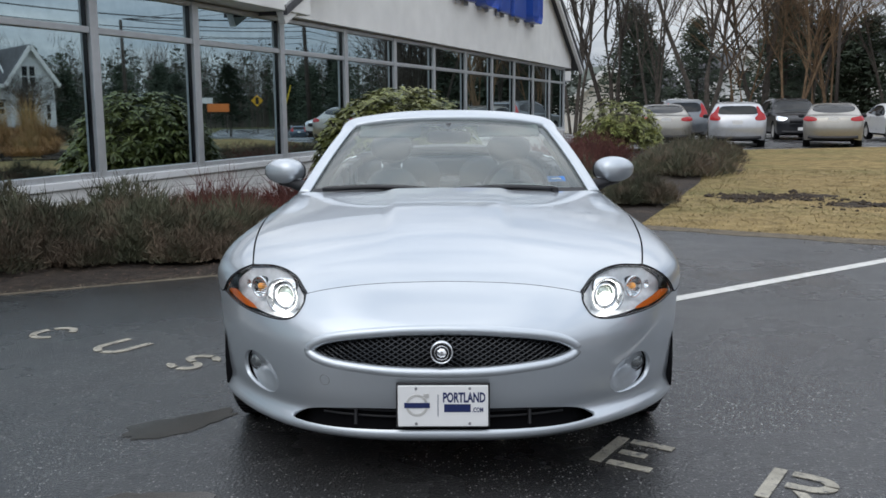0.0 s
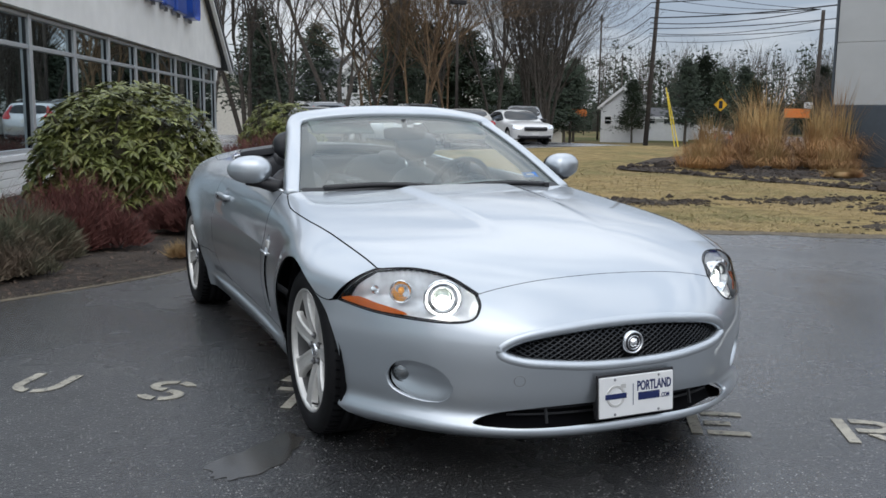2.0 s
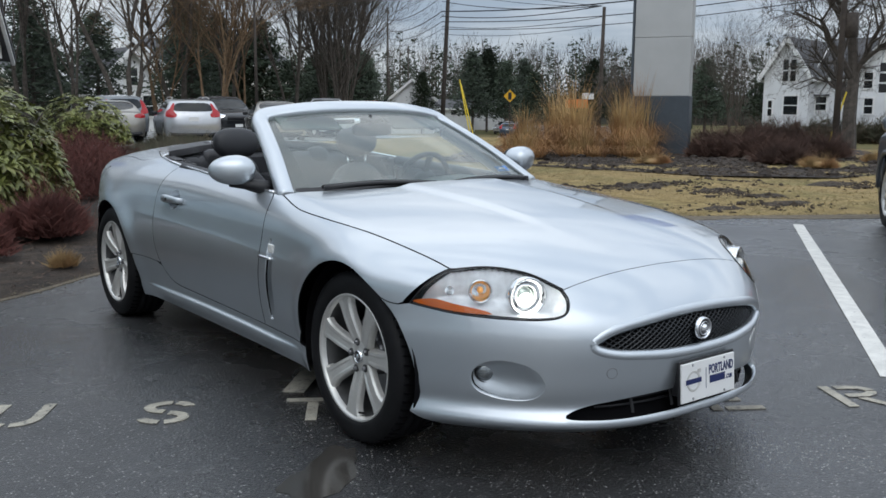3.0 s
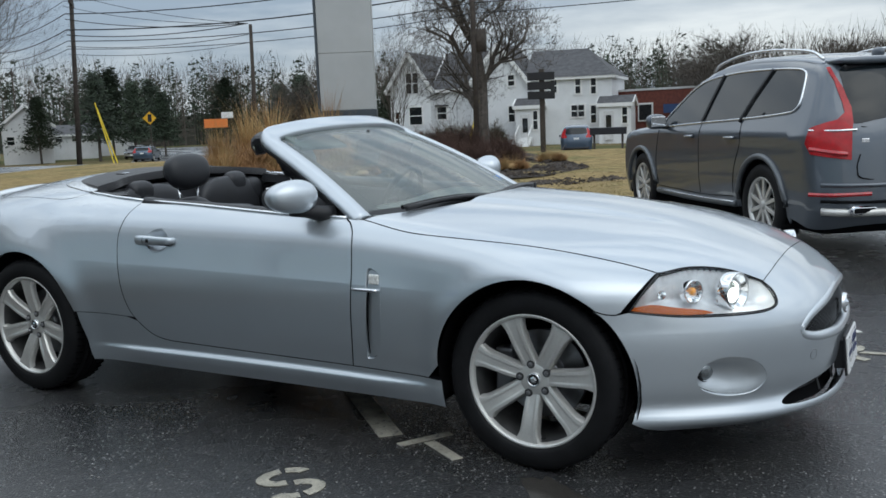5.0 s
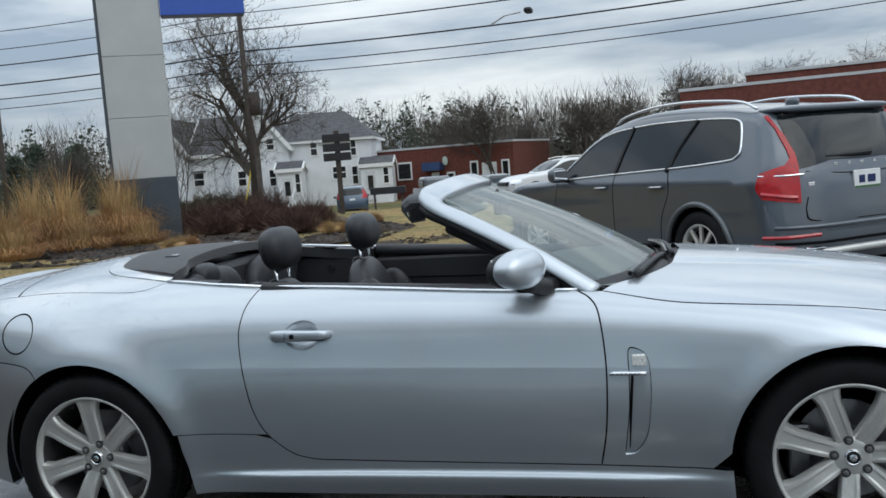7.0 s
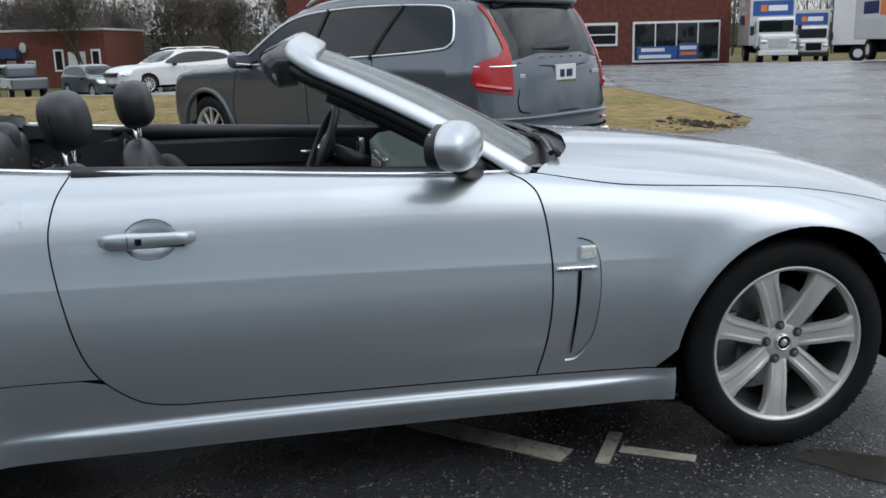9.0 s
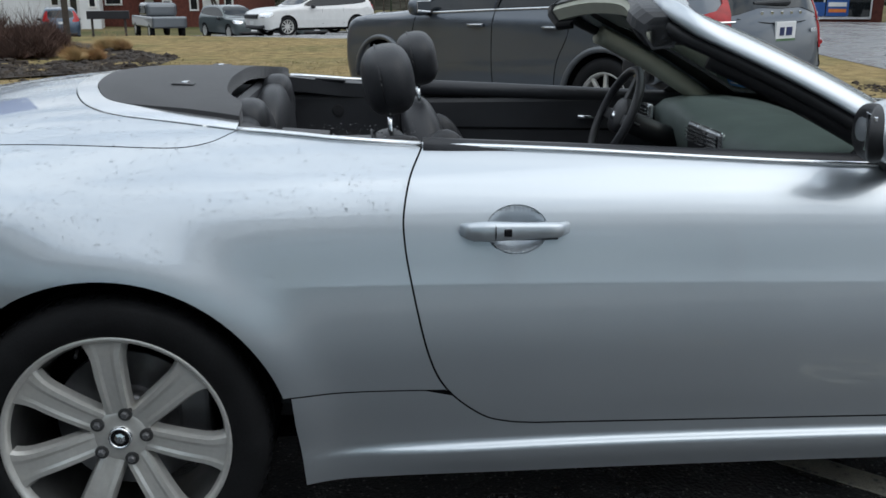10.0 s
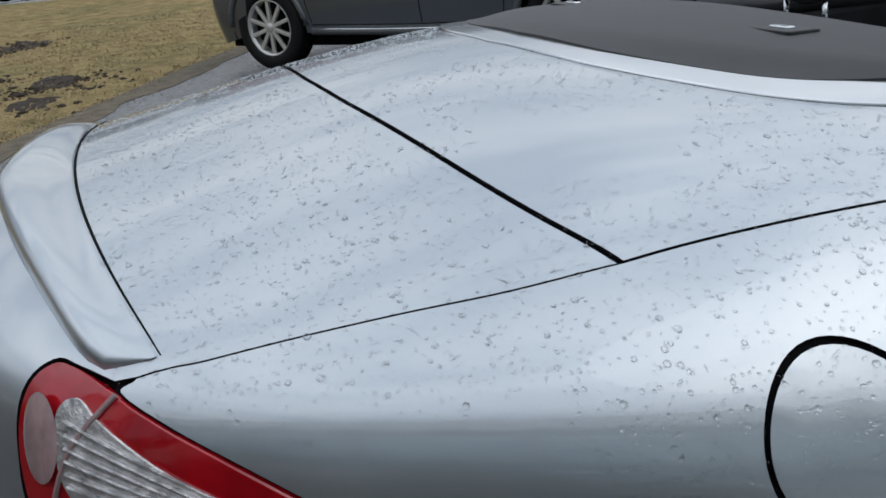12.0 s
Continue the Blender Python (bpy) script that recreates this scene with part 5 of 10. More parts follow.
# ---- tail ----
tail_loop = np.concatenate([tail_top[6:], tail_low[1:], tail_in[1:-1]])
white_band = spline([(0.552, 2.272, 0.868), (0.562, 2.254, 0.888), (0.592, 2.238, 0.872), (0.64, 2.192, 0.838), (0.685, 2.132, 0.808), (0.716, 2.090, 0.786), (0.69, 2.135, 0.780), (0.63, 2.216, 0.782), (0.572, 2.272, 0.800)], 5, closed=True)
for s in (-1, 1):
    flip = s < 0
    lamp = new("tail_lamp")
    lamp.parent = car
    tagged(lamp, "red wrap-round tail lamp with a ribbed clear band")
    part("red_lens", panel_mesh("red_lens", TAIL, tail_loop, gap=0.003, cell=0.018, depth=0.02, flip=flip, offset=lambda p: np.full(len(p), 0.002)), RED_LENS, lamp, "glossy red lens")
    part("clear_band", panel_mesh("clear_band", TAIL, white_band, gap=0.0, cell=0.012, depth=0.004, flip=flip, offset=lambda p: np.full(len(p), 0.0045)), material("ribbed_clear", (0.62, 0.60, 0.60), rough=0.12, metal=0.5, vary=0.35, scale=55, coat=1, bump=0.004, bump_scale=90) if s < 0 else bpy.data.materials["ribbed_clear"], lamp, "ribbed clear reversing lens")
    for k in range(9):
        t = np.linspace(0.04, 0.96, 12)
        a, b = np.array([0.548, 2.262, 0.893 - 0.0125 * k]), np.array([0.748, 2.035, 0.752 - 0.002 * k])
        q = TAIL.to2(a + (b - a) * t[:, None] + np.array([0, 0, 0.008]) * np.sin(np.pi * t)[:, None])
        q = q[inside(q, shrink(TAIL.to2(white_band), 0.003))]
        if len(q) > 2:
            p = TAIL.lift(q)
            p = p + body_normal(p) * 0.006
            part("lens_rib", tube([tuple(v * (s, 1, 1)) for v in p], 0.0016, 5), bpy.data.materials["ribbed_clear"], lamp)
    for k in range(7):
        a, b = np.array([0.575, 2.275, 0.775 - 0.011 * k]), np.array([0.79 - 0.004 * k, 1.98 + 0.012 * k, 0.757 - 0.008 * k])
        q = TAIL.to2(a + (b - a) * np.linspace(0, 1, 16)[:, None])
        q = q[inside(q, shrink(TAIL.to2(tail_loop), 0.012)) & ~inside(q, shrink(TAIL.to2(white_band), -0.004))]
        if len(q) > 2:
            p = TAIL.lift(q)
            p = p + body_normal(p) * 0.0024
            part("red_rib", tube([tuple(v * (s, 1, 1)) for v in p], 0.0015, 5), RED_LENS, lamp)
    c = np.array([0.543, 2.29, 0.85])
    c = TAIL.lift(TAIL.to2(c))
    q = Vector(body_normal(c) * (s, 1, 1)).to_track_quat("Z", "Y").to_matrix().to_4x4()
    part("round_lens", lathe([(0.0, 0.008), (0.020, 0.007), (0.028, 0.004)], 28, "z"), material("pale_red_lens", (0.40, 0.27, 0.27), rough=0.15, coat=1, vary=0.2, scale=60) if s < 0 else bpy.data.materials["pale_red_lens"], lamp, smooth=True, matrix=Matrix.Translation(c * (s, 1, 1)) @ q @ Matrix.Diagonal((0.8, 1.5, 1, 1)))
    div = [np.array(p) for p in ((0.588, 2.222, 0.894), (0.560, 2.262, 0.83), (0.548, 2.290, 0.76), (0.556, 2.294, 0.712))]
    p = TAIL.lift(TAIL.to2(spline(div, 5)))
    part("lens_seam", tube([tuple(v * (s, 1, 1)) for v in p + body_normal(p) * 0.004], 0.0028, 6), bpy.data.materials["pale_red_lens"], lamp)
# lip spoiler on the trunk lid
bm = bmesh.new()
rows = []
for u in np.linspace(-1, 1, 61):
    a = abs(u)
    x = 0.578 * u
    y0 = 2.246 - 0.060 * a**2
    width = (0.048 + 0.050 * (1 - a) ** 1.2) * (1 - a**24) ** 0.5 + 0.004
    h = 0.028 * (1 - a**8) ** 0.5 * (1 - 0.35 * a**2)
    row = []
    for t, lift in ((0.0, -0.002), (0.10, 0.05), (0.35, 0.42), (0.65, 0.85), (0.84, 1.0), (0.93, 0.93), (0.99, 0.55), (1.0, -0.2), (0.97, -0.9)):
        y = y0 + width * t
        z = on_top(np.array(x), np.array(min(y, 2.34)))[2]
        if y > 2.34:
            z -= (y - 2.34) * 0.35
        row.append(bm.verts.new((x, y, z + h * lift + 0.001)))
    rows.append(row)
for a, b in zip(rows, rows[1:]):
    ring_faces(bm, a, b, closed=False)
bmesh.ops.recalc_face_normals(bm, faces=bm.faces)
part("lip_spoiler", bm, SILVER, car, "silver lip spoiler on the trunk lid", smooth=True)
foot = [(0.578 * u, 2.244 - 0.060 * abs(u) ** 2) for u in np.linspace(-1, 1, 41)]
part("spoiler_seam", tube([tuple(on_top(np.array(x), np.array(y)) + np.array([0, -0.002, 0.0005])) for x, y in foot], [0.0008 + 0.0014 * (1 - abs(k / 20 - 1) ** 2) for k in range(41)], 6), GAP, car)
strip_y = [tuple(TAIL.lift(TAIL.to2(np.array([x, 2.4, 0.70]))) + np.array([0, 0.012, 0])) for x in np.linspace(-0.36, 0.36, 13)]
part("boot_bar", tube(strip_y, 0.014, 10), CHROME, car, "chrome boot bar", smooth=True)

# ---- cabin ----
# unseen slabs added to keep light off the ground below the car
part("undertray", cube(-0.60, 0.60, -2.05, 2.20, 0.175, 0.21, 0.01), GAP, car)
for s in (-1, 1):
    part("undertray", cube(s * 0.70 - 0.10, s * 0.70 + 0.10, -0.94, 0.96, 0.185, 0.22, 0.01), GAP, car)
part("cabin_floor", cube(-0.70, 0.70, -0.55, 1.15, 0.28, 0.34, 0.02), LEATHER, car)
part("cabin_bulkhead", cube(-0.72, 0.72, -0.80, -0.60, 0.30, 0.86, 0.02), GAP, car)
part("rear_bulkhead", cube(-0.66, 0.66, 1.16, 1.22, 0.30, 0.99, 0.03), LEATHER, car)
for s in (-1, 1):
    # inner door: top roll, padded card, armrest
    card = part("door_card", cube(s * 0.715 - 0.025, s * 0.715 + 0.025, -0.55, 0.70, 0.40, 0.90, 0.02), LEATHER, car, "black leather door card", smooth=False)
    part("door_top", tube([(s * 0.712, y, z - 0.006) for y, z in ((-0.50, 0.888), (-0.25, 0.898), (0.0, 0.910), (0.34, 0.928), (0.69, 0.945))], 0.030, 10), LEATHER, card, smooth=True)
    part("armrest", blob((0.09, 0.75, 0.10), (3, 4), (s * 0.675, 0.10, 0.66), n=14), LEATHER, card, smooth=True)
    part("inner_handle", tube([(s * 0.682, -0.06, 0.815), (s * 0.668, -0.02, 0.822), (s * 0.668, 0.02, 0.824)], 0.008, 8), CHROME, card, "chrome door release", smooth=True)
    part("card_seam", tube([(s * 0.689, -0.52, 0.76), (s * 0.688, 0.0, 0.775), (s * 0.688, 0.66, 0.79)], 0.004, 6), GAP, card)
    quarter = part("rear_side_trim", cube(s * 0.675 - 0.03, s * 0.675 + 0.03, 0.70, 1.16, 0.40, 0.925, 0.02), LEATHER, car, "black rear side trim")
    bm = bmesh.new()
    a = [bm.verts.new((s * x, y, z)) for x, y, z in ((0.706, 0.70, 0.952), (0.672, 1.10, 0.986), (0.606, 1.12, 0.990), (0.636, 0.90, 0.962), (0.660, 0.70, 0.946))]
    b = [bm.verts.new((v.co.x, v.co.y, v.co.z - 0.05)) for v in a]
    ring_faces(bm, a, b)
    bm.faces.new(a)
    bmesh.ops.recalc_face_normals(bm, faces=bm.faces)
    part("side_shelf", bm, LEATHER, quarter)
    part("shelf_hatch", cube(-0.030, 0.030, -0.055, 0.055, -0.003, 0.003, 0.002, pose(s * 0.652, 0.955, 0.9745, 4.5)), BLACK_TRIM, quarter)
    part("belt_guide", blob((0.03, 0.09, 0.030), (3, 3), (s * 0.645, 0.74, 0.948), n=10), BLACK_TRIM, quarter, smooth=True)
    part("speaker_knob", lathe([(0, -0.006), (0.020, -0.005), (0.022, 0.004)], 20, "x"), BLACK_TRIM, quarter, matrix=pose(s * 0.643, 0.93, 0.86) @ Matrix.Diagonal((s, 1, 1, 1)))


def front_seat(x, y):
    seat = new("front_seat")
    seat.parent = car
    tagged(seat, "black leather front seat with a rounded headrest")
    part("cushion", blob((0.50, 0.52, 0.18), (3.2, 4), (x, y - 0.30, 0.52), n=16), LEATHER, seat, smooth=True)
    lean = pose(x, y - 0.06, 0.52, -16)
    part("backrest", blob((0.48, 0.15, 0.60), (3.0, 3.4), (0, 0, 0.13), n=20, shape=lambda v: Vector((v.x * (1 - 0.30 * max(0, v.z) / 0.32), v.y + 0.10 * abs(v.x) ** 2, v.z))), LEATHER, seat, smooth=True, matrix=lean)
    for k in (-1, 1):
        part("bolster", blob((0.11, 0.20, 0.52), (2.4, 2.8), (k * 0.20, -0.05, 0.07), n=14), LEATHER, seat, smooth=True, matrix=lean)
    part("back_piping", tube([tuple(lean @ Vector((0.165 * math.cos(t) * 1.15, 0.03, 0.13 + 0.31 * math.sin(t)))) for t in np.linspace(0.1, math.pi - 0.1, 18)], 0.004, 6), BLACK_TRIM, seat, smooth=True)
    rest = part("headrest", blob((0.275, 0.135, 0.180), (2.7, 2.5), (0, 0, 0), n=18, shape=lambda v: Vector((v.x * (1 - 0.12 * max(0.0, -v.z) / 0.09), v.y - 0.5 * v.x * v.x, v.z))), LEATHER, seat, "padded headrest", smooth=True, matrix=pose(x, y + 0.045, 1.067, -10))
    part("headrest_seam", tube([(0.139 * math.sin(t) * (1 - 0.12 * max(0.0, -math.cos(t))), 0.018, 0.0915 * math.cos(t)) for t in np.linspace(0, 2 * math.pi, 40, endpoint=False)], 0.0028, 5, closed=True), BLACK_TRIM, rest)
    for k in (-1, 1):
        part("headrest_post", tube([(x + k * 0.062, y + 0.035, 0.86), (x + k * 0.062, y + 0.045, 1.01)], 0.0065, 8), CHROME, seat, "chrome post", smooth=True)
    part("belt_webbing", tube([(x + math.copysign(0.24, x), y + 0.14, 0.93), (x + math.copysign(0.23, x), y + 0.0, 0.80), (x + math.copysign(0.22, x), y - 0.15, 0.55)], 0.022, section=[(0.1, 1), (-0.1, 1), (-0.1, -1), (0.1, -1)]), CLOTH, seat)


front_seat(-0.375, 0.715)
front_seat(0.375, 0.605)
for s in (-1, 1):
    back = new("rear_seat")
    back.parent = car
    tagged(back, "small black leather rear seat")
    part("cushion", blob((0.46, 0.36, 0.18), (3, 3.5), (s * 0.32, 0.90, 0.60), n=14), LEATHER, back, smooth=True)
    part("backrest", blob((0.50, 0.12, 0.46), (3, 3.4), (s * 0.30, 1.125, 0.765), n=16), LEATHER, back, smooth=True)
    part("shoulder_pad", blob((0.15, 0.10, 0.13), (2.6, 3), (s * 0.36, 1.12, 0.955), n=14), LEATHER, back, smooth=True)
    part("side_bolster", blob((0.16, 0.08, 0.15), (2.4, 2.6), (s * 0.50, 1.115, 0.900), n=12), LEATHER, back, smooth=True)
part("rear_console", cube(-0.07, 0.07, 0.70, 1.15, 0.45, 0.86, 0.03), LEATHER, car)
for s in (-1, 1):
    fix = part("cover_pull", cube(-0.045, 0.045, -0.028, 0.028, -0.002, 0.003, 0.004), CLOTH, car, matrix=pose(s * 0.295, 1.29, 1.053, 3))
    part("pull_plate", cube(-0.018, 0.018, -0.008, 0.008, 0.002, 0.006, 0.002), SATIN_CHROME, fix, "small metal plate")
# dashboard: a swept hood with vents, wood and a centre screen
bm = bmesh.new()
rows = []
for x in np.linspace(-0.70, 0.70, 29):
    bulge = 0.025 * math.exp(-(((x - 0.375) / 0.20) ** 2))
    sec = [(-0.70, 0.865), (-0.60, 0.898), (-0.48, 0.905), (-0.36, 0.900 + bulge), (-0.27, 0.885 + bulge), (-0.235, 0.855 + bulge), (-0.240, 0.80), (-0.27, 0.70), (-0.32, 0.58), (-0.45, 0.52)]
    pull = 0.05 * (x / 0.7) ** 2
    rows.append([bm.verts.new((x, y - pull, z)) for y, z in sec])
for a, b in zip(rows, rows[1:]):
    ring_faces(bm, a, b, closed=False)
bmesh.ops.recalc_face_normals(bm, faces=bm.faces)
dash = part("dashboard", bm, DASH, car, "grey-green padded dashboard", smooth=True)
part("wood_strip", cube(-0.62, 0.10, -0.238, -0.232, 0.72, 0.77, 0.002), WOOD, dash, "dark burr wood strip")
part("centre_stack", cube(-0.13, 0.13, -0.255, -0.222, 0.60, 0.84, 0.01, pose(0, 0, 0)), BLACK_TRIM, dash)
for x in (-0.09, 0.0, 0.09, -0.55, 0.62):
    part("vent_surround", cube(x - 0.050, x + 0.050, -0.247, -0.224, 0.807, 0.880, 0.010), SATIN_CHROME, dash)
    vent = part("air_vent", cube(x - 0.042, x + 0.042, -0.245, -0.220, 0.815, 0.872, 0.008), GLOSS_BLACK, dash)
    for k in range(4):
        part("vent_slat", cube(x - 0.037, x + 0.037, -0.221, -0.214, 0.822 + k * 0.012, 0.826 + k * 0.012), SATIN_CHROME, vent)
part("screen", cube(-0.085, 0.085, -0.223, -0.217, 0.70, 0.80, 0.003), GLOSS_BLACK, dash)
part("tunnel", cube(-0.11, 0.11, -0.30, 0.70, 0.34, 0.62, 0.03), LEATHER, car)
part("gear_lever", blob((0.05, 0.05, 0.09), (2.4, 2.4), (0.0, 0.02, 0.67), n=10), BLACK_TRIM, car, smooth=True)
wheel_m = pose(0.375, -0.045, 0.865, -66)
steer = part("steering_wheel", lathe([(0.172 + 0.0155 * math.cos(t), 0.0155 * math.sin(t)) for t in np.linspace(0, 2 * math.pi, 13)], 48, "z"), LEATHER, car, "black leather steering wheel", smooth=True, matrix=wheel_m)
part("wheel_boss", blob((0.15, 0.13, 0.055), (2.6, 2.8), (0, -0.01, -0.02), n=14), BLACK_TRIM, steer, smooth=True)
for t in (0, 180, 270):
    part("wheel_spoke", cube(0.05, 0.168, -0.019, 0.019, -0.022, -0.006, 0.004, pose(0, 0, 0, 0, 0, t)), BLACK_TRIM, steer)
part("wheel_emblem", lathe([(0, 0.012), (0.014, 0.011), (0.016, 0.004)], 20, "z"), CHROME, steer, smooth=True)
part("steering_column", tube([(0.375, -0.07, 0.855), (0.375, -0.30, 0.76)], 0.04, 12), BLACK_TRIM, car, smooth=True)
for s in (-1, 1):
    part("column_stalk", tube([(0.375, -0.10, 0.84), (0.375 + s * 0.14, -0.09, 0.85)], 0.007, 8), BLACK_TRIM, car, smooth=True)
# ---- ground ----
def ground_height(x, y):
    """The lot is level; the street beyond the lawn lies a little lower, and the far side lower still."""
    x, y = np.asarray(x, float), np.asarray(y, float)
    return -0.85 * step(x * 0.97 + y * 0.22, 24, 46) * step(y + 0.12 * x, -4, 8) - 0.95 * step(np.hypot(x + 3.5, y), 38, 85)


def sheet(name, outline, mat_, z, cell, rough=0.0, label="", category="", kind="structure", wave=3.0, fall=0.0):
    """A ground cover on a plan outline, with gentle relief; its rim falls by fall."""
    q = np.array(outline, float)
    rim = resample(q, min(cell, 0.35))
    lo, hi = rim.min(0), rim.max(0)
    gx, gy = np.meshgrid(np.arange(lo[0], hi[0], cell), np.arange(lo[1], hi[1], cell))
    grid = np.stack([gx.ravel(), gy.ravel()], -1)
    grid = grid[inside(grid, rim)]
    near = np.array([np.min(np.sum((rim - g) ** 2, 1)) for g in grid])
    ok = near > (cell * 0.5) ** 2
    grid, near = grid[ok], np.sqrt(near[ok])
    pts = np.concatenate([rim, grid])
    n = len(rim)
    v, e, f, *_ = delaunay_2d_cdt([Vector(p) for p in pts], [(i, (i + 1) % n) for i in range(n)], [], 0, 1e-5)
    v = np.array([tuple(p) for p in v])
    tri = np.array(f)
    tri = tri[inside(v[tri].mean(1), rim)]
    far = np.array([np.min(np.sum((rim - p) ** 2, 1)) for p in v]) ** 0.5
    h = ground_height(v[:, 0], v[:, 1]) + z
    if rough:
        h = h + rough * np.array([noise.fractal(Vector((p[0] / wave, p[1] / wave, z * 7)), 1.0, 2.0, 4) for p in v]) * np.clip(far / (3 * cell), 0, 1)
    if fall:
        h = h - fall * (1 - np.clip(far / 0.25, 0, 1))
    me = bpy.data.meshes.new(name)
    me.from_pydata(np.column_stack([v, h]).tolist(), [], [tuple(t) if np.cross(v[t[1]] - v[t[0]], v[t[2]] - v[t[0]]) > 0 else tuple(t[::-1]) for t in tri])
    finish(me, True)
    ob = part(name, me, mat_)
    return tagged(ob, label, category, "", kind)


# one sheet to the horizon
bm = bmesh.new()
radii = [0, 6, 12, 18, 24, 30, 36, 42, 48, 56, 66, 80, 110, 160, 260, 500, 1200]
rings = []
for r in radii:
    ring = []
    for i in range(72 if r else 1):
        a = 2 * math.pi * i / 72
        x, y = r * math.cos(a) + 4, r * math.sin(a) + 4
        ring.append(bm.verts.new((x, y, float(ground_height(x, y)) - 0.05)))
    rings.append(ring)
for i in range(72):
    bm.faces.new((rings[0][0], rings[1][i], rings[1][(i + 1) % 72]))
for a, b in zip(rings[1:], rings[2:]):
    ring_faces(bm, a, b)
bmesh.ops.recalc_face_normals(bm, faces=bm.faces)
tagged(part("ground", bm, FIELD, smooth=True), "rough brown winter ground reaching the horizon", "ground", "", "structure")

LAWN_A, LAWN_B = np.array([2.1, 4.95]), np.array([9.8, 0.32])
lot = [(-60, -60), (60, -60), (60, -13.2), (30, -12.8), (19.5, -9.2), (12.0, -7.9), (9.6, -7.3), (8.6, -6.6), (8.0, -5.6), (8.9, -4.2), (11.4, -1.8), (11.2, -0.6), (9.8, 0.32), (7.8, 1.56), (5.0, 3.22), (2.1, 4.95), (1.0, 4.15), (-0.64, 2.83), (-1.3, 2.32), (-1.87, 2.02), (-2.45, 1.69), (-3.0, 1.42), (-3.6, 1.1), (-5.2, 0.3), (-9, -1.5), (-60, -20)]
sheet("asphalt_lot", lot, ASPHALT, 0.0, 1.6, label="dark wet asphalt car park with pale stone chips", category="car park")
lawn = [(2.1, 4.95), (5.0, 3.22), (7.8, 1.56), (9.8, 0.32), (11.2, -0.6), (11.4, -1.8), (8.9, -4.2), (8.0, -5.6), (8.6, -6.6), (9.6, -7.3), (12.0, -7.9), (19.5, -9.2), (24, -3.0), (24.2, 2.2), (26.2, 5.0), (30, 9.5), (33.5, 14), (36, 20), (34, 29), (30, 33), (24, 29.5), (20, 27.2), (15, 25.2), (8.3, 23.2), (6.5, 18), (4.4, 11), (3.2, 7.8)]
sheet("lawn", lawn, DRY_GRASS, 0.012, 0.5, rough=0.05, wave=2.2, fall=0.02, label="patchy brown winter lawn with bare muddy spots", category="lawn")
bed = [(1.0, 4.15), (2.1, 4.95), (3.2, 7.8), (4.4, 11), (6.5, 18), (8.3, 23.2), (5.5, 24.5), (2.8, 24.4), (-3.27, 6.71), (-6.4, -2.4), (-9, -1.5), (-5.2, 0.3), (-3.6, 1.1), (-3.0, 1.42), (-2.45, 1.69), (-1.87, 2.02), (-1.3, 2.32), (-0.64, 2.83)]
sheet("planting_bed", bed, MULCH, 0.015, 0.28, rough=0.06, wave=1.0, fall=0.02, label="dark bark mulch planting bed beside the showroom", category="mulch bed")
drive = [(3.6, 24.6), (8.3, 23.2), (15, 25.2), (20, 27.2), (24, 29.5), (30, 33), (60, 52), (110, 95), (100, 110), (56, 64), (30, 41), (24, 38), (23, 60), (-2, 60), (-1, 30)]
sheet("parking_lane", drive, STREET, -0.01, 2.5, label="grey asphalt lane and parking behind the lawn", category="lane")
street = [(24.2, 2.2), (24, -3.0), (19.5, -9.2), (30, -12.8), (60, -13.2), (90, -13), (90, 6), (52, 12), (46, 22), (40, 27), (36, 20), (33.5, 14), (30, 9.5), (26.2, 5.0)]
sheet("street", street, STREET, -0.02, 2.5, label="pale damp street in front of the far buildings", category="street")
# ---- other vehicles: the same way of cutting panels from a form ----
def vehicle_form(roof, width, front, rear, waist, lean, r=0.14, crown_=0.05, bow=0.55):
    """A car body: roof(y) height, half width, front(z) and rear(z) ends; above the waist the sides lean in."""

    def f(p):
        a, y, z = np.abs(p[..., 0]), p[..., 1], p[..., 2]
        w = width - lean * np.maximum(z - waist, 0) - 0.10 * np.maximum(0.55 - z, 0) - 0.02 * np.maximum(waist - z, 0) ** 2
        plan = bow * (a / width) ** 4 * 0.35
        g = smooth_max(z - roof(y) + crown_ * a**2, a - w, r)
        g = smooth_max(g, (front(z) + plan - y) * 0.8, r)
        return smooth_max(g, (y - rear(z) + plan) * 0.8, r)

    return f


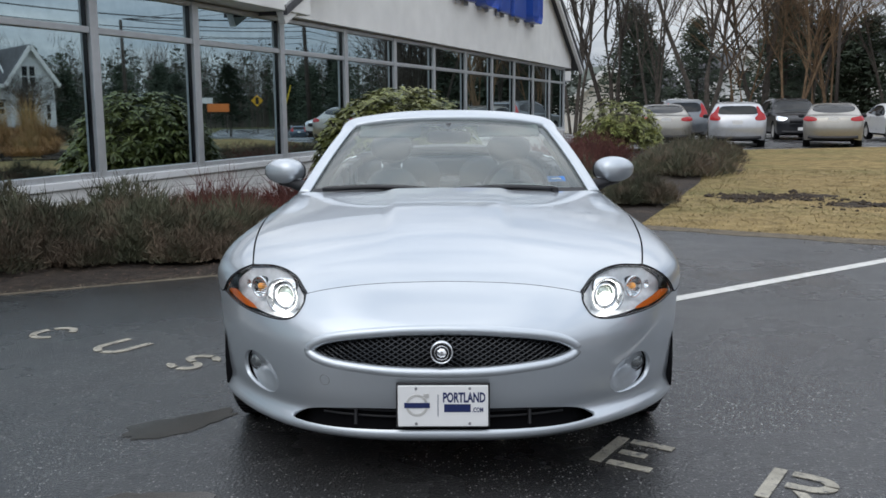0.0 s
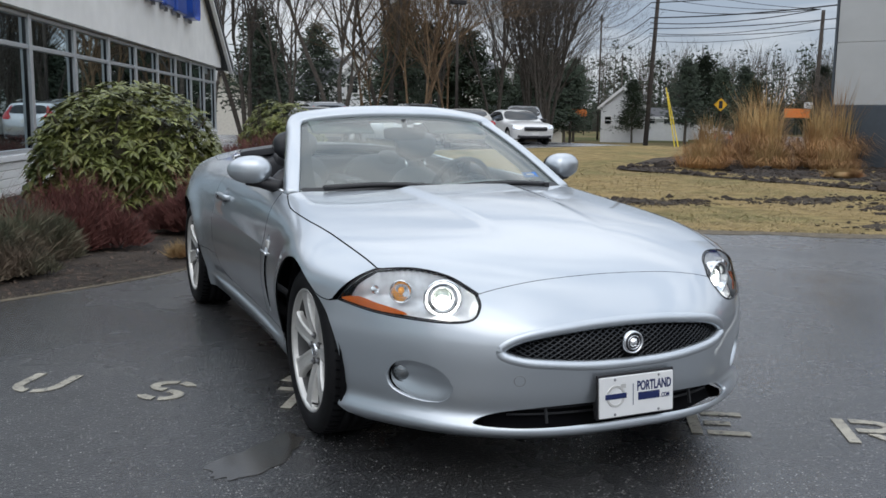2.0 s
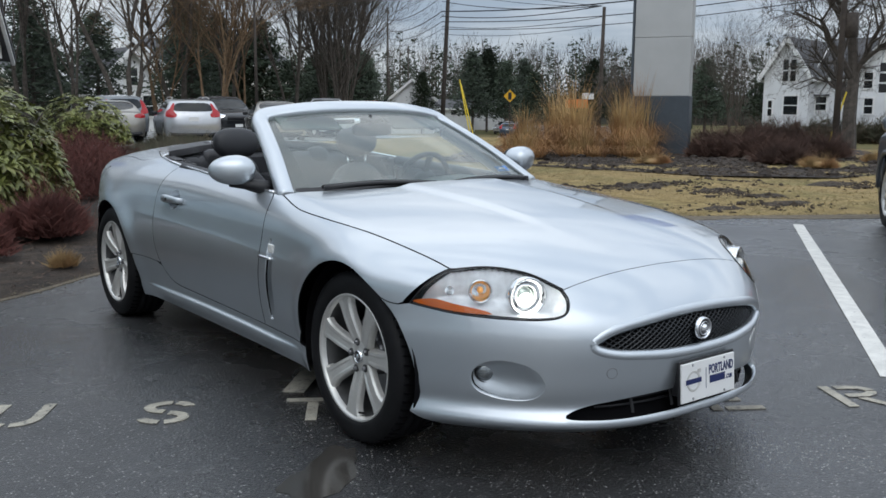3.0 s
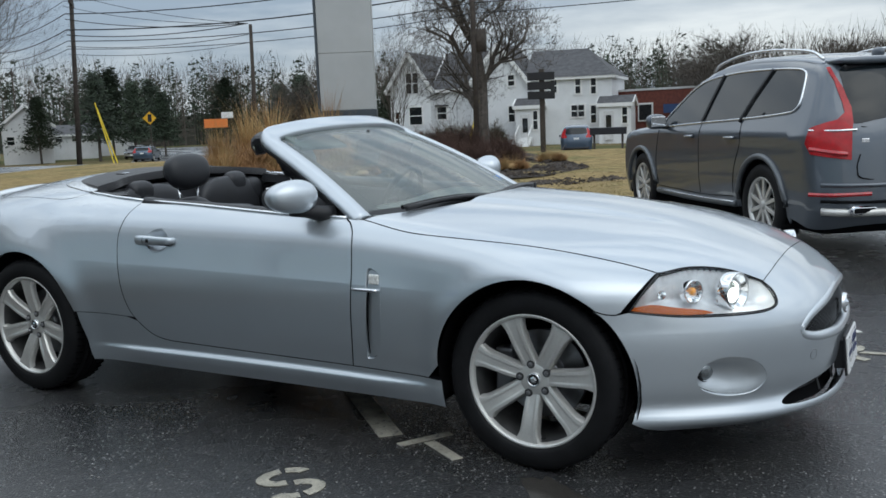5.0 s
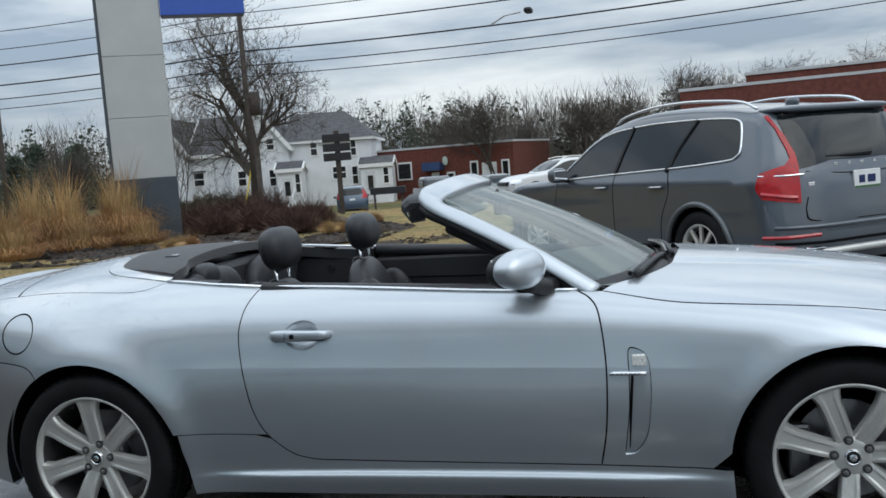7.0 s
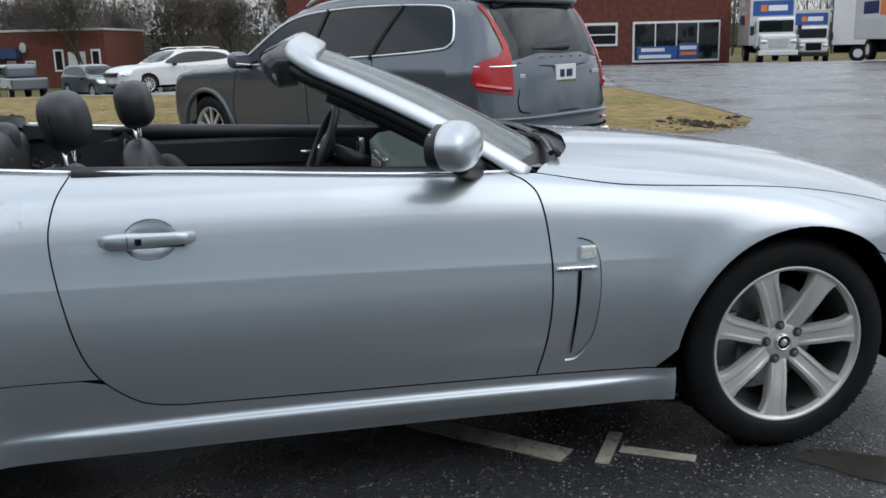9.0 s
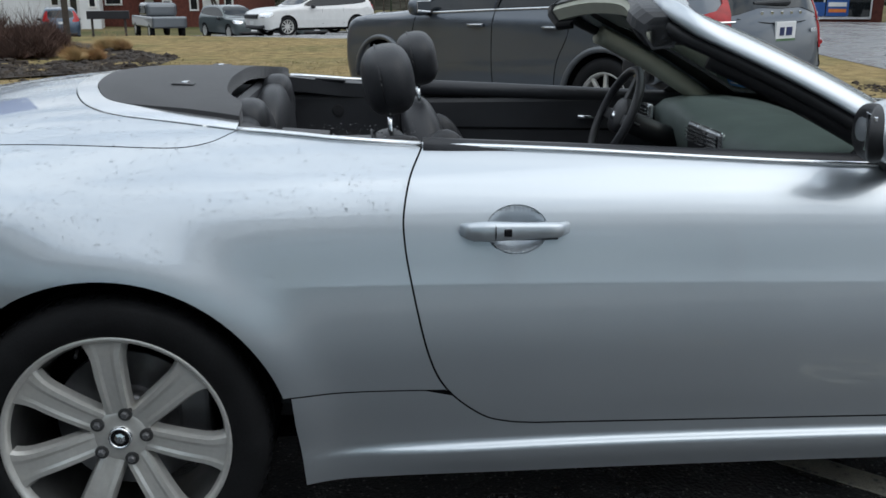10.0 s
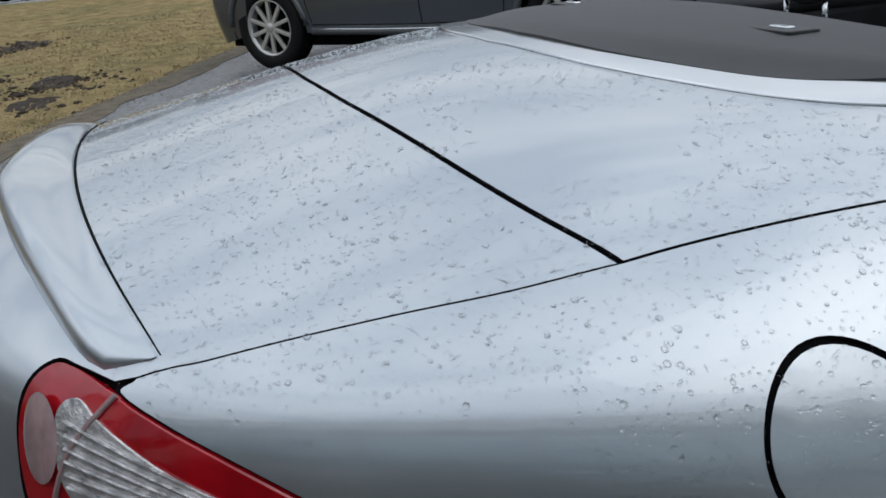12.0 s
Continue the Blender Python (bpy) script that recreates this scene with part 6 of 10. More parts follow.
def vehicle(name, label, spec, paint, m, group="", detail=False):
    """A parked car from its form: shell, windows, lamps, bumpers, wheels."""
    form, L0, L1, axles, tyre_r, sill, half, waist = spec["form"], spec["nose"], spec["tail"], spec["axles"], spec["tyre"], 0.26, spec["half"], spec["waist"]
    FORM[0] = form
    dom, nose_, tail_ = Rolled(0.75), Ball(L0 + 0.75, 0.72, -1), Ball(L1 - 0.75, 0.72, 1)
    thing = empty(name, label, "car", group)
    thing.matrix_basis = m
    y0, y1 = L0 + 0.62, L1 - 0.62
    th = np.radians(np.linspace(90, -30, 26))

    def section(y):
        p = dom.lift(np.stack([np.full(26, y), th * 0.75], -1))
        return p[p[:, 2] > sill]

    def sides(yz):
        q = np.array(yz)
        eye = np.stack([np.zeros(len(q)), q[:, 0], q[:, 1]], -1)
        return cast(eye, np.broadcast_to(np.array([1.0, 0, 0]), eye.shape), 0, 1.6)

    a = np.linspace(math.pi + 0.12, -0.12, 18)
    r = tyre_r + 0.055
    low = [(y0, sill)]
    for k, ax in enumerate(axles):
        lo_a = [(ax + r * math.cos(t), tyre_r + r * math.sin(t)) for t in a]
        lo_a = [q for q in lo_a if q[1] > sill and y0 + 0.01 < q[0] < y1 - 0.01]
        low += lo_a
    low += [(y1, sill)]
    loop = np.concatenate([section(y0), sides(low), section(y1)[::-1]])
    kw = dict(cell=spec.get("cell", 0.06), gap=0.0, depth=0.02)
    for flip in (False, True):
        part("body_side", panel_mesh("body_side", dom, loop, flip=flip, **kw), paint, thing)
    for dm, yy, nm in ((nose_, y0, "front_end"), (tail_, y1, "rear_end")):
        s_ = section(yy)
        edge = L0 if nm == "front_end" else L1
        base = np.array([(s_[-1][0] * k, edge + (yy - edge) * (k**6), sill) for k in np.linspace(1, 0, 8)])
        arch_cut = []
        part(nm, panel_mesh(nm, dm, mirrored(np.concatenate([s_, base[1:]])), **kw), paint, thing)

    def window(nm, dm, pts, mat_, lift=0.004, n=5, both=True, cell=0.05, label_="", smooth_=True, depth=0.006):
        q = spline(pts, n, closed=True) if smooth_ else np.array(pts, float)
        obs = []
        for flip in ((False, True) if both else (False,)):
            obs.append(part(nm, panel_mesh(nm, dm, q, flip=flip, gap=0.0, cell=cell, depth=depth, offset=lambda p: np.full(len(p), lift)), mat_, thing, label_))
        return obs

    spec["dress"](thing, dom, nose_, tail_, sides, window)
    bottom = part("underbody", cube(-half + 0.16, half - 0.16, L0 + 0.3, L1 - 0.3, 0.2, 0.5), GAP, thing)
    first = None
    for ax in axles:
        for s in (-1, 1):
            mm = pose(s * (half - 0.11), ax, tyre_r) @ Matrix.Diagonal((s, 1, 1, 1))
            if first is None:
                first = new("wheel")
                first.parent, first.matrix_basis = thing, mm
                k = tyre_r / 0.335
                rr = tyre_r * spec.get("rim", 0.70)
                part("tyre", lathe([(rr, -0.12), (tyre_r * 0.93, -0.13), (tyre_r, -0.10), (tyre_r, 0.07), (tyre_r * 0.95, 0.095), (rr * 1.05, 0.10), (rr, 0.085)], 40), RUBBER, first, smooth=True)
                part("rim", lathe([(rr * 0.97, -0.10), (rr * 0.92, 0.05), (rr, 0.088), (rr * 0.96, 0.092), (rr * 0.90, 0.06)], 40), ALLOY, first, smooth=True)
                part("rim_back", lathe([(0, -0.02), (rr * 0.93, -0.02)], 24), GAP, first)
                part("hub", lathe([(0, 0.085), (0.035, 0.083), (0.06, 0.06), (0.065, 0.0)], 20), ALLOY, first, smooth=True)
                ns = spec.get("spokes", 10)
                bar = part("spoke", cube(0.045, 0.075, -0.018, 0.018, 0.04, rr * 0.96, 0.005), ALLOY, first)
                for j in range(1, ns):
                    share("spoke", bar, first, pose(0, 0, 0, 360 * j / ns))
                wheel_ = first
            else:
                wheel_ = new("wheel")
                wheel_.parent, wheel_.matrix_basis = thing, mm
                for c in first.children:
                    share(c.name.split(".")[0], c, wheel_, c.matrix_basis.copy())
            lin = bmesh.new()
            rr2 = tyre_r + 0.06
            aa = [lin.verts.new((s * (half - 0.025), ax + rr2 * math.cos(t), tyre_r + rr2 * math.sin(t))) for t in np.linspace(-0.3, math.pi + 0.3, 20)]
            bb = [lin.verts.new((s * (half - 0.42), v.co.y, v.co.z)) for v in aa]
            ring_faces(lin, aa, bb, closed=False)
            lin.faces.new(bb)
            part("wheel_liner", lin, GAP, thing)
    FORM[0] = body
    return thing


GREY_CLAD = material("grey_cladding", (0.16, 0.17, 0.18), rough=0.4, metal=0.6, vary=0.05)
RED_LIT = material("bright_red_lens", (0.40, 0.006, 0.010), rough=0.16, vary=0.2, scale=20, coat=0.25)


def big_suv_dress(thing, dom, nose_, tail_, sides, window):
    # side glass with a bright frame
    glass_z = [(-0.88, 1.085), (-0.62, 1.30), (-0.34, 1.475), (-0.02, 1.565), (0.55, 1.605), (1.15, 1.605), (1.66, 1.585), (1.86, 1.555), (1.925, 1.49), (1.985, 1.30), (1.95, 1.235), (1.83, 1.205), (1.2, 1.165), (0.2, 1.125), (-0.6, 1.09)]
    frame_line = sides(spline([(y, z) for y, z in glass_z], 5, closed=True))
    window("side_glass", dom, sides(glass_z), TINT, 0.003, 4, cell=0.06, label_="tinted side windows")
    for s in (-1, 1):
        part("window_trim", tube([tuple((p + np.array([0.006, 0, 0])) * (s, 1, 1)) for p in frame_line], 0.011, 6, closed=True), SATIN_CHROME, thing, "bright window frame", smooth=True)
        for ya, yb in ((0.18, 0.30), (1.02, 1.30)):
            pl = sides([(ya, 1.13), (ya * 0.6 + yb * 0.4, 1.35), (yb, 1.60)])
            part("window_pillar", tube([tuple((p + np.array([0.005, 0, 0])) * (s, 1, 1)) for p in pl], 0.022, 6), GLOSS_BLACK, thing)
        for yz in (((-0.98, 0.42), (-1.02, 0.70), (-0.93, 1.04)), ((0.18, 0.40), (0.17, 0.75), (0.18, 1.11)), ((1.05, 1.14), (1.10, 0.95), (0.98, 0.70), (0.94, 0.45)), ((-0.98, 0.40), (0.2, 0.39), (0.94, 0.42))):
            pl = sides(spline(yz, 5))
            part("door_line", tube([tuple((p - np.array([0.001, 0, 0])) * (s, 1, 1)) for p in pl], 0.005, 5), GAP, thing)
        for y in (-0.02, 0.93):
            hp = sides([(y + 0.10, 0.985), (y - 0.10, 0.98)])
            hd = part("door_handle", tube([tuple((p + np.array([0.025, 0, 0])) * (s, 1, 1)) for p in np.linspace(hp[0], hp[1], 5)], 0.017, 8), GREY_PAINT, thing, smooth=True)
            part("handle_strip", tube([tuple((p + np.array([0.036, 0, 0.004])) * (s, 1, 1)) for p in np.linspace(hp[0], hp[1], 5)], 0.007, 6), SATIN_CHROME, hd, smooth=True)
        for ax in (-1.492, 1.492):
            lip = sides([(ax + 0.445 * math.cos(t), 0.38 + 0.445 * math.sin(t)) for t in np.linspace(0.05, math.pi - 0.05, 22)])
            part("arch_trim", tube([tuple((p + np.array([0.004, 0, 0])) * (s, 1, 1)) for p in lip], 0.028, 8), GREY_CLAD, thing, "grey wheel-arch trim", smooth=True)
        sl = sides([(-0.98, 0.345), (0, 0.335), (0.98, 0.35)])
        part("sill_trim", tube([tuple((p + np.array([0.004, 0, 0])) * (s, 1, 1)) for p in spline(sl, 4)], 0.035, 8), GREY_CLAD, thing, smooth=True)
        part("sill_strip", tube([tuple((p + np.array([0.032, 0, 0.02])) * (s, 1, 1)) for p in spline(sl, 4)], 0.007, 6), SATIN_CHROME, thing, smooth=True)
        rail = [(s * 0.655, y, z) for y, z in ((-0.10, 1.655), (0.05, 1.715), (0.5, 1.775), (1.0, 1.785), (1.5, 1.755), (1.82, 1.715), (1.99, 1.645))]
        part("roof_rail", tube([tuple(p) for p in spline(rail, 4)], 0.014, 8), SATIN_CHROME, thing, "bright roof rail", smooth=True)
        part("mirror_arm", tube([(s * 0.90, -0.70, 1.07), (s * 1.02, -0.72, 1.09)], 0.03, 8), BLACK_TRIM, thing)
        mir = part("door_mirror", blob((0.22, 0.16, 0.17), (2.8, 2.8), (s * 1.07, -0.74, 1.14), n=12), GREY_PAINT, thing, "grey door mirror", smooth=True)
        part("mirror_glass", cube(s * 1.07 - 0.085, s * 1.07 + 0.085, -0.670, -0.660, 1.085, 1.195, 0.003), CHROME, mir)
    # rear: lamps, glass, spoiler, bumper
    lamp_r = [(0.678, 2.12, 1.52), (0.682, 2.235, 1.42), (0.690, 2.345, 1.27), (0.700, 2.395, 1.19), (0.755, 2.385, 1.13), (0.915, 2.265, 1.070), (0.945, 2.25, 0.95), (0.915, 2.30, 0.862), (0.82, 2.42, 0.838), (0.700, 2.50, 0.820), (0.694, 2.49, 0.95), (0.690, 2.475, 1.075), (0.672, 2.46, 1.115), (0.662, 2.41, 1.24), (0.660, 2.30, 1.38), (0.666, 2.15, 1.530)]
    window("tail_lamp", tail_, np.array(lamp_r), RED_LIT, 0.012, 3, cell=0.03, label_="tall red L-shaped tail lamp", depth=0.03, smooth_=False)
    for s in (-1, 1):
        q = tail_.lift(tail_.to2(np.array([(0.90, 2.28, 0.90), (0.80, 2.42, 0.875), (0.72, 2.48, 0.865)])))
        part("lamp_foot", tube([tuple((p + body_normal(p) * 0.010) * (s, 1, 1)) for p in spline(q, 4)], 0.022, 6), RED_LENS, thing)
    for s in (-1, 1):
        q = tail_.lift(tail_.to2(np.array([(0.93, 2.27, 1.055), (0.80, 2.42, 1.055), (0.66, 2.49, 1.06)])))
        part("lamp_bar", tube([tuple((p + body_normal(p) * 0.016) * (s, 1, 1)) for p in spline(q, 4)], 0.008, 6), REFLECTOR, thing)
    rear_glass = np.array([(0, 2.2, 1.54), (0.35, 2.19, 1.535), (0.60, 2.19, 1.51), (0.635, 2.27, 1.40), (0.665, 2.40, 1.18), (0.64, 2.45, 1.10), (0.42, 2.48, 1.135), (0.32, 2.50, 1.165), (0, 2.52, 1.165)])
    window("rear_glass", tail_, mirrored(spline(rear_glass, 4)), TINT, 0.006, 1, both=False, cell=0.05, label_="dark rear window", smooth_=False)
    part("roof_spoiler", blob((1.34, 0.34, 0.075), (3.5, 6), (0, 2.12, 1.615), n=16, m=None), GREY_PAINT, thing, smooth=True)
    part("spoiler_underside", cube(-0.62, 0.62, 2.10, 2.24, 1.535, 1.59, 0.02), GLOSS_BLACK, thing)
    for x0, x1, zz in ((-0.62, 0.62, 0.595),):
        q = tail_.lift(tail_.to2(np.array([(-0.60, 2.5, 0.86), (-0.64, 2.5, 0.74), (-0.58, 2.55, 0.665), (0, 2.6, 0.655), (0.58, 2.55, 0.665), (0.64, 2.5, 0.74), (0.62, 2.5, 0.86)])))
        part("tailgate_line", tube([tuple(p) for p in spline(q, 5)], 0.006, 5), GAP, thing)
    q = tail_.lift(tail_.to2(np.array([(-0.63, 2.5, 1.09), (-0.3, 2.55, 1.055), (0, 2.56, 1.05), (0.3, 2.55, 1.055), (0.63, 2.5, 1.09)])))
    part("tailgate_line", tube([tuple(p) for p in spline(q, 5)], 0.005, 5), GAP, thing)
    for k in range(5):
        p = tail_.lift(tail_.to2(np.array([-0.30 + 0.15 * k, 2.5, 1.115])))
        part("emblem_bar", cube(-0.020, 0.020, -0.004, 0.006, -0.013, 0.013, 0.003, Matrix.Translation(p)), CHROME, thing)
    for x, w in ((-0.50, 0.09), (0.58, 0.03)):
        p = tail_.lift(tail_.to2(np.array([x, 2.5, 0.965])))
        part("emblem_bar", cube(-w, w, -0.004, 0.006, -0.016, 0.016, 0.003, Matrix.Translation(p) @ pose(0, 0, 0, 0, 0, -12 if x > 0 else 14)), CHROME, thing)
    p = tail_.lift(tail_.to2(np.array([0.0, 2.5, 0.956])))
    pl = part("number_plate", cube(-0.155, 0.155, -0.008, 0.012, -0.078, 0.078, 0.004, Matrix.Translation(p)), PLATE_WHITE, thing, "white number plate with plain dark bars")
    for x0, x1 in ((-0.09, 0.0), (0.035, 0.10)):
        part("plate_bar", cube(x0, x1, 0.012, 0.016, -0.03, 0.035, m=Matrix.Translation(p)), NAVY, pl)
    part("plate_band", cube(-0.15, 0.15, 0.012, 0.015, -0.073, -0.055, m=Matrix.Translation(p)), material("green_print", (0.08, 0.16, 0.07), rough=0.5), pl)
    part("wiper", tube([(-0.12, 2.485, 1.205), (0.1, 2.49, 1.20), (0.38, 2.475, 1.195)], [0.034, 0.022, 0.012], 8), BLACK_TRIM, thing, "black rear wiper")
    for s in (-1, 1):
        q = tail_.lift(tail_.to2(np.array([(0.93, 2.3, 0.545), (0.80, 2.45, 0.545), (0.55, 2.55, 0.555)])))
        part("bumper_reflector", tube([tuple((v + body_normal(v) * 0.004) * (s, 1, 1)) for v in spline(q, 4)], 0.018, 6), RED_LENS, thing)
    for z, rr, mt in ((0.625, 0.018, SATIN_CHROME), (0.415, 0.034, ALLOY), (0.50, 0.012, GAP)):
        q = tail_.lift(tail_.to2(np.array([(x, 2.56 - 0.3 * abs(x) ** 3, z) for x in np.linspace(-0.86, 0.86, 17)])))
        part("bumper_strip", tube([tuple(v + np.array([0, 0.006, 0])) for v in q], rr, 8), mt if z != 0.625 else GREY_PAINT, thing, smooth=True)
    for s in (-1, 1):
        part("exhaust_tip", cube(s * 0.62 - 0.12, s * 0.62 + 0.12, 2.34, 2.58, 0.375, 0.455, 0.03, segments=3), CHROME, thing, "chrome exhaust tip")
        part("exhaust_hole", cube(s * 0.62 - 0.10, s * 0.62 + 0.10, 2.50, 2.585, 0.39, 0.44, 0.018), GAP, thing)
    part("roof_fin", blob((0.06, 0.16, 0.09), (2.5, 2.5), (0, 1.75, 1.70), n=8), GREY_PAINT, thing, smooth=True)


big_suv = dict(form=vehicle_form(Curve((-2.5, 0.90), (-2.2, 1.02), (-1.7, 1.10), (-1.2, 1.14), (-0.98, 1.19), (-0.70, 1.37), (-0.35, 1.575), (0.0, 1.685), (0.5, 1.745), (1.1, 1.74), (1.7, 1.69), (2.2, 1.62), (2.7, 1.56)), 0.965, Curve((0.2, -2.28), (0.4, -2.36), (0.8, -2.38), (1.0, -2.30), (1.2, -2.1)), Curve((0.2, 2.46), (0.38, 2.58), (0.62, 2.60), (0.85, 2.575), (1.0, 2.55), (1.15, 2.50), (1.35, 2.395), (1.55, 2.27), (1.75, 2.12)), 1.02, 0.42, r=0.12, crown_=0.06, bow=0.75), nose=-2.38, tail=2.59, axles=(-1.492, 1.492), tyre=0.38, half=0.965, waist=1.02, rim=0.68, spokes=10, cell=0.05, dress=big_suv_dress)
suv_m = pose(6.60, -0.965, 0.0, 0, 0, 127.5)
vehicle("grey_suv", "dark grey seven-seat suv with red tail lamps and bright trim", big_suv, GREY_PAINT, suv_m, detail=True)


def plain_dress(side, back=None, front=None, tail_lamp=None, head_lamp=None, plate_z=0.85, rails=False, grille_z=None):
    def dress(thing, dom, nose_, tail_, sides, window):
        window("side_glass", dom, sides(side), TINT, 0.004, 3, cell=0.09)
        if back:
            window("rear_glass", tail_ if back[0][1] > 1.2 else dom, mirrored(spline(back, 3)), TINT, 0.006, 1, both=False, cell=0.09, smooth_=False)
        if front:
            window("windscreen", dom, mirrored(spline(front, 3)), TINT, 0.006, 1, both=False, cell=0.09, smooth_=False)
        if tail_lamp:
            window("tail_lamp", tail_, np.array(tail_lamp), RED_LIT, 0.010, 3, cell=0.05)
        if head_lamp:
            window("headlamp", nose_, np.array(head_lamp), REFLECTOR, 0.010, 3, cell=0.05)
        for dm, y in ((tail_, 2.2), (nose_, -2.2)):
            p = dm.lift(dm.to2(np.array([0.0, y, plate_z if y > 0 else 0.5])))
            k = 1 if y > 0 else -1
            part("number_plate", cube(-0.16, 0.16, -0.008, 0.012 * k, -0.07, 0.07, 0.0, Matrix.Translation(p)), PLATE_WHITE, thing)
        for dm, y in ((tail_, 2.2), (nose_, -2.2)):
            q = dm.lift(dm.to2(np.array([(x, y * (1 - 0.06 * abs(x) ** 3), 0.36) for x in np.linspace(-0.7, 0.7, 11)])))
            part("bumper_skirt", tube([tuple(v) for v in q], 0.06, 6), BLACK_TRIM, thing)
        if grille_z:
            q = nose_.lift(nose_.to2(np.array([(x, -2.2, grille_z) for x in np.linspace(-0.42, 0.42, 7)])))
            part("grille", tube([tuple(v) for v in q], 0.085, 8), GLOSS_BLACK, thing)
        for s in (-1, 1):
            part("door_mirror", blob((0.20, 0.13, 0.14), (2.6, 2.6), (s * 1.0, side[0][0] + 0.30, 1.0), n=8), BLACK_TRIM, thing, smooth=True)
            if rails:
                part("roof_rail", tube([(s * 0.60, y, z) for y, z in ((-0.1, 1.50), (0.2, 1.55), (1.2, 1.55), (1.6, 1.50))], 0.018, 6), ALLOY, thing)
            for y in (0.0, 0.85):
                pl = sides([(y, 0.40), (y - 0.02, 0.92)])
                part("door_line", tube([tuple(p * (s, 1, 1)) for p in pl], 0.006, 4), GAP, thing)
    return dress


sedan = dict(form=vehicle_form(Curve((-2.4, 0.68), (-2.0, 0.84), (-1.3, 0.94), (-0.95, 0.98), (-0.5, 1.21), (-0.1, 1.385), (0.4, 1.44), (0.9, 1.41), (1.4, 1.24), (1.75, 1.075), (2.1, 1.04), (2.5, 0.98)), 0.91, Curve((0.2, -2.24), (0.5, -2.32), (0.8, -2.28), (1.0, -2.1)), Curve((0.2, 2.22), (0.5, 2.33), (0.8, 2.31), (1.0, 2.24), (1.2, 2.1)), 0.92, 0.52, bow=0.7), nose=-2.32, tail=2.31, axles=(-1.388, 1.388), tyre=0.33, half=0.91, waist=0.92,
    dress=plain_dress([(-0.72, 0.98), (-0.25, 1.24), (0.25, 1.34), (0.9, 1.31), (1.35, 1.14), (1.25, 1.03), (0.2, 0.98)], [(0, 1.05, 1.37), (0.5, 1.06, 1.34), (0.60, 1.45, 1.17), (0.3, 1.62, 1.12), (0, 1.66, 1.115)], [(0, -0.2, 1.36), (0.5, -0.15, 1.30), (0.66, -0.72, 1.02), (0.3, -0.92, 0.99), (0, -0.95, 0.99)], [(0.50, 2.24, 0.86), (0.52, 2.22, 0.95), (0.75, 2.12, 1.00), (0.84, 1.95, 0.98), (0.86, 1.95, 0.88), (0.72, 2.16, 0.84)], [(0.5, -2.2, 0.72), (0.7, -2.1, 0.78), (0.84, -1.9, 0.78), (0.82, -1.95, 0.66), (0.6, -2.15, 0.63)], plate_z=0.88, grille_z=0.66))
wagon = dict(form=vehicle_form(Curve((-2.4, 0.72), (-2.0, 0.90), (-1.3, 1.0), (-0.95, 1.04), (-0.5, 1.28), (-0.1, 1.44), (0.4, 1.50), (1.2, 1.49), (1.8, 1.44), (2.1, 1.40), (2.5, 1.35)), 0.925, Curve((0.2, -2.24), (0.5, -2.32), (0.8, -2.28), (1.0, -2.1)), Curve((0.2, 2.24), (0.5, 2.34), (0.8, 2.33), (1.0, 2.26), (1.2, 2.12), (1.45, 1.92)), 0.95, 0.45, bow=0.7), nose=-2.32, tail=2.33, axles=(-1.388, 1.388), tyre=0.335, half=0.925, waist=0.95,
    dress=plain_dress([(-0.72, 1.03), (-0.25, 1.28), (0.25, 1.39), (1.2, 1.38), (1.72, 1.28), (1.70, 1.12), (0.2, 1.02)], [(0, 2.0, 1.37), (0.5, 1.99, 1.34), (0.62, 2.1, 1.16), (0.5, 2.15, 1.06), (0, 2.17, 1.05)], [(0, -0.2, 1.41), (0.5, -0.15, 1.36), (0.68, -0.72, 1.07), (0.3, -0.92, 1.05), (0, -0.95, 1.05)], [(0.66, 1.98, 1.36), (0.61, 2.02, 1.34), (0.62, 2.16, 1.08), (0.55, 2.26, 0.98), (0.60, 2.27, 0.88), (0.85, 2.1, 0.90), (0.84, 2.02, 1.06), (0.74, 2.05, 1.16)], [(0.5, -2.2, 0.74), (0.7, -2.1, 0.80), (0.85, -1.9, 0.80), (0.82, -1.95, 0.68), (0.6, -2.15, 0.65)], plate_z=0.80, rails=True, grille_z=0.68))
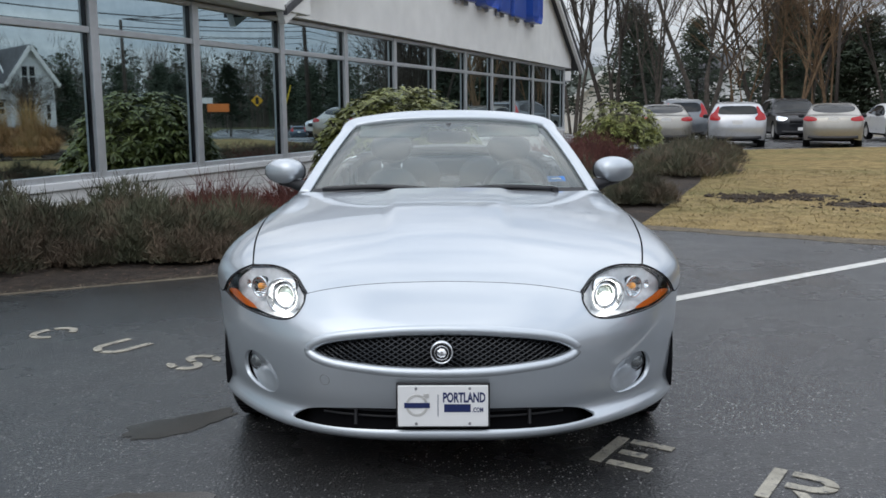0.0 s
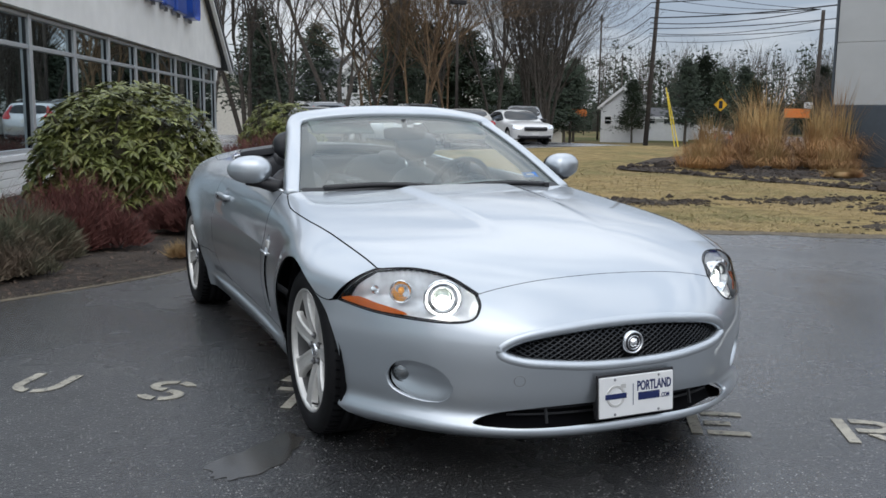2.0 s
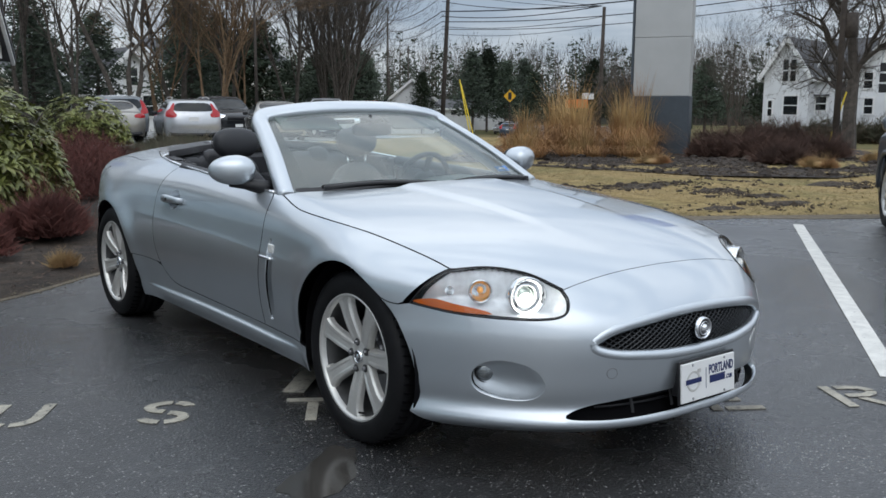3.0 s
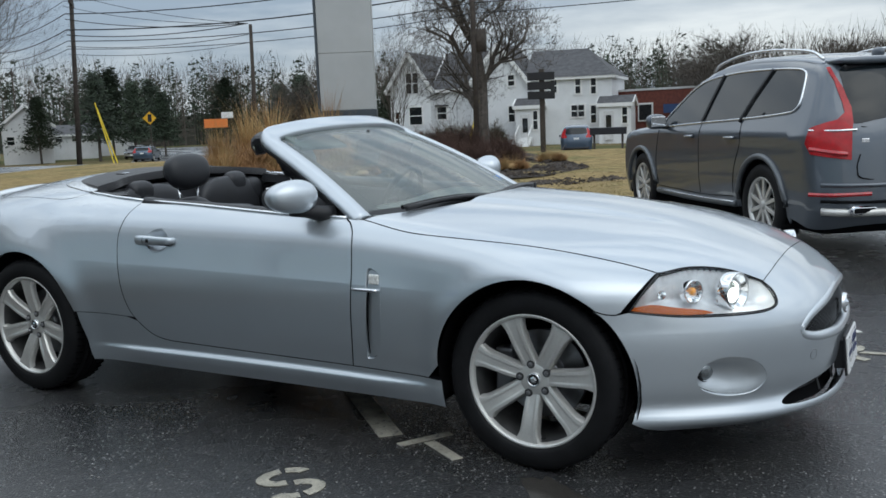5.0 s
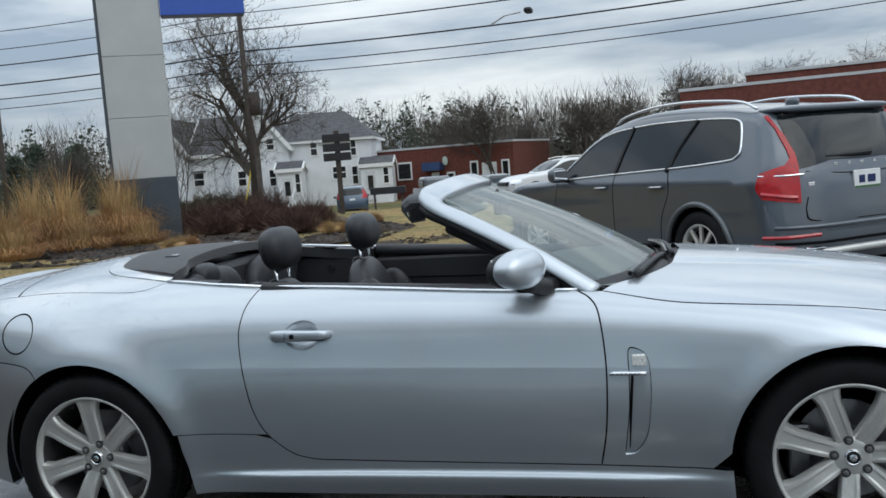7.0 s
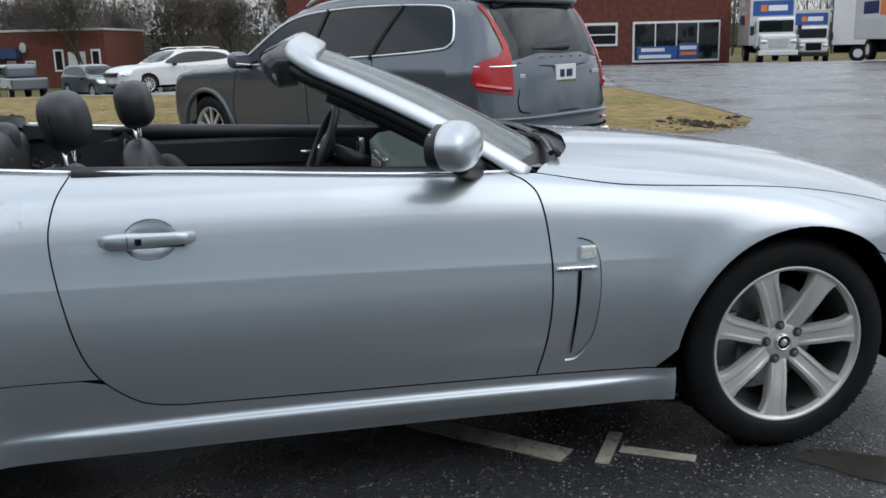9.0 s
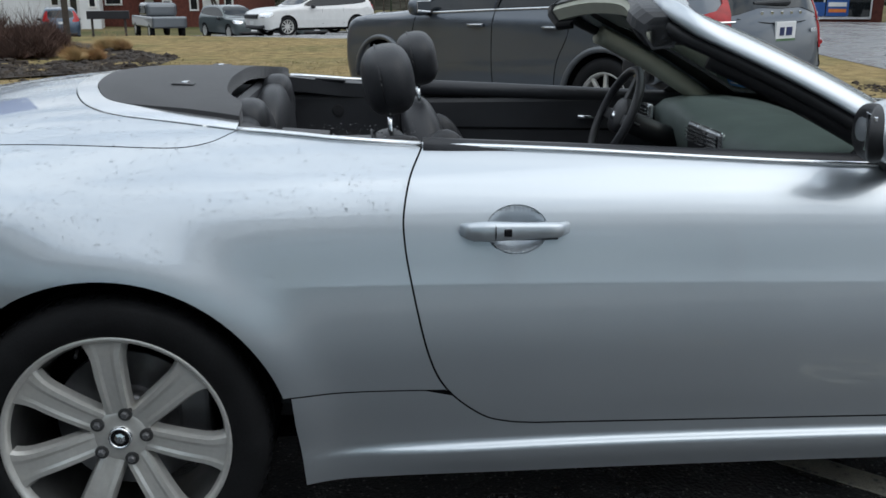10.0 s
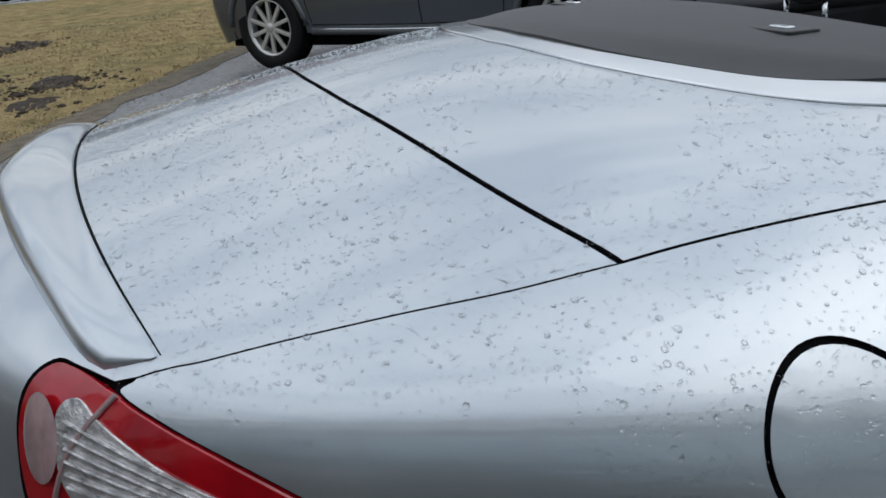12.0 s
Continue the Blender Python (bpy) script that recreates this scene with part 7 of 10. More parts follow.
suv = dict(form=vehicle_form(Curve((-2.4, 0.85), (-2.0, 1.0), (-1.3, 1.09), (-1.0, 1.13), (-0.55, 1.42), (-0.15, 1.60), (0.4, 1.67), (1.2, 1.66), (1.8, 1.60), (2.1, 1.55), (2.5, 1.5)), 0.93, Curve((0.2, -2.2), (0.5, -2.30), (0.85, -2.28), (1.1, -2.1)), Curve((0.2, 2.2), (0.5, 2.30), (0.8, 2.30), (1.0, 2.24), (1.3, 2.10), (1.6, 1.92)), 1.05, 0.42, bow=0.7), nose=-2.30, tail=2.29, axles=(-1.36, 1.36), tyre=0.36, half=0.93, waist=1.05,
    dress=plain_dress([(-0.78, 1.12), (-0.3, 1.42), (0.25, 1.54), (1.2, 1.53), (1.72, 1.42), (1.70, 1.22), (0.2, 1.12)], [(0, 1.98, 1.52), (0.5, 1.97, 1.48), (0.62, 2.08, 1.26), (0.5, 2.15, 1.14), (0, 2.17, 1.12)], [(0, -0.25, 1.57), (0.5, -0.2, 1.52), (0.70, -0.76, 1.18), (0.3, -0.96, 1.14), (0, -0.99, 1.14)], [(0.68, 1.95, 1.48), (0.63, 2.0, 1.46), (0.64, 2.14, 1.16), (0.58, 2.24, 1.04), (0.62, 2.26, 0.94), (0.86, 2.08, 0.96), (0.85, 2.0, 1.14)], [(0.5, -2.18, 0.86), (0.7, -2.08, 0.92), (0.86, -1.88, 0.92), (0.83, -1.93, 0.79), (0.6, -2.13, 0.76)], plate_z=0.86, rails=True, grille_z=0.76))
PAINTS = {k: material(k + "_paint", c, rough=0.3, metal=mt, coat=1.0, vary=0.04) for k, c, mt in (("champagne", (0.38, 0.36, 0.32), 0.6), ("bright_silver", (0.55, 0.56, 0.58), 0.6), ("black", (0.012, 0.014, 0.018), 0.2), ("mid_grey", (0.15, 0.165, 0.18), 0.6), ("white", (0.75, 0.75, 0.74), 0.0), ("slate_blue", (0.06, 0.09, 0.13), 0.5), ("green_grey", (0.10, 0.125, 0.125), 0.5), ("sand", (0.33, 0.29, 0.23), 0.5))}


def parked(name, label, spec, paint, x, y, turn):
    """turn: the direction of the nose in degrees, 0 = +x, 90 = +y."""
    vehicle(name, label, spec, PAINTS[paint], pose(x, y, float(ground_height(x, y)) - 0.01, 0, 0, turn + 90), "parked cars")


parked("sedan", "champagne four-door sedan with red tail lamps", sedan, "champagne", 13.0, 26.5, 69)
parked("sedan", "champagne four-door sedan parked beside the hedge", sedan, "champagne", 7.6, 28.6, 82)
parked("wagon", "bright silver estate car with tall red tail lamps", wagon, "bright_silver", 9.9, 27.2, 75)
parked("suv", "grey suv seen from behind", suv, "mid_grey", 9.4, 33.5, 84)
parked("suv", "black suv facing the lawn", suv, "black", 13.9, 33.0, 262)
parked("suv", "silver suv facing the lawn", suv, "bright_silver", 19.3, 33.5, 240)
parked("sedan", "white car at the end of the row", sedan, "white", 17.3, 30.5, 262)
parked("wagon", "white estate car passing on the street", wagon, "white", 31.5, 3.0, 122)
parked("suv", "green-grey minivan in front of the brick garage", suv, "green_grey", 46.5, 8.0, 215)
parked("sedan", "dark green sedan in front of the brick garage", sedan, "green_grey", 48.6, 5.0, 215)
parked("suv", "slate blue suv beside the white house", suv, "slate_blue", 48.7, 17.4, 20)
parked("sedan", "pale sedan far down the street", sedan, "champagne", 66, 2.2, 200)
parked("sedan", "white sedan far down the street", sedan, "bright_silver", 70, -0.5, 200)
parked("sedan", "pale car on the far road", sedan, "bright_silver", 66, 74, 215)
parked("wagon", "dark red car on the far road", wagon, "slate_blue", 60, 66, 35)
# ---- showroom ----
WHITE_WALL = material("white_siding", (0.86, 0.85, 0.82), rough=0.6, vary=0.06, scale=2, bump=0.001, bump_scale=30, fine=0.03)
MULLION = material("grey_aluminium", (0.55, 0.56, 0.57), rough=0.4, metal=0.5, vary=0.06)
FASCIA = material("grey_fascia", (0.36, 0.36, 0.36), rough=0.6, vary=0.08)
SIGN_BLUE = material("sign_blue", (0.02, 0.08, 0.42), rough=0.35, vary=0.06, coat=0.4)
ROOF_GREY = material("grey_shingle", (0.085, 0.085, 0.09), rough=0.9, vary=0.25, scale=3, bump=0.01, bump_scale=12, fine=0.2)
CLAPBOARD = material("white_clapboard", (0.72, 0.73, 0.74), rough=0.6, vary=0.05, scale=1.5)
BRICK = material("red_brick", (0.135, 0.042, 0.030), rough=0.85, vary=0.25, scale=5, bump=0.004, bump_scale=40, fine=0.25)
DARK_PANE = material("dark_pane", (0.015, 0.018, 0.02), rough=0.05, vary=0.2, spec=0.8)
TRIM_WHITE = material("white_trim", (0.78, 0.78, 0.77), rough=0.5, vary=0.04)
BARK = material("tree_bark", (0.080, 0.068, 0.057), rough=0.95, vary=0.35, scale=6, bump=0.01, bump_scale=25, fine=0.3)
BARK_WARM = material("tan_bark", (0.16, 0.105, 0.06), rough=0.95, vary=0.35, scale=6, fine=0.3)
POLE_WOOD = material("pole_wood", (0.055, 0.045, 0.038), rough=0.9, vary=0.25, scale=5, fine=0.2)
WIRE = material("black_wire", (0.012, 0.012, 0.014), rough=0.6, vary=0.0)

wall_dir = Vector((0.344, 1.0, 0)).normalized()
wall_in = Vector((-wall_dir.y, wall_dir.x, 0))
wall_m = Matrix.Translation((-3.27, 6.71, 0)) @ Matrix((( *wall_dir[:2], 0, 0),)[0:0] or ((wall_dir.x, wall_in.x, 0, 0), (wall_dir.y, wall_in.y, 0, 0), (0, 0, 1, 0), (0, 0, 0, 1)))
# in the wall's own frame: x along it (0 at one mullion, 2.22 m apart), y into the building, z up
STEP_X = 2.22
showroom = empty("showroom", "white car showroom with a long band of grey-framed windows", "building")
showroom.matrix_basis = wall_m
X0, X1 = -5 * STEP_X, 10 * STEP_X
# the near bays, before the mullion x = 0, are narrower
bend = Matrix()
WIDE = 1.90
for m, x0, x1 in ((Matrix(), 0.0, X1), (bend, -6 * WIDE, 0.0)):
    part("base_wall", cube(x0, x1, 0.02, 0.30, -0.05, 0.50, 0.0), WHITE_WALL, showroom, matrix=m)
    for k in range(4):
        part("base_board", cube(x0, x1 + 0.02, 0.0, 0.03, 0.02 + k * 0.12, 0.125 + k * 0.12, 0.006), WHITE_WALL, showroom, matrix=m)
    part("sill", cube(x0, x1 + 0.03, -0.05, 0.22, 0.50, 0.585, 0.01), TRIM_WHITE, showroom, "white window sill", matrix=m)
part("inner_wall", cube(X0, X1, 2.5, 2.7, 0, 3.2), material("dim_room", (0.06, 0.06, 0.06), rough=0.9), showroom)
for k in range(-6, 10):
    size = STEP_X if k >= 0 else WIDE
    a, b = k * size, (k + 1) * size
    window_ = new("window")
    window_.parent = showroom
    if k < 0:
        window_.matrix_basis = bend
    for z0, z1 in ((0.60, 2.17), (2.23, 2.66)):
        part("pane", cube(a + 0.05, b - 0.05, 0.075, 0.09, z0, z1), WINDOW, window_, "mirroring window pane")
    part("transom", cube(a + 0.05, b - 0.05, 0.02, 0.13, 2.165, 2.235, 0.006), MULLION, window_)
    part("frame_top", cube(a + 0.05, b - 0.05, 0.02, 0.13, 2.64, 2.70, 0.006), MULLION, window_)
    part("frame_foot", cube(a + 0.05, b - 0.05, 0.02, 0.13, 0.585, 0.65, 0.006), MULLION, window_)
    part("frame_side", cube(b - 0.085, b - 0.05, 0.05, 0.13, 0.65, 2.64), GLOSS_BLACK, window_)
    part("mullion", cube(a - 0.065, a + 0.065, 0.0, 0.16, 0.585, 2.70, 0.008), MULLION, window_)
part("end_post", cube(X1 - 0.06, X1 + 0.12, 0.0, 0.3, 0.0, 2.70, 0.01), MULLION, showroom)
part("end_wall", cube(X1, X1 + 0.12, 0.3, 14, 0, 3.0), WHITE_WALL, showroom)
# gable front over the windows, in boards
G0, G1, GZ, GH = 1.05 * STEP_X, 10.25 * STEP_X, 2.72, 5.6
mid = (G0 + G1) / 2
bm = bmesh.new()
gable = [(G0, GZ), (G1, GZ), (G1, GZ + 0.35), (mid, GZ + GH), (G0, GZ + 0.35)]
a = [bm.verts.new((x, -0.12, z)) for x, z in gable]
b = [bm.verts.new((x, 0.25, z)) for x, z in gable]
ring_faces(bm, a, b)
bm.faces.new(a)
bm.faces.new(b[::-1])
bmesh.ops.recalc_face_normals(bm, faces=bm.faces)
part("gable_wall", bm, WHITE_WALL, showroom, "white gable wall")
for s, (xa, xb) in ((1, (G1 + 0.75, mid)), (-1, (G0 - 0.75, mid))):
    za, zb = GZ + 0.35 - 0.42, GZ + GH
    part("rake_board", tube([(xa, -0.35, za), (xb, -0.35, zb)], 0.13, section=[(-0.5, 1.0), (0.3, 1.0), (0.3, -1.0), (-0.5, -1.0)], up=(0, 0, 1)), TRIM_WHITE, showroom)
    part("rake_edge", tube([(xa, -0.42, za + 0.10), (xb, -0.42, zb + 0.10)], 0.05, section=[(-0.5, 1.0), (0.5, 1.0), (0.5, -1.0), (-0.5, -1.0)]), FASCIA, showroom)
    bm = bmesh.new()
    q = [bm.verts.new(p) for p in ((xa, -0.45, za + 0.13), (xb, -0.45, zb + 0.13), (xb, 14, zb + 0.13), (xa, 14, za + 0.13))]
    q2 = [bm.verts.new((v.co.x, v.co.y, v.co.z - 0.12)) for v in q]
    ring_faces(bm, q, q2)
    bm.faces.new(q)
    bm.faces.new(q2[::-1])
    bmesh.ops.recalc_face_normals(bm, faces=bm.faces)
    part("roof_slope", bm, ROOF_GREY, showroom)
for m, x0, x1 in ((Matrix(), -0.02, G0 + 0.02), (bend, -6 * WIDE, 0.02)):
    part("side_fascia", cube(x0, x1, -0.42, 0.3, 2.72, 3.35, 0.01), WHITE_WALL, showroom, "white eaves box", matrix=m)
    part("eaves_line", cube(x0, x1, -0.45, -0.40, 3.30, 3.42, 0.01), FASCIA, showroom, matrix=m)
part("side_roof", cube(X0, G0, -0.40, 14, 3.36, 3.50), ROOF_GREY, showroom)
part("canopy", cube(X1 + 0.3, X1 + 3.0, 0.4, 5.0, 2.35, 3.05, 0.02), WHITE_WALL, showroom, "white entrance canopy")
part("canopy_post", cube(X1 + 2.7, X1 + 2.9, 0.6, 0.8, 0.0, 2.35, 0.01), TRIM_WHITE, showroom)
sign = empty("sign_letters", "row of plain blue raised sign blocks on the gable", "sign")
sign.matrix_basis = wall_m
widths = (0.62, 0.60, 0.46, 0.62, 0.60)
x = 4.35 * STEP_X
for k, w in enumerate(widths):
    w *= 2.0
    part("sign_block", cube(x, x + w, -0.34, -0.20, 3.78, 5.20, 0.22 if k in (1, 4) else 0.05, segments=4), SIGN_BLUE, sign)
    for q in (0.25, 0.75):
        part("sign_bracket", cube(x + w * q - 0.03, x + w * q + 0.03, -0.22, -0.11, 3.70, 3.82), MULLION, sign)
    x += w + 0.42


# ---- planting ----
def leaf_cloud(bm, points, ways, length, width, fold=0.25, droop=0.3):
    """A folded leaf of four triangles at each point."""
    for p, w in zip(points, ways):
        w = Vector(w).normalized()
        side = w.cross(Vector((random.uniform(-0.3, 0.3), random.uniform(-0.3, 0.3), 1))).normalized()
        up = side.cross(w)
        ln, wd = length * random.uniform(0.75, 1.2), width * random.uniform(0.8, 1.2)
        p = Vector(p)
        tip = p + w * ln - Vector((0, 0, droop * ln))
        mid_ = p + w * ln * 0.5 + up * ln * 0.04
        a, b, c, d, e = (bm.verts.new(q) for q in (p, mid_ + side * wd - up * wd * fold, tip, mid_ - side * wd - up * wd * fold, mid_))
        bm.faces.new((a, b, e))
        bm.faces.new((b, c, e))
        bm.faces.new((c, d, e))
        bm.faces.new((d, a, e))


RHODO = material("rhododendron_leaf", (0.18, 0.20, 0.055), rough=0.42, vary=0.25, scale=6, each=0.55, second=(0.27, 0.25, 0.08), mix_scale=3.5, mix_range=(0.5, 0.75))
TWIG_RED = material("barberry_twig", (0.13, 0.045, 0.036), rough=0.85, vary=0.3, scale=6, each=0.45)
TWIG_BROWN = material("brown_twig", (0.105, 0.058, 0.042), rough=0.9, vary=0.3, scale=6, each=0.45)
JUNIPER = material("juniper_needle", (0.085, 0.090, 0.052), rough=0.8, vary=0.3, scale=5, each=0.5, second=(0.13, 0.095, 0.065), mix_scale=2.5)
STRAW = material("dry_grass_blade", (0.42, 0.29, 0.13), rough=0.75, vary=0.2, scale=3, each=0.35, second=(0.30, 0.15, 0.06), mix_scale=1.2)
LAWN_BLADE = material("lawn_blade", (0.40, 0.30, 0.15), rough=0.85, vary=0.25, scale=2, each=0.25, second=(0.20, 0.18, 0.065), mix_scale=0.5, mix_range=(0.52, 0.7))


def broadleaf_bush(name, label, x, y, sx, sy, sz, n=420, base=0.05):
    """Evergreen bush: stems and whorls of long leaves over a dome."""
    rnd = random.Random(hash((round(x * 10), round(y * 10))) % 1000)
    bush = empty(name, label, "bush")
    bush.matrix_basis = pose(x, y, base)
    for k in range(9):
        a = k * 2.4
        part("stem", tube([(0.1 * math.cos(a), 0.1 * math.sin(a), 0), (0.25 * sx * math.cos(a), 0.25 * sy * math.sin(a), 0.35 * sz), (0.4 * sx * math.cos(a + 0.3), 0.4 * sy * math.sin(a + 0.3), 0.7 * sz)], [0.03, 0.02, 0.01], 5), BARK, bush)
    bm = bmesh.new()
    for k in range(n):
        u = rnd.random()
        t = math.acos(1 - 1.12 * u) if u < 0.9 else rnd.uniform(1.2, 1.75)
        f = rnd.uniform(0, 2 * math.pi)
        lump = 1 + 0.10 * noise.noise(Vector((2.2 * math.cos(f) * math.sin(t) + x, 2.2 * math.sin(f) * math.sin(t) + y, 2.2 * math.cos(t))))
        rr = (rnd.uniform(0.84, 1.0) if k % 4 else rnd.uniform(0.55, 0.85)) * lump
        d = Vector((math.sin(t) * math.cos(f), math.sin(t) * math.sin(f), math.cos(t)))
        c = Vector((d.x * sx / 2, d.y * sy / 2, 0.12 * sz + d.z * sz * 0.86)) * rr
        if c.z < 0.03:
            c.z = 0.03 + rnd.random() * 0.1
        pts, ways = [], []
        up = (d + Vector((0, 0, 0.5))).normalized()
        sd = up.orthogonal()
        for j in range(8):
            q = Matrix.Rotation(j * 2 * math.pi / 8 + rnd.random() * 0.4, 3, up) @ sd
            pts.append(c)
            ways.append(q + up * rnd.uniform(0.0, 0.65))
        leaf_cloud(bm, pts, ways, 0.165, 0.030, droop=0.18)
    part("leaves", bm, RHODO, bush)
    bm = blob((sx * 0.58, sy * 0.58, sz * 0.62), (2.2, 2.2), (0, 0, sz * 0.40), n=10)
    part("inner_shade", bm, JUNIPER, bush, smooth=True)
    return bush


def twig_mass(bm, x, y, sx, sy, sz, n, length, rnd, width=0.004, lean=0.5, fork=3, z0=0.0):
    """Fine twigs that rise from a mound and fork."""
    for k in range(n):
        t, f = math.acos(1 - rnd.random()), rnd.uniform(0, 2 * math.pi)
        d = Vector((math.sin(t) * math.cos(f), math.sin(t) * math.sin(f), math.cos(t)))
        r = rnd.uniform(0.35, 1.0)
        c = Vector((x + d.x * sx / 2 * r, y + d.y * sy / 2 * r, z0 + max(0.02, d.z * sz * r * 0.86)))
        way = (d * lean + Vector((rnd.uniform(-0.5, 0.5), rnd.uniform(-0.5, 0.5), rnd.uniform(0.2, 1.0)))).normalized()
        for j in range(fork):
            w = (way + Vector((rnd.uniform(-0.6, 0.6), rnd.uniform(-0.6, 0.6), rnd.uniform(-0.3, 0.6)))).normalized()
            s = w.orthogonal().normalized() * width
            ln = length * rnd.uniform(0.5, 1.2)
            a, b, e = bm.verts.new(c + s), bm.verts.new(c - s), bm.verts.new(c + w * ln)
            bm.faces.new((a, b, e))


def twig_bush(name, label, x, y, sx, sy, sz, mat_, n=1300, length=0.16, z0=0.03, width=0.004, core=True, group=""):
    """A bush of many small mounds of twigs, with single shoots that stand out of it."""
    rnd = random.Random(int(x * 31 + y * 17) % 997)
    bush = empty(name, label, "bush", group)
    bush.matrix_basis = pose(x, y, z0 + float(ground_height(x, y)))
    mounds = max(4, min(18, int(sx * sy * 6.0)))
    bm = bmesh.new()
    for k in range(mounds):
        a, q = k * 2.4 + rnd.uniform(-0.4, 0.4), math.sqrt((k + 0.5) / mounds)
        ox, oy = 0.36 * sx * q * math.cos(a), 0.36 * sy * q * math.sin(a)
        w = rnd.uniform(0.34, 0.60)
        twig_mass(bm, ox, oy, sx * w, sy * w, sz * rnd.uniform(0.55, 1.08) * (1.05 - 0.45 * q * q), n // mounds, length * rnd.uniform(0.8, 1.25), rnd, width, lean=rnd.uniform(0.3, 0.8))
    tagged(part("twig_mass", bm, mat_, bush), kind="stuff")
    bm = bmesh.new()
    twig_mass(bm, 0, 0, sx * 0.86, sy * 0.86, sz * 1.0, max(30, n // 40), length * 2.6, rnd, width * 0.8, lean=0.6)
    tagged(part("shoot_mass", bm, mat_, bush), kind="stuff")
    if core:
        part("inner_shade", blob((sx * 0.5, sy * 0.5, sz * 0.5), (2.2, 2.2), (0, 0, sz * 0.22), n=10, shape=lambda v: v * (1 + 0.18 * noise.noise(v * 2.5 + Vector((x, y, 0))))), mat_, bush, smooth=True)
    return bush


broadleaf_bush("rhododendron", "large evergreen bush with long green leaves in the bed", -0.75, 7.6, 2.5, 2.4, 1.62, 1050)
broadleaf_bush("rhododendron", "round evergreen bush near the showroom corner", 5.0, 22.5, 2.6, 2.4, 1.55, 500)
for x, y, sx, sy, sz in ((-1.55, 4.05, 1.25, 1.15, 0.72), (-0.35, 5.1, 1.0, 0.95, 0.55), (-2.55, 4.7, 1.2, 1.0, 0.62), (0.9, 9.0, 1.7, 2.0, 0.75), (2.0, 12.5, 2.0, 2.6, 0.85), (3.4, 17.0, 2.2, 3.2, 0.9)):
    twig_bush("barberry_bush", "low reddish-brown twiggy bush in the bed", x, y, sx, sy, sz, TWIG_RED, 7000 if y < 6 else 3600, 0.13, width=0.0045 if y < 6 else 0.007, core=False, group="bushes in the bed")
for x, y, sx, sy, sz in ((-2.60, 2.85, 1.75, 1.35, 0.62), (-3.75, 2.45, 1.8, 1.45, 0.70), (-2.0, 3.2, 1.0, 0.9, 0.52), (-4.9, 2.0, 1.8, 1.5, 0.72), (-3.2, 3.5, 1.6, 1.3, 0.70), (-4.3, 3.1, 1.5, 1.3, 0.72), (2.6, 7.4, 1.1, 1.3, 0.5), (2.2, 9.2, 1.2, 1.5, 0.55)):
    twig_bush("juniper_bush", "grey-green spreading juniper in the bed", x, y, sx, sy, sz, JUNIPER, 16000 if y < 4 else 5500, 0.085 if y < 4 else 0.11, width=0.0055, core=y > 4, group="bushes in the bed")
for x, y in ((4.6, 13.2), (5.6, 16.3), (6.7, 19.6)):
    twig_bush("juniper_bush", "low dark green spreading juniper at the lawn", x, y, 2.2, 3.4, 0.55, JUNIPER, 6000, 0.16, width=0.012, group="bushes in the bed")

# mound with ornamental grass and red shrubs at the foot of the pylon
mound = [(10.5, 12.9), (11.0, 9.2), (11.6, 6.4), (13.2, 4.6), (16.0, 4.6), (20, 7.0), (25, 10.5), (27.5, 15), (25, 19), (19, 19.5), (14.5, 17.0)]
sheet("mulch_mound", mound, MULCH, 0.03, 0.45, rough=0.10, wave=1.6, fall=0.0, label="dark mulch mound with loose clods", category="mulch bed")


def grass_clump(x, y, h, r, n, seed, spread=0.5):
    """Stiff stalks in the middle, arching blades and a collapsed skirt round them."""
    rnd = random.Random(seed)
    tuft = empty("ornamental_grass", "tall clump of dry straw-coloured ornamental grass", "grass clump", "ornamental grasses")
    tuft.matrix_basis = pose(x, y, 0.06)
    for nm, mat_, share_ in (("stalk_mass", STRAW, 0.45), ("skirt", RUST_STRAW, 0.55)):
        bm = bmesh.new()
        for k in range(int(n * share_)):
            a, u = rnd.uniform(0, 2 * math.pi), math.sqrt(rnd.random())
            tall = nm == "stalk_mass"
            q = r * u * (0.62 if tall else 1.0)
            p = Vector((q * math.cos(a), q * math.sin(a), 0))
            ln = h * ((1.10 - 0.45 * u * u) * rnd.uniform(0.40, 1.08) if tall else rnd.uniform(0.22, 0.55))
            f = a + rnd.uniform(-0.9, 0.9)
            out = Vector((math.cos(f), math.sin(f), 0)) * ln * (rnd.uniform(0.02, 0.46) if tall else rnd.uniform(0.5, 1.15)) * spread * 2
            m1, tip = p + out * 0.30 + Vector((0, 0, ln * (0.66 if tall else 0.75))), p + out + Vector((0, 0, ln * (1.0 if tall else 0.35)))
            s = Vector((-math.sin(f), math.cos(f), 0)) * rnd.uniform(0.003, 0.008)
            v = [bm.verts.new(c) for c in (p + s, p - s, m1 - s * 0.8, m1 + s * 0.8, tip)]
            bm.faces.new((v[0], v[1], v[2], v[3]))
            bm.faces.new((v[3], v[2], v[4]))
        tagged(part(nm, bm, mat_, tuft), kind="stuff")
    return tuft


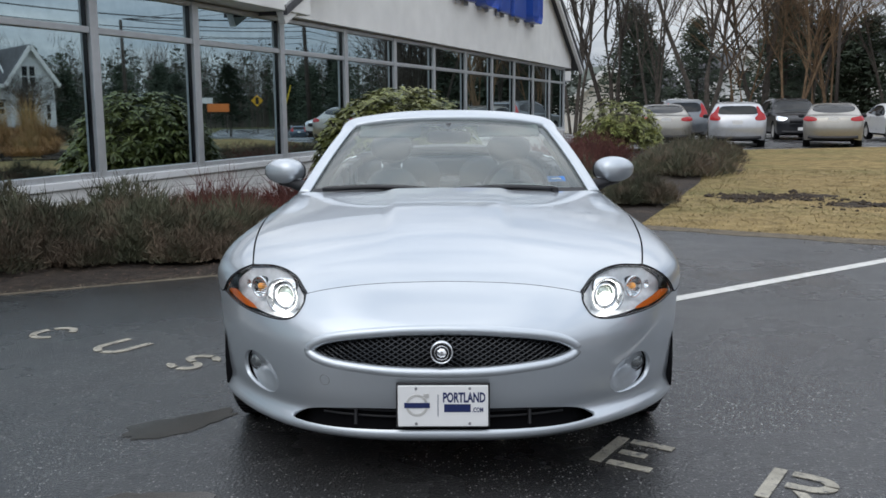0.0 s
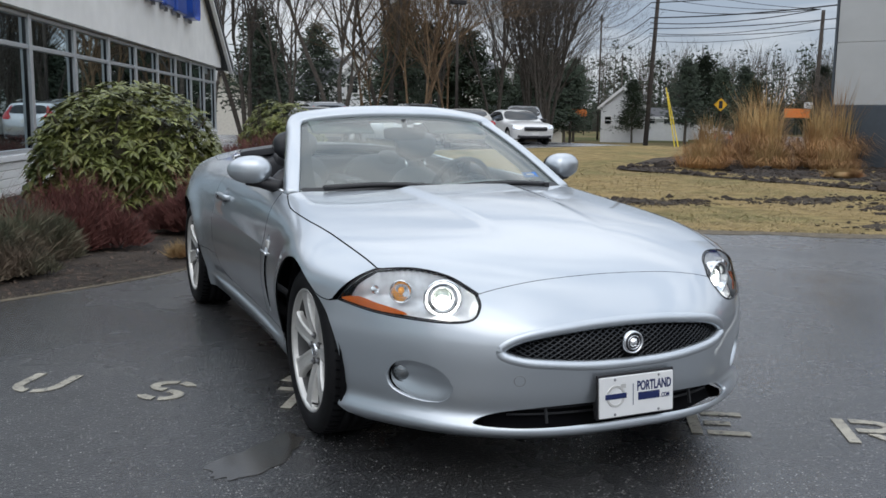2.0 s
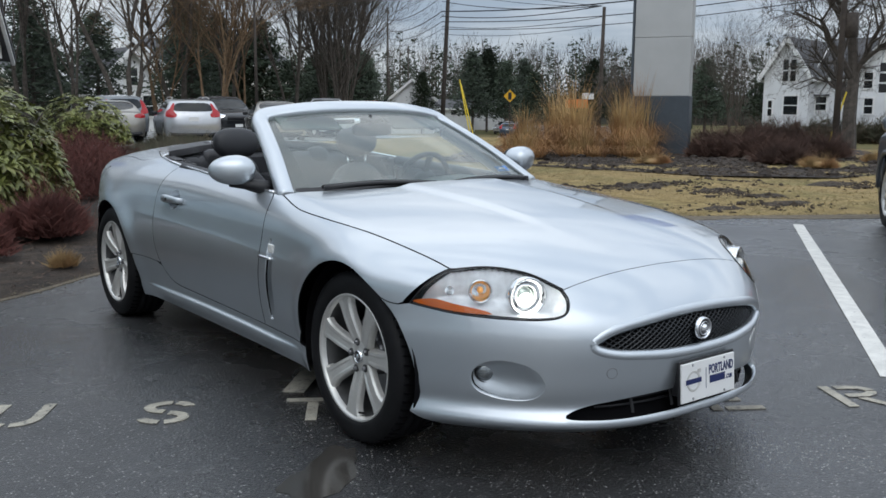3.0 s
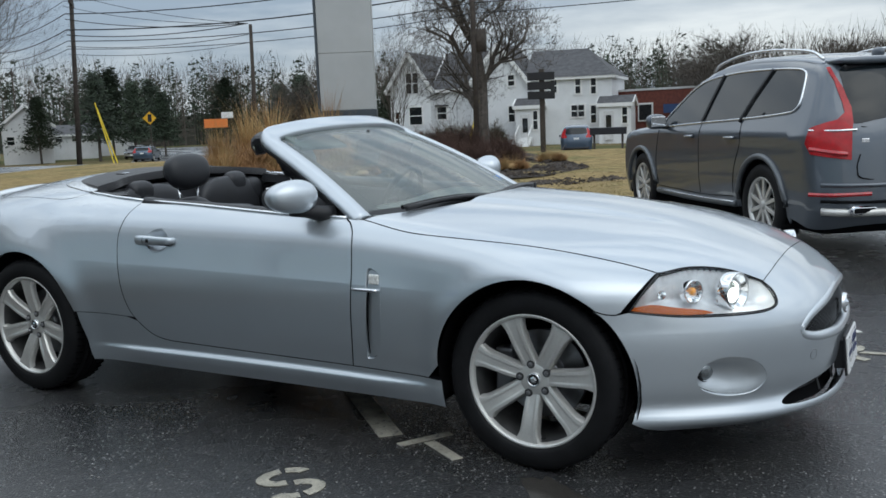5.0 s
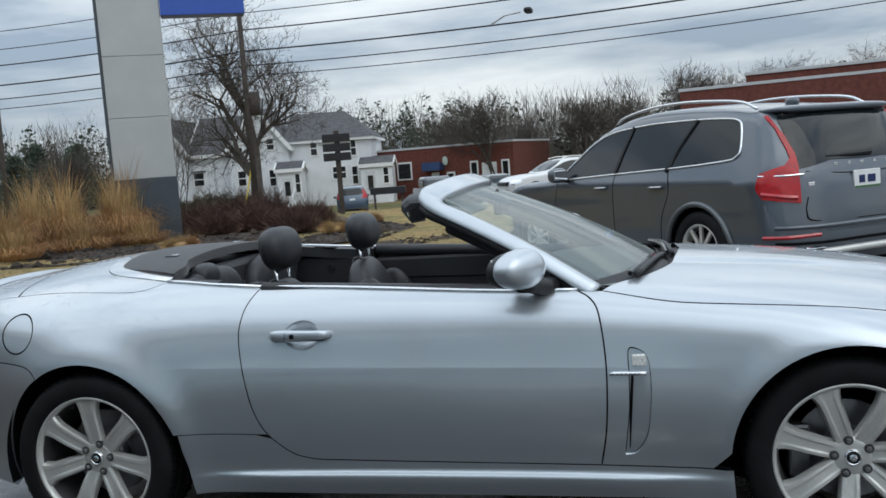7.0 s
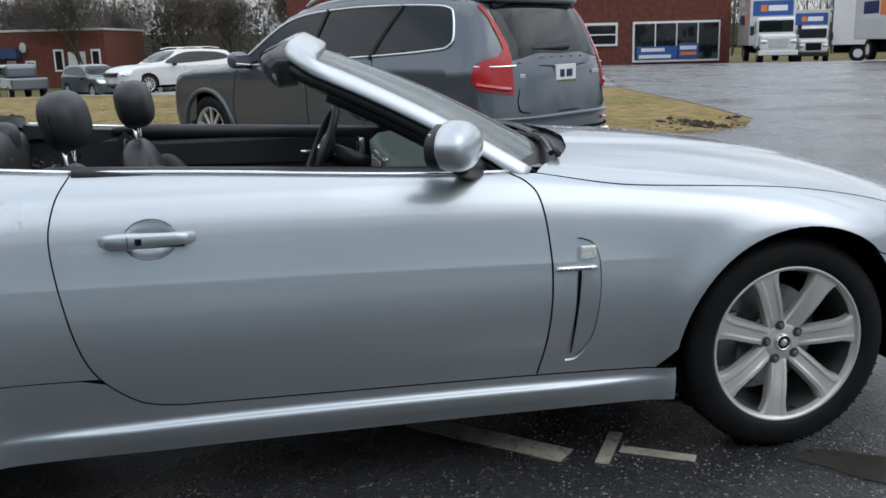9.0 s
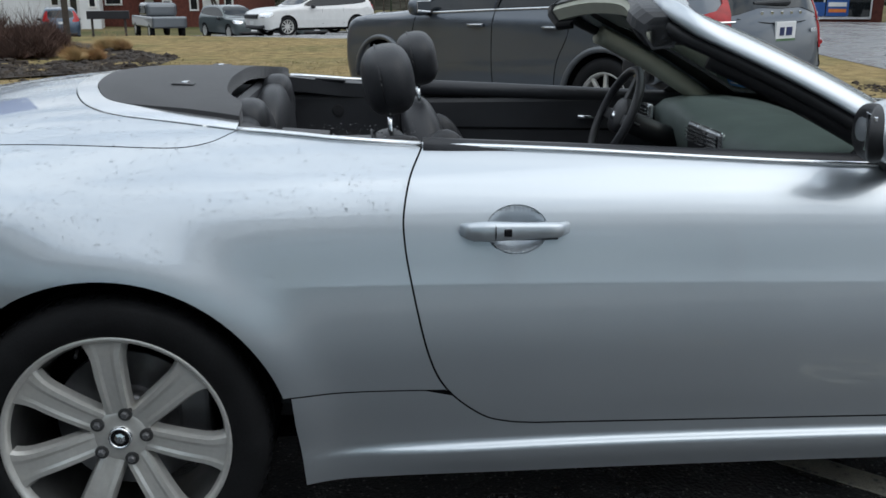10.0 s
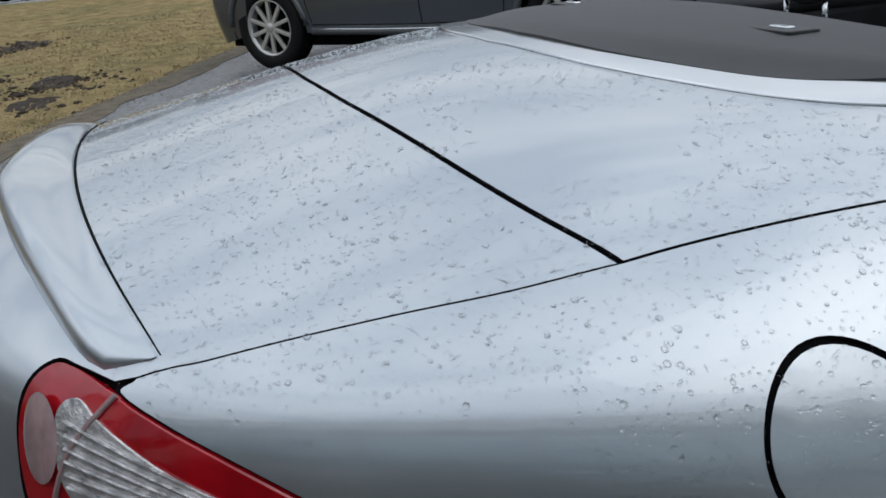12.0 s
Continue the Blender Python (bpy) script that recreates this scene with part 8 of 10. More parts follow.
RUST_STRAW = material("rusty_grass_blade", (0.40, 0.22, 0.085), rough=0.8, vary=0.25, scale=3, each=0.45, second=(0.20, 0.10, 0.045), mix_scale=2.5)
for k, (x, y, h, r, n) in enumerate(((13.5, 13.4, 1.35, 0.55, 1100), (14.6, 12.6, 2.0, 0.55, 1200), (15.7, 12.0, 1.85, 0.5, 1100), (16.8, 12.4, 2.15, 0.55, 1200), (15.4, 14.1, 2.0, 0.55, 1100), (12.6, 12.5, 0.75, 0.6, 1000), (13.9, 11.7, 0.8, 0.6, 1000), (15.2, 11.0, 0.7, 0.55, 900))):
    grass_clump(x, y, h, r, n, 3 + k, 0.55 if h > 1 else 0.8)
for x, y, sx, sy, sz in ((18.4, 11.2, 1.6, 1.5, 0.9), (18.9, 10.4, 1.9, 1.7, 1.1), (17.7, 9.2, 1.8, 1.6, 0.8), (19.6, 9.9, 2.0, 1.8, 1.2), (16.9, 10.0, 1.5, 1.3, 0.6), (19.0, 8.5, 1.8, 1.6, 0.8), (16.2, 7.6, 1.4, 1.2, 0.45)):
    twig_bush("barberry_bush", "reddish-brown twiggy shrub on the mulch mound", x, y, sx, sy, sz, TWIG_BROWN, 4200, 0.24, width=0.011, group="shrubs on the mound")
for x, y in ((15.4, 6.3), (13.3, 9.0), (18.5, 6.6)):
    twig_bush("grass_tuft", "low tuft of yellow dead grass", x, y, 0.9, 0.8, 0.30, STRAW, 2200, 0.14, group="shrubs on the mound")

# pylon sign
pylon = empty("pylon_sign", "tall light grey pylon sign on a dark grey foot", "sign")
pylon.matrix_basis = pose(17.2, 12.0, 0.08, 0, 0, -62) @ Matrix.Scale(0.77, 4)
GREY_PANEL = material("light_grey_panel", (0.45, 0.46, 0.46), rough=0.45, metal=0.3, vary=0.05, scale=1.2)
SLATE = material("slate_panel", (0.055, 0.068, 0.082), rough=0.5, vary=0.08)
part("foot", cube(-1.0, 1.0, -0.30, 0.30, -0.1, 1.95, 0.02), SLATE, pylon, "dark slate foot")
for k in range(4):
    part("panel", cube(-0.97, 0.97, -0.28, 0.28, 1.955 + k * 2.0, 3.945 + k * 2.0, 0.012), GREY_PANEL, pylon)
part("edge_panel", cube(-1.06, -0.98, -0.31, 0.31, 0.0, 9.95, 0.01), SLATE, pylon)
part("head_panel", cube(0.99, 3.7, -0.34, 0.34, 7.20, 10.0, 0.02), SIGN_BLUE, pylon, "dark blue head panel")


# ---- trees ----
def bare_tree(name, label, height, seed, trunks=1, levels=5, spread=0.55, mat_=None, radius=0.16, droop=0.0, dense=1.0, fork=0.42, fine_w=0.0065):
    """A leafless tree: a tapered trunk, limbs and many fine twigs."""
    rnd = random.Random(seed)
    tree = empty(name, label, "tree")
    wood, fine = bmesh.new(), bmesh.new()

    def grow(p, d, ln, r, lv):
        bm = wood if lv < 3 else fine
        n = 3 if lv < 2 else 2
        pts, rad, q, w = [p], [r], p.copy(), d.copy()
        for i in range(n):
            w = (w + Vector((rnd.uniform(-0.2, 0.2), rnd.uniform(-0.2, 0.2), rnd.uniform(-0.05, 0.14) - droop * 0.2))).normalized()
            q = q + w * ln / n
            pts.append(q.copy())
            rad.append(r * (1 - 0.42 * (i + 1) / n))
        if lv >= 4:
            s = w.orthogonal().normalized() * max(r, fine_w)
            a, b, e = bm.verts.new(p + s), bm.verts.new(p - s), bm.verts.new(q)
            bm.faces.new((a, b, e))
        else:
            tube(pts, rad, (7, 6, 4, 3)[lv], bm)
        if lv >= levels:
            return
        kids = max(2, round((7, 6, 5, 4, 4, 3)[lv] * dense))
        for k in range(kids):
            t = rnd.uniform(0.35, 1.0) if k else 1.0
            i = min(int(t * n), n - 1)
            c = pts[i].lerp(pts[i + 1], t * n - i)
            a = rnd.uniform(0, 2 * math.pi)
            side = (w.orthogonal().normalized())
            side = Matrix.Rotation(a, 3, w) @ side
            nd = (w * rnd.uniform(0.6, 1.0) + side * rnd.uniform(0.5, 1.0) * spread * 1.5 + Vector((0, 0, 0.15 - droop * 0.5))).normalized()
            grow(c, nd, ln * rnd.uniform(0.50, 0.72), rad[i] * rnd.uniform(0.42, 0.6), lv + 1)

    for k in range(trunks):
        a = k * 2.4
        grow(Vector((0.25 * math.cos(a), 0.25 * math.sin(a), 0)) * (k > 0), Vector((0.16 * math.cos(a) * (trunks > 1), 0.16 * math.sin(a) * (trunks > 1), 1)), height * fork, radius, 0)
    part("trunk", wood, mat_ or BARK, tree)
    tagged(part("twig_mass", fine, mat_ or BARK, tree), kind="stuff")
    return tree


def stand(tree, spots):
    """Sets a tree at the first spot and copies of it at the others: (x, y, scale, turn)."""
    for k, (x, y, s, turn) in enumerate(spots):
        m = pose(x, y, float(ground_height(x, y)) - 0.1, 0, 0, turn)
        if k == 0:
            tree.matrix_basis = m @ Matrix.Scale(s, 4)
        else:
            c = copy_thing(tree, m)
            c.scale = (s, s, s)


stand(bare_tree("bare_tree", "bare multi-stemmed deciduous tree", 16, 11, trunks=4, radius=0.095, spread=0.42, dense=0.79, fork=0.46), [(24.0, 45.5, 1.0, 0), (28.5, 47.5, 1.1, 80), (27.6, 47.5, 0.9, 200), (26.5, 44.0, 0.8, 300), (30.0, 50.5, 1.0, 20), (20.5, 47.0, 1.0, 140), (32.5, 54.0, 0.9, 140), (26.4, 16.3, 0.30, 50), (6.5, 44, 0.95, 40), (2.5, 46, 1.0, 190), (10.5, 43.0, 0.85, 290)])
stand(bare_tree("bare_tree", "tall bare tree with forked limbs", 18, 23, trunks=3, radius=0.14, spread=0.42, dense=0.79, fork=0.48), [(12.6, 41.0, 1.0, 0), (16.2, 43.5, 0.95, 120), (9.0, 47, 1.0, 60), (30.0, 52, 1.1, 210), (-1.0, 52, 1.0, 100)])
stand(bare_tree("willow_tree", "bare tan-coloured tree with fine hanging twigs", 14, 37, trunks=4, radius=0.075, mat_=BARK_WARM, spread=0.42, droop=0.1, dense=0.85, fork=0.45), [(16.8, 40.5, 1.0, 0), (18.8, 41.8, 0.9, 100), (14.8, 42.5, 0.8, 230)])
stand(bare_tree("street_tree", "old bare street tree with a broad twiggy crown", 11.5, 64, trunks=1, radius=0.30, levels=6, spread=0.95, fork=0.40, dense=1.0, fine_w=0.008), [(43.0, 20.8, 1.35, 60)])
stand(bare_tree("bare_tree", "slim bare tree behind the far buildings", 8, 67, trunks=2, radius=0.10, fine_w=0.012), [(84.7, 14.7, 1.45, 0), (93, 6.0, 1.35, 40), (86, -4.0, 1.5, 90), (92, -11, 1.5, 150), (98, 24, 1.3, 200), (22, 17.0, 0.42, 10), (86, 36, 1.2, 70), (97, 1.5, 1.3, 10), (103, -6, 1.5, 250), (84, -21, 1.5, 300), (90, 20, 1.1, 120), (95, 12, 1.2, 330)])

EVERGREEN = material("pine_needle", (0.034, 0.048, 0.029), rough=0.85, vary=0.35, scale=0.8, each=0.4)


def conifer(label, h, r, seed, clumps=34):
    """A ragged pine: a straight trunk with tufted boughs that thin out towards the top."""
    rnd = random.Random(seed)
    tree = empty("conifer", label, "tree")
    part("trunk", tube([(0, 0, 0), (0.1, 0, h * 0.5), (0, 0.1, h)], [0.17, 0.11, 0.02], 6), BARK, tree)
    limbs, bm = bmesh.new(), bmesh.new()
    for k in range(clumps):
        t = 0.22 + 0.78 * (k + rnd.random()) / clumps
        a, z = k * 2.4 + rnd.uniform(-0.5, 0.5), h * t
        out = r * (1.05 - t) ** 0.75 * rnd.uniform(0.45, 1.1)
        c = Vector((out * math.cos(a), out * math.sin(a), z + 0.12 * out))
        tube([(0, 0, z - 0.2), tuple(c)], [0.05, 0.015], 3, limbs)
        sx, sz = 0.55 + 1.05 * (1.05 - t) * rnd.uniform(0.7, 1.2), rnd.uniform(0.35, 0.7)
        for j in range(105):
            d = Vector((rnd.gauss(0, 0.5), rnd.gauss(0, 0.5), rnd.gauss(0, 0.5)))
            q = c * rnd.uniform(0.75, 1.05) if j % 3 == 0 else c
            q = Vector((q.x + d.x * sx, q.y + d.y * sx, c.z + d.z * sz))
            w = Vector((rnd.uniform(-1, 1), rnd.uniform(-1, 1), rnd.uniform(-0.2, 0.7))).normalized()
            s = w.orthogonal().normalized() * rnd.uniform(0.05, 0.11)
            v = [bm.verts.new(p) for p in (q + s, q - s, q + w * rnd.uniform(0.28, 0.55))]
            bm.faces.new(v)
    part("limb_wood", limbs, BARK, tree)
    tagged(part("needle_mass", bm, EVERGREEN, tree), kind="stuff")
    return tree


stand(conifer("dark green pine far behind the street", 8.8, 2.2, 5), [(62, 75, 1.0, 0), (66, 74, 0.9, 60), (78, 84, 1.0, 10), (50, 80, 0.85, 130), (53, 83, 1.0, 30), (24, 62, 1.1, 40), (40, 66, 0.9, 90), (58, 79, 0.75, 150), (70, 82, 1.1, 200), (74, 78, 0.8, 260), (47, 84, 0.9, 310), (90, 70, 1.0, 45)])
stand(conifer("broad dark green pine", 8.2, 3.1, 9, 30), [(21, 54, 1.1, 0), (35, 60, 0.9, 70), (12, 57, 1.0, 10), (76, 70, 1.0, 190), (81, 66, 0.9, 20), (30, 62, 1.1, 99), (86, 62, 1.0, 300), (44, 72, 0.8, 55), (92, 58, 0.9, 222), (17.6, 62.4, 1.0, 15), (14.5, 64.0, 0.85, 130), (27.5, 64.2, 1.15, 200), (29.2, 63.6, 1.0, 260), (40.3, 63.2, 0.85, 33), (38.0, 65.5, 0.9, 170), (35.0, 66.5, 0.8, 80), (8.0, 66.0, 0.9, 40)])

# far woods: uncountable, one mass
rnd = random.Random(77)
bm_e, bm_b = bmesh.new(), bmesh.new()
for k in range(2300):
    a = rnd.uniform(-0.62 * math.pi, 1.4 * math.pi) if k < 1500 else rnd.uniform(0.0, 0.42 * math.pi)
    d = rnd.uniform(95, 190) if k < 1500 else rnd.uniform(152, 205)
    x, y = d * math.cos(a), d * math.sin(a)
    if (40 < math.degrees(math.atan2(y, x)) < 58 and d < 150) or (62 < math.degrees(math.atan2(y, x)) < 88 and d < 120) or (8 < math.degrees(math.atan2(y, x)) < 40 and d < 130):
        continue
    h = rnd.uniform(7, 13.0) * (0.8 if d < 120 else 1.0 if d < 140 else 1.2)
    green = rnd.random() < (0.5 if y > 30 else 0.15)
    bm = bm_e if green else bm_b
    for j in range(80 if green else 100):
        t = rnd.random()
        w = (2.4 * (1 - t) + 0.5) if green else rnd.uniform(0.4, 2.6) * (0.4 + t)
        c = Vector((x + rnd.uniform(-w, w), y + rnd.uniform(-w, w), -1 + h * (0.15 + 0.8 * t)))
        if green:
            v = [bm.verts.new(c + Vector((rnd.uniform(-0.5, 0.5), rnd.uniform(-0.5, 0.5), rnd.uniform(-0.4, 0.4)))) for _ in range(3)]
        else:
            up = Vector((rnd.uniform(-0.5, 0.5), rnd.uniform(-0.5, 0.5), rnd.uniform(0.6, 1.2))) * rnd.uniform(0.8, 2.6)
            s = Vector((-math.sin(a), math.cos(a), 0)) * rnd.uniform(0.012, 0.045)
            v = [bm.verts.new(c + s), bm.verts.new(c - s), bm.verts.new(c + up)]
        bm.faces.new(v)
    s = Vector((-math.sin(a), math.cos(a), 0)) * 0.13
    v = [bm.verts.new(Vector((x, y, -2)) + s), bm.verts.new(Vector((x, y, -2)) - s), bm.verts.new((x, y, h * 0.9))]
    bm.faces.new(v)
tagged(part("far_evergreens", bm_e, EVERGREEN), "distant mixed evergreen woods along the skyline", "woods", "", "stuff")
tagged(part("far_bare_trees", bm_b, BARK), "distant bare brown woods along the skyline", "woods", "", "stuff")
hill = bmesh.new()
rings = []
for d, z in ((150, -3), (200, 1.6), (280, 4.2), (420, 6.5)):
    rings.append([hill.verts.new((d * math.cos(a), d * math.sin(a), z + (2.2 * noise.noise(Vector((math.cos(a) * 3, math.sin(a) * 3, d * 0.01))) if d > 160 else 0))) for a in np.linspace(0, 2 * math.pi, 120, endpoint=False)])
for a, b in zip(rings, rings[1:]):
    ring_faces(hill, a, b)
bmesh.ops.recalc_face_normals(hill, faces=hill.faces)
tagged(part("wooded_hills", hill, material("far_wood", (0.042, 0.040, 0.032), rough=1.0, vary=0.4, scale=0.06, fine=0.4, bump_scale=0.25, bump=1.0, spec=0.0), smooth=True), "low wooded hills on the skyline", "hills", "", "structure")


# ---- houses ----
def pane_window(parent, x, z, w, h, y=-0.02, sash=True):
    win = new("window")
    win.parent = parent
    part("frame", cube(x - w / 2 - 0.10, x + w / 2 + 0.10, y - 0.05, y + 0.02, z - 0.10, z + h + 0.12, 0.0), TRIM_WHITE, win)
    part("pane", cube(x - w / 2, x + w / 2, y - 0.06, y, z, z + h), DARK_PANE, win)
    if sash:
        part("sash_bar", cube(x - w / 2, x + w / 2, y - 0.075, y - 0.05, z + h / 2 - 0.03, z + h / 2 + 0.03), TRIM_WHITE, win)


def gable_block(parent, x0, x1, y0, y1, eave, ridge, along, wall_mat, roof_mat, boards=True, over=0.35):
    """A house block with a pitched roof whose ridge runs along x or y."""
    bm = bmesh.new()
    if along == "x":
        ym = (y0 + y1) / 2
        prof = [(y0, -1.2), (y1, -1.2), (y1, eave), (ym, ridge), (y0, eave)]
        a = [bm.verts.new((x0, p, z)) for p, z in prof]
        b = [bm.verts.new((x1, p, z)) for p, z in prof]
    else:
        xm = (x0 + x1) / 2
        prof = [(x0, -1.2), (x1, -1.2), (x1, eave), (xm, ridge), (x0, eave)]
        a = [bm.verts.new((p, y0, z)) for p, z in prof]
        b = [bm.verts.new((p, y1, z)) for p, z in prof]
    ring_faces(bm, a, b)
    bm.faces.new(a)
    bm.faces.new(b[::-1])
    bmesh.ops.recalc_face_normals(bm, faces=bm.faces)
    part("wall", bm, wall_mat, parent)
    if boards:
        bm = bmesh.new()
        for k in range(int((eave + 0.6) / 0.22)):
            z = -0.6 + k * 0.22
            box(bm, x0 - 0.012, x1 + 0.012, y0 - 0.012, y1 + 0.012, z, z + 0.02)
        tagged(part("board_edges", bm, wall_mat, parent), kind="stuff")
    for s in (0, 1):
        bm = bmesh.new()
        if along == "x":
            ye = (y0 - over) if s == 0 else (y1 + over)
            ze = eave - over * (ridge - eave) / ((y1 - y0) / 2)
            pts = [(x0 - over, ye, ze), (x1 + over, ye, ze), (x1 + over, ym, ridge), (x0 - over, ym, ridge)]
        else:
            xe = (x0 - over) if s == 0 else (x1 + over)
            ze = eave - over * (ridge - eave) / ((x1 - x0) / 2)
            pts = [(xe, y0 - over, ze), (xe, y1 + over, ze), (xm, y1 + over, ridge), (xm, y0 - over, ridge)]
        lo = [bm.verts.new(p) for p in pts]
        hi = [bm.verts.new((p[0], p[1], p[2] + 0.14)) for p in pts]
        ring_faces(bm, lo, hi)
        bm.faces.new(lo[::-1])
        bm.faces.new(hi)
        bmesh.ops.recalc_face_normals(bm, faces=bm.faces)
        roof = part("roof", bm, roof_mat, parent)
        edge = [pts[0], pts[3]], [pts[1], pts[2]]
        for e in edge:
            part("rake_trim", tube([tuple(e[0]), tuple(e[1])], 0.13, section=[(-0.4, 1), (0.4, 1), (0.4, -1), (-0.4, -1)]), TRIM_WHITE, roof)
        part("eave_trim", tube([tuple(pts[0]), tuple(pts[1])], 0.12, section=[(-0.4, 1), (0.4, 1), (0.4, -1), (-0.4, -1)]), TRIM_WHITE, roof)


def hip_block(parent, x0, x1, y0, y1, eave, ridge, hip, wall_mat, roof_mat, over=0.3):
    """A house block whose ridge runs along x and whose roof slopes down at its x1 end as well."""
    part("wall", cube(x0, x1, y0, y1, -1.2, eave), wall_mat, parent)
    bm = bmesh.new()
    for k in range(int((eave + 0.6) / 0.22)):
        z = -0.6 + k * 0.22
        box(bm, x0 - 0.012, x1 + 0.012, y0 - 0.012, y1 + 0.012, z, z + 0.02)
    tagged(part("board_edges", bm, wall_mat, parent), kind="stuff")
    part("eave_trim", cube(x0, x1 + over * 0.9, y0 - over * 0.9, y1 + over * 0.9, eave - 0.18, eave, 0.01), TRIM_WHITE, parent)
    ym, bm = (y0 + y1) / 2, bmesh.new()
    v = [bm.verts.new(p) for p in ((x0, y0 - over, eave), (x1 + over, y0 - over, eave), (x1 + over, y1 + over, eave), (x0, y1 + over, eave), (x0, ym, ridge), (x1 - hip, ym, ridge))]
    for f in ((0, 1, 5, 4), (1, 2, 5), (2, 3, 4, 5), (3, 0, 4), (3, 2, 1, 0)):
        bm.faces.new([v[i] for i in f])
    bmesh.ops.recalc_face_normals(bm, faces=bm.faces)
    part("roof", bm, roof_mat, parent)


# white farmhouse across the street; its front faces -y of its own frame
house = empty("white_house", "white clapboard house with grey roofs and a hedge", "house")
front_dir = math.degrees(math.atan2(16.7 - 33.0, 55.3 - 52.1))
house.matrix_basis = pose(77.3, 48.7, -1.68, 0, 0, front_dir) @ Matrix.Scale(1.45, 4)
gable_block(house, 0.0, 3.0, 0.0, 9.0, 4.3, 6.55, "y", CLAPBOARD, ROOF_GREY, over=0.3)
gable_block(house, 3.0, 7.9, 1.2, 8.5, 4.05, 6.6, "x", CLAPBOARD, ROOF_GREY, over=0.25)
gable_block(house, 5.9, 10.0, 0.3, 6.0, 4.25, 6.85, "y", CLAPBOARD, ROOF_GREY, over=0.3)
hip_block(house, 9.6, 15.6, 0.6, 7.6, 4.4, 6.45, 2.1, CLAPBOARD, ROOF_GREY)
gable_block(house, 9.4, 11.0, -1.1, 0.4, 2.55, 2.95, "x", CLAPBOARD, ROOF_GREY, boards=False, over=0.15)
gable_block(house, 14.9, 17.0, -0.6, 2.0, 2.45, 2.9, "x", CLAPBOARD, ROOF_GREY, boards=False, over=0.12)
for x, z, w, h, y in ((1.44, 3.78, 0.36, 1.4, 0), (1.94, 3.78, 0.36, 1.4, 0), (1.88, 1.6, 0.9, 1.2, 0), (0.5, 1.5, 0.26, 1.0, 0), (3.45, 1.9, 0.66, 0.85, 1.18), (6.6, 3.3, 0.5, 0.95, 0.28), (6.7, 1.7, 0.5, 0.95, 0.28), (8.82, 4.0, 0.42, 0.7, 0.28), (8.8, 1.55, 0.4, 1.05, 0.28), (13.35, 3.28, 0.32, 1.0, 0.58), (14.4, 3.22, 0.32, 1.0, 0.58), (13.08, 1.72, 0.38, 0.76, 0.58), (13.56, 1.72, 0.38, 0.76, 0.58), (14.38, 1.27, 0.34, 1.15, 0.58), (10.75, 1.0, 0.28, 1.2, -1.12), (16.6, 1.2, 0.3, 1.0, -0.62), (11.7, 3.4, 0.4, 0.9, 0.58)):
    pane_window(house, x, z, w, h, y)
part("window_hood", cube(2.95, 3.95, 0.95, 1.2, 2.82, 2.92, 0.01), ROOF_GREY, house)
part("drain_pipe", tube([(4.6, 1.1, 0.0), (4.6, 1.1, 3.6)], 0.05, 6), MULLION, house)
WHITE_DOOR = material("white_door", (0.6, 0.6, 0.6), rough=0.5)
for x, y in ((10.05, -1.12), (15.55, -0.62)):
    part("house_door", cube(x - 0.32, x + 0.32, y - 0.06, y, 0.1, 2.0), WHITE_DOOR, house)
    part("door_pane", cube(x - 0.18, x + 0.18, y - 0.08, y - 0.05, 0.8, 1.75), DARK_PANE, house)
for k in range(5):
    part("porch_step", cube(9.6, 10.5, -2.3 + k * 0.24, -1.1, -0.3, -0.1 + k * 0.14), TRIM_WHITE, house)
for x in (9.6, 10.5):
    part("stair_rail", tube([(x, -2.4, 0.6), (x, -1.1, 1.3)], 0.05, 4), TRIM_WHITE, house)
    part("stair_post", tube([(x, -2.3, -0.3), (x, -2.3, 0.65)], 0.05, 4), TRIM_WHITE, house)
for k in range(9):
    u = 0.3 + k * 0.98
    p = house.matrix_basis @ Vector((u, -1.7 - 0.2 * (k % 2), 0))
    twig_bush("hedge_bush", "dark clipped hedge in front of the house", p.x, p.y, 2.7, 2.3, (2.0 if k < 4 else 2.7) + 0.2 * (k % 3), JUNIPER, 1500, 0.48, z0=0.0, width=0.05, group="house hedge")
part("mailbox", cube(-0.9, 0.9, -0.2, 0.2, 0.95, 1.3, 0.02), BLACK_TRIM, tagged(empty("mailbox_row", "row of black mailboxes on posts", "mailbox"), ""))
box_row = bpy.data.objects["mailbox_row"]
box_row.matrix_basis = pose(40.5, 12.6, float(ground_height(40.5, 12.6)), 0, 0, -78)
for x in (-0.7, 0.7):
    part("mailbox_post", cube(x - 0.05, x + 0.05, -0.05, 0.05, 0, 0.95), POLE_WOOD, box_row)

# low brick building beside it
FLASH = material("roof_flashing", (0.5, 0.5, 0.5), rough=0.5, vary=0.1)


def brick_hall(name, label, m, length, depth, height, steps=(), start=0.0):
    hall = empty(name, label, "building")
    hall.matrix_basis = m
    part("wall", cube(start, length, 0, depth, -1, height), BRICK, hall)
    part("parapet", cube(start - 0.06, length + 0.06, -0.06, depth + 0.06, height, height + 0.14, 0.01), FLASH, hall)
    for x0, x1, h in steps:
        part("wall", cube(x0, x1, -0.03, depth + 0.03, 0, h), BRICK, hall)
        part("parapet", cube(x0 - 0.06, x1 + 0.06, -0.10, depth + 0.1, h, h + 0.14, 0.01), FLASH, hall)
    return hall


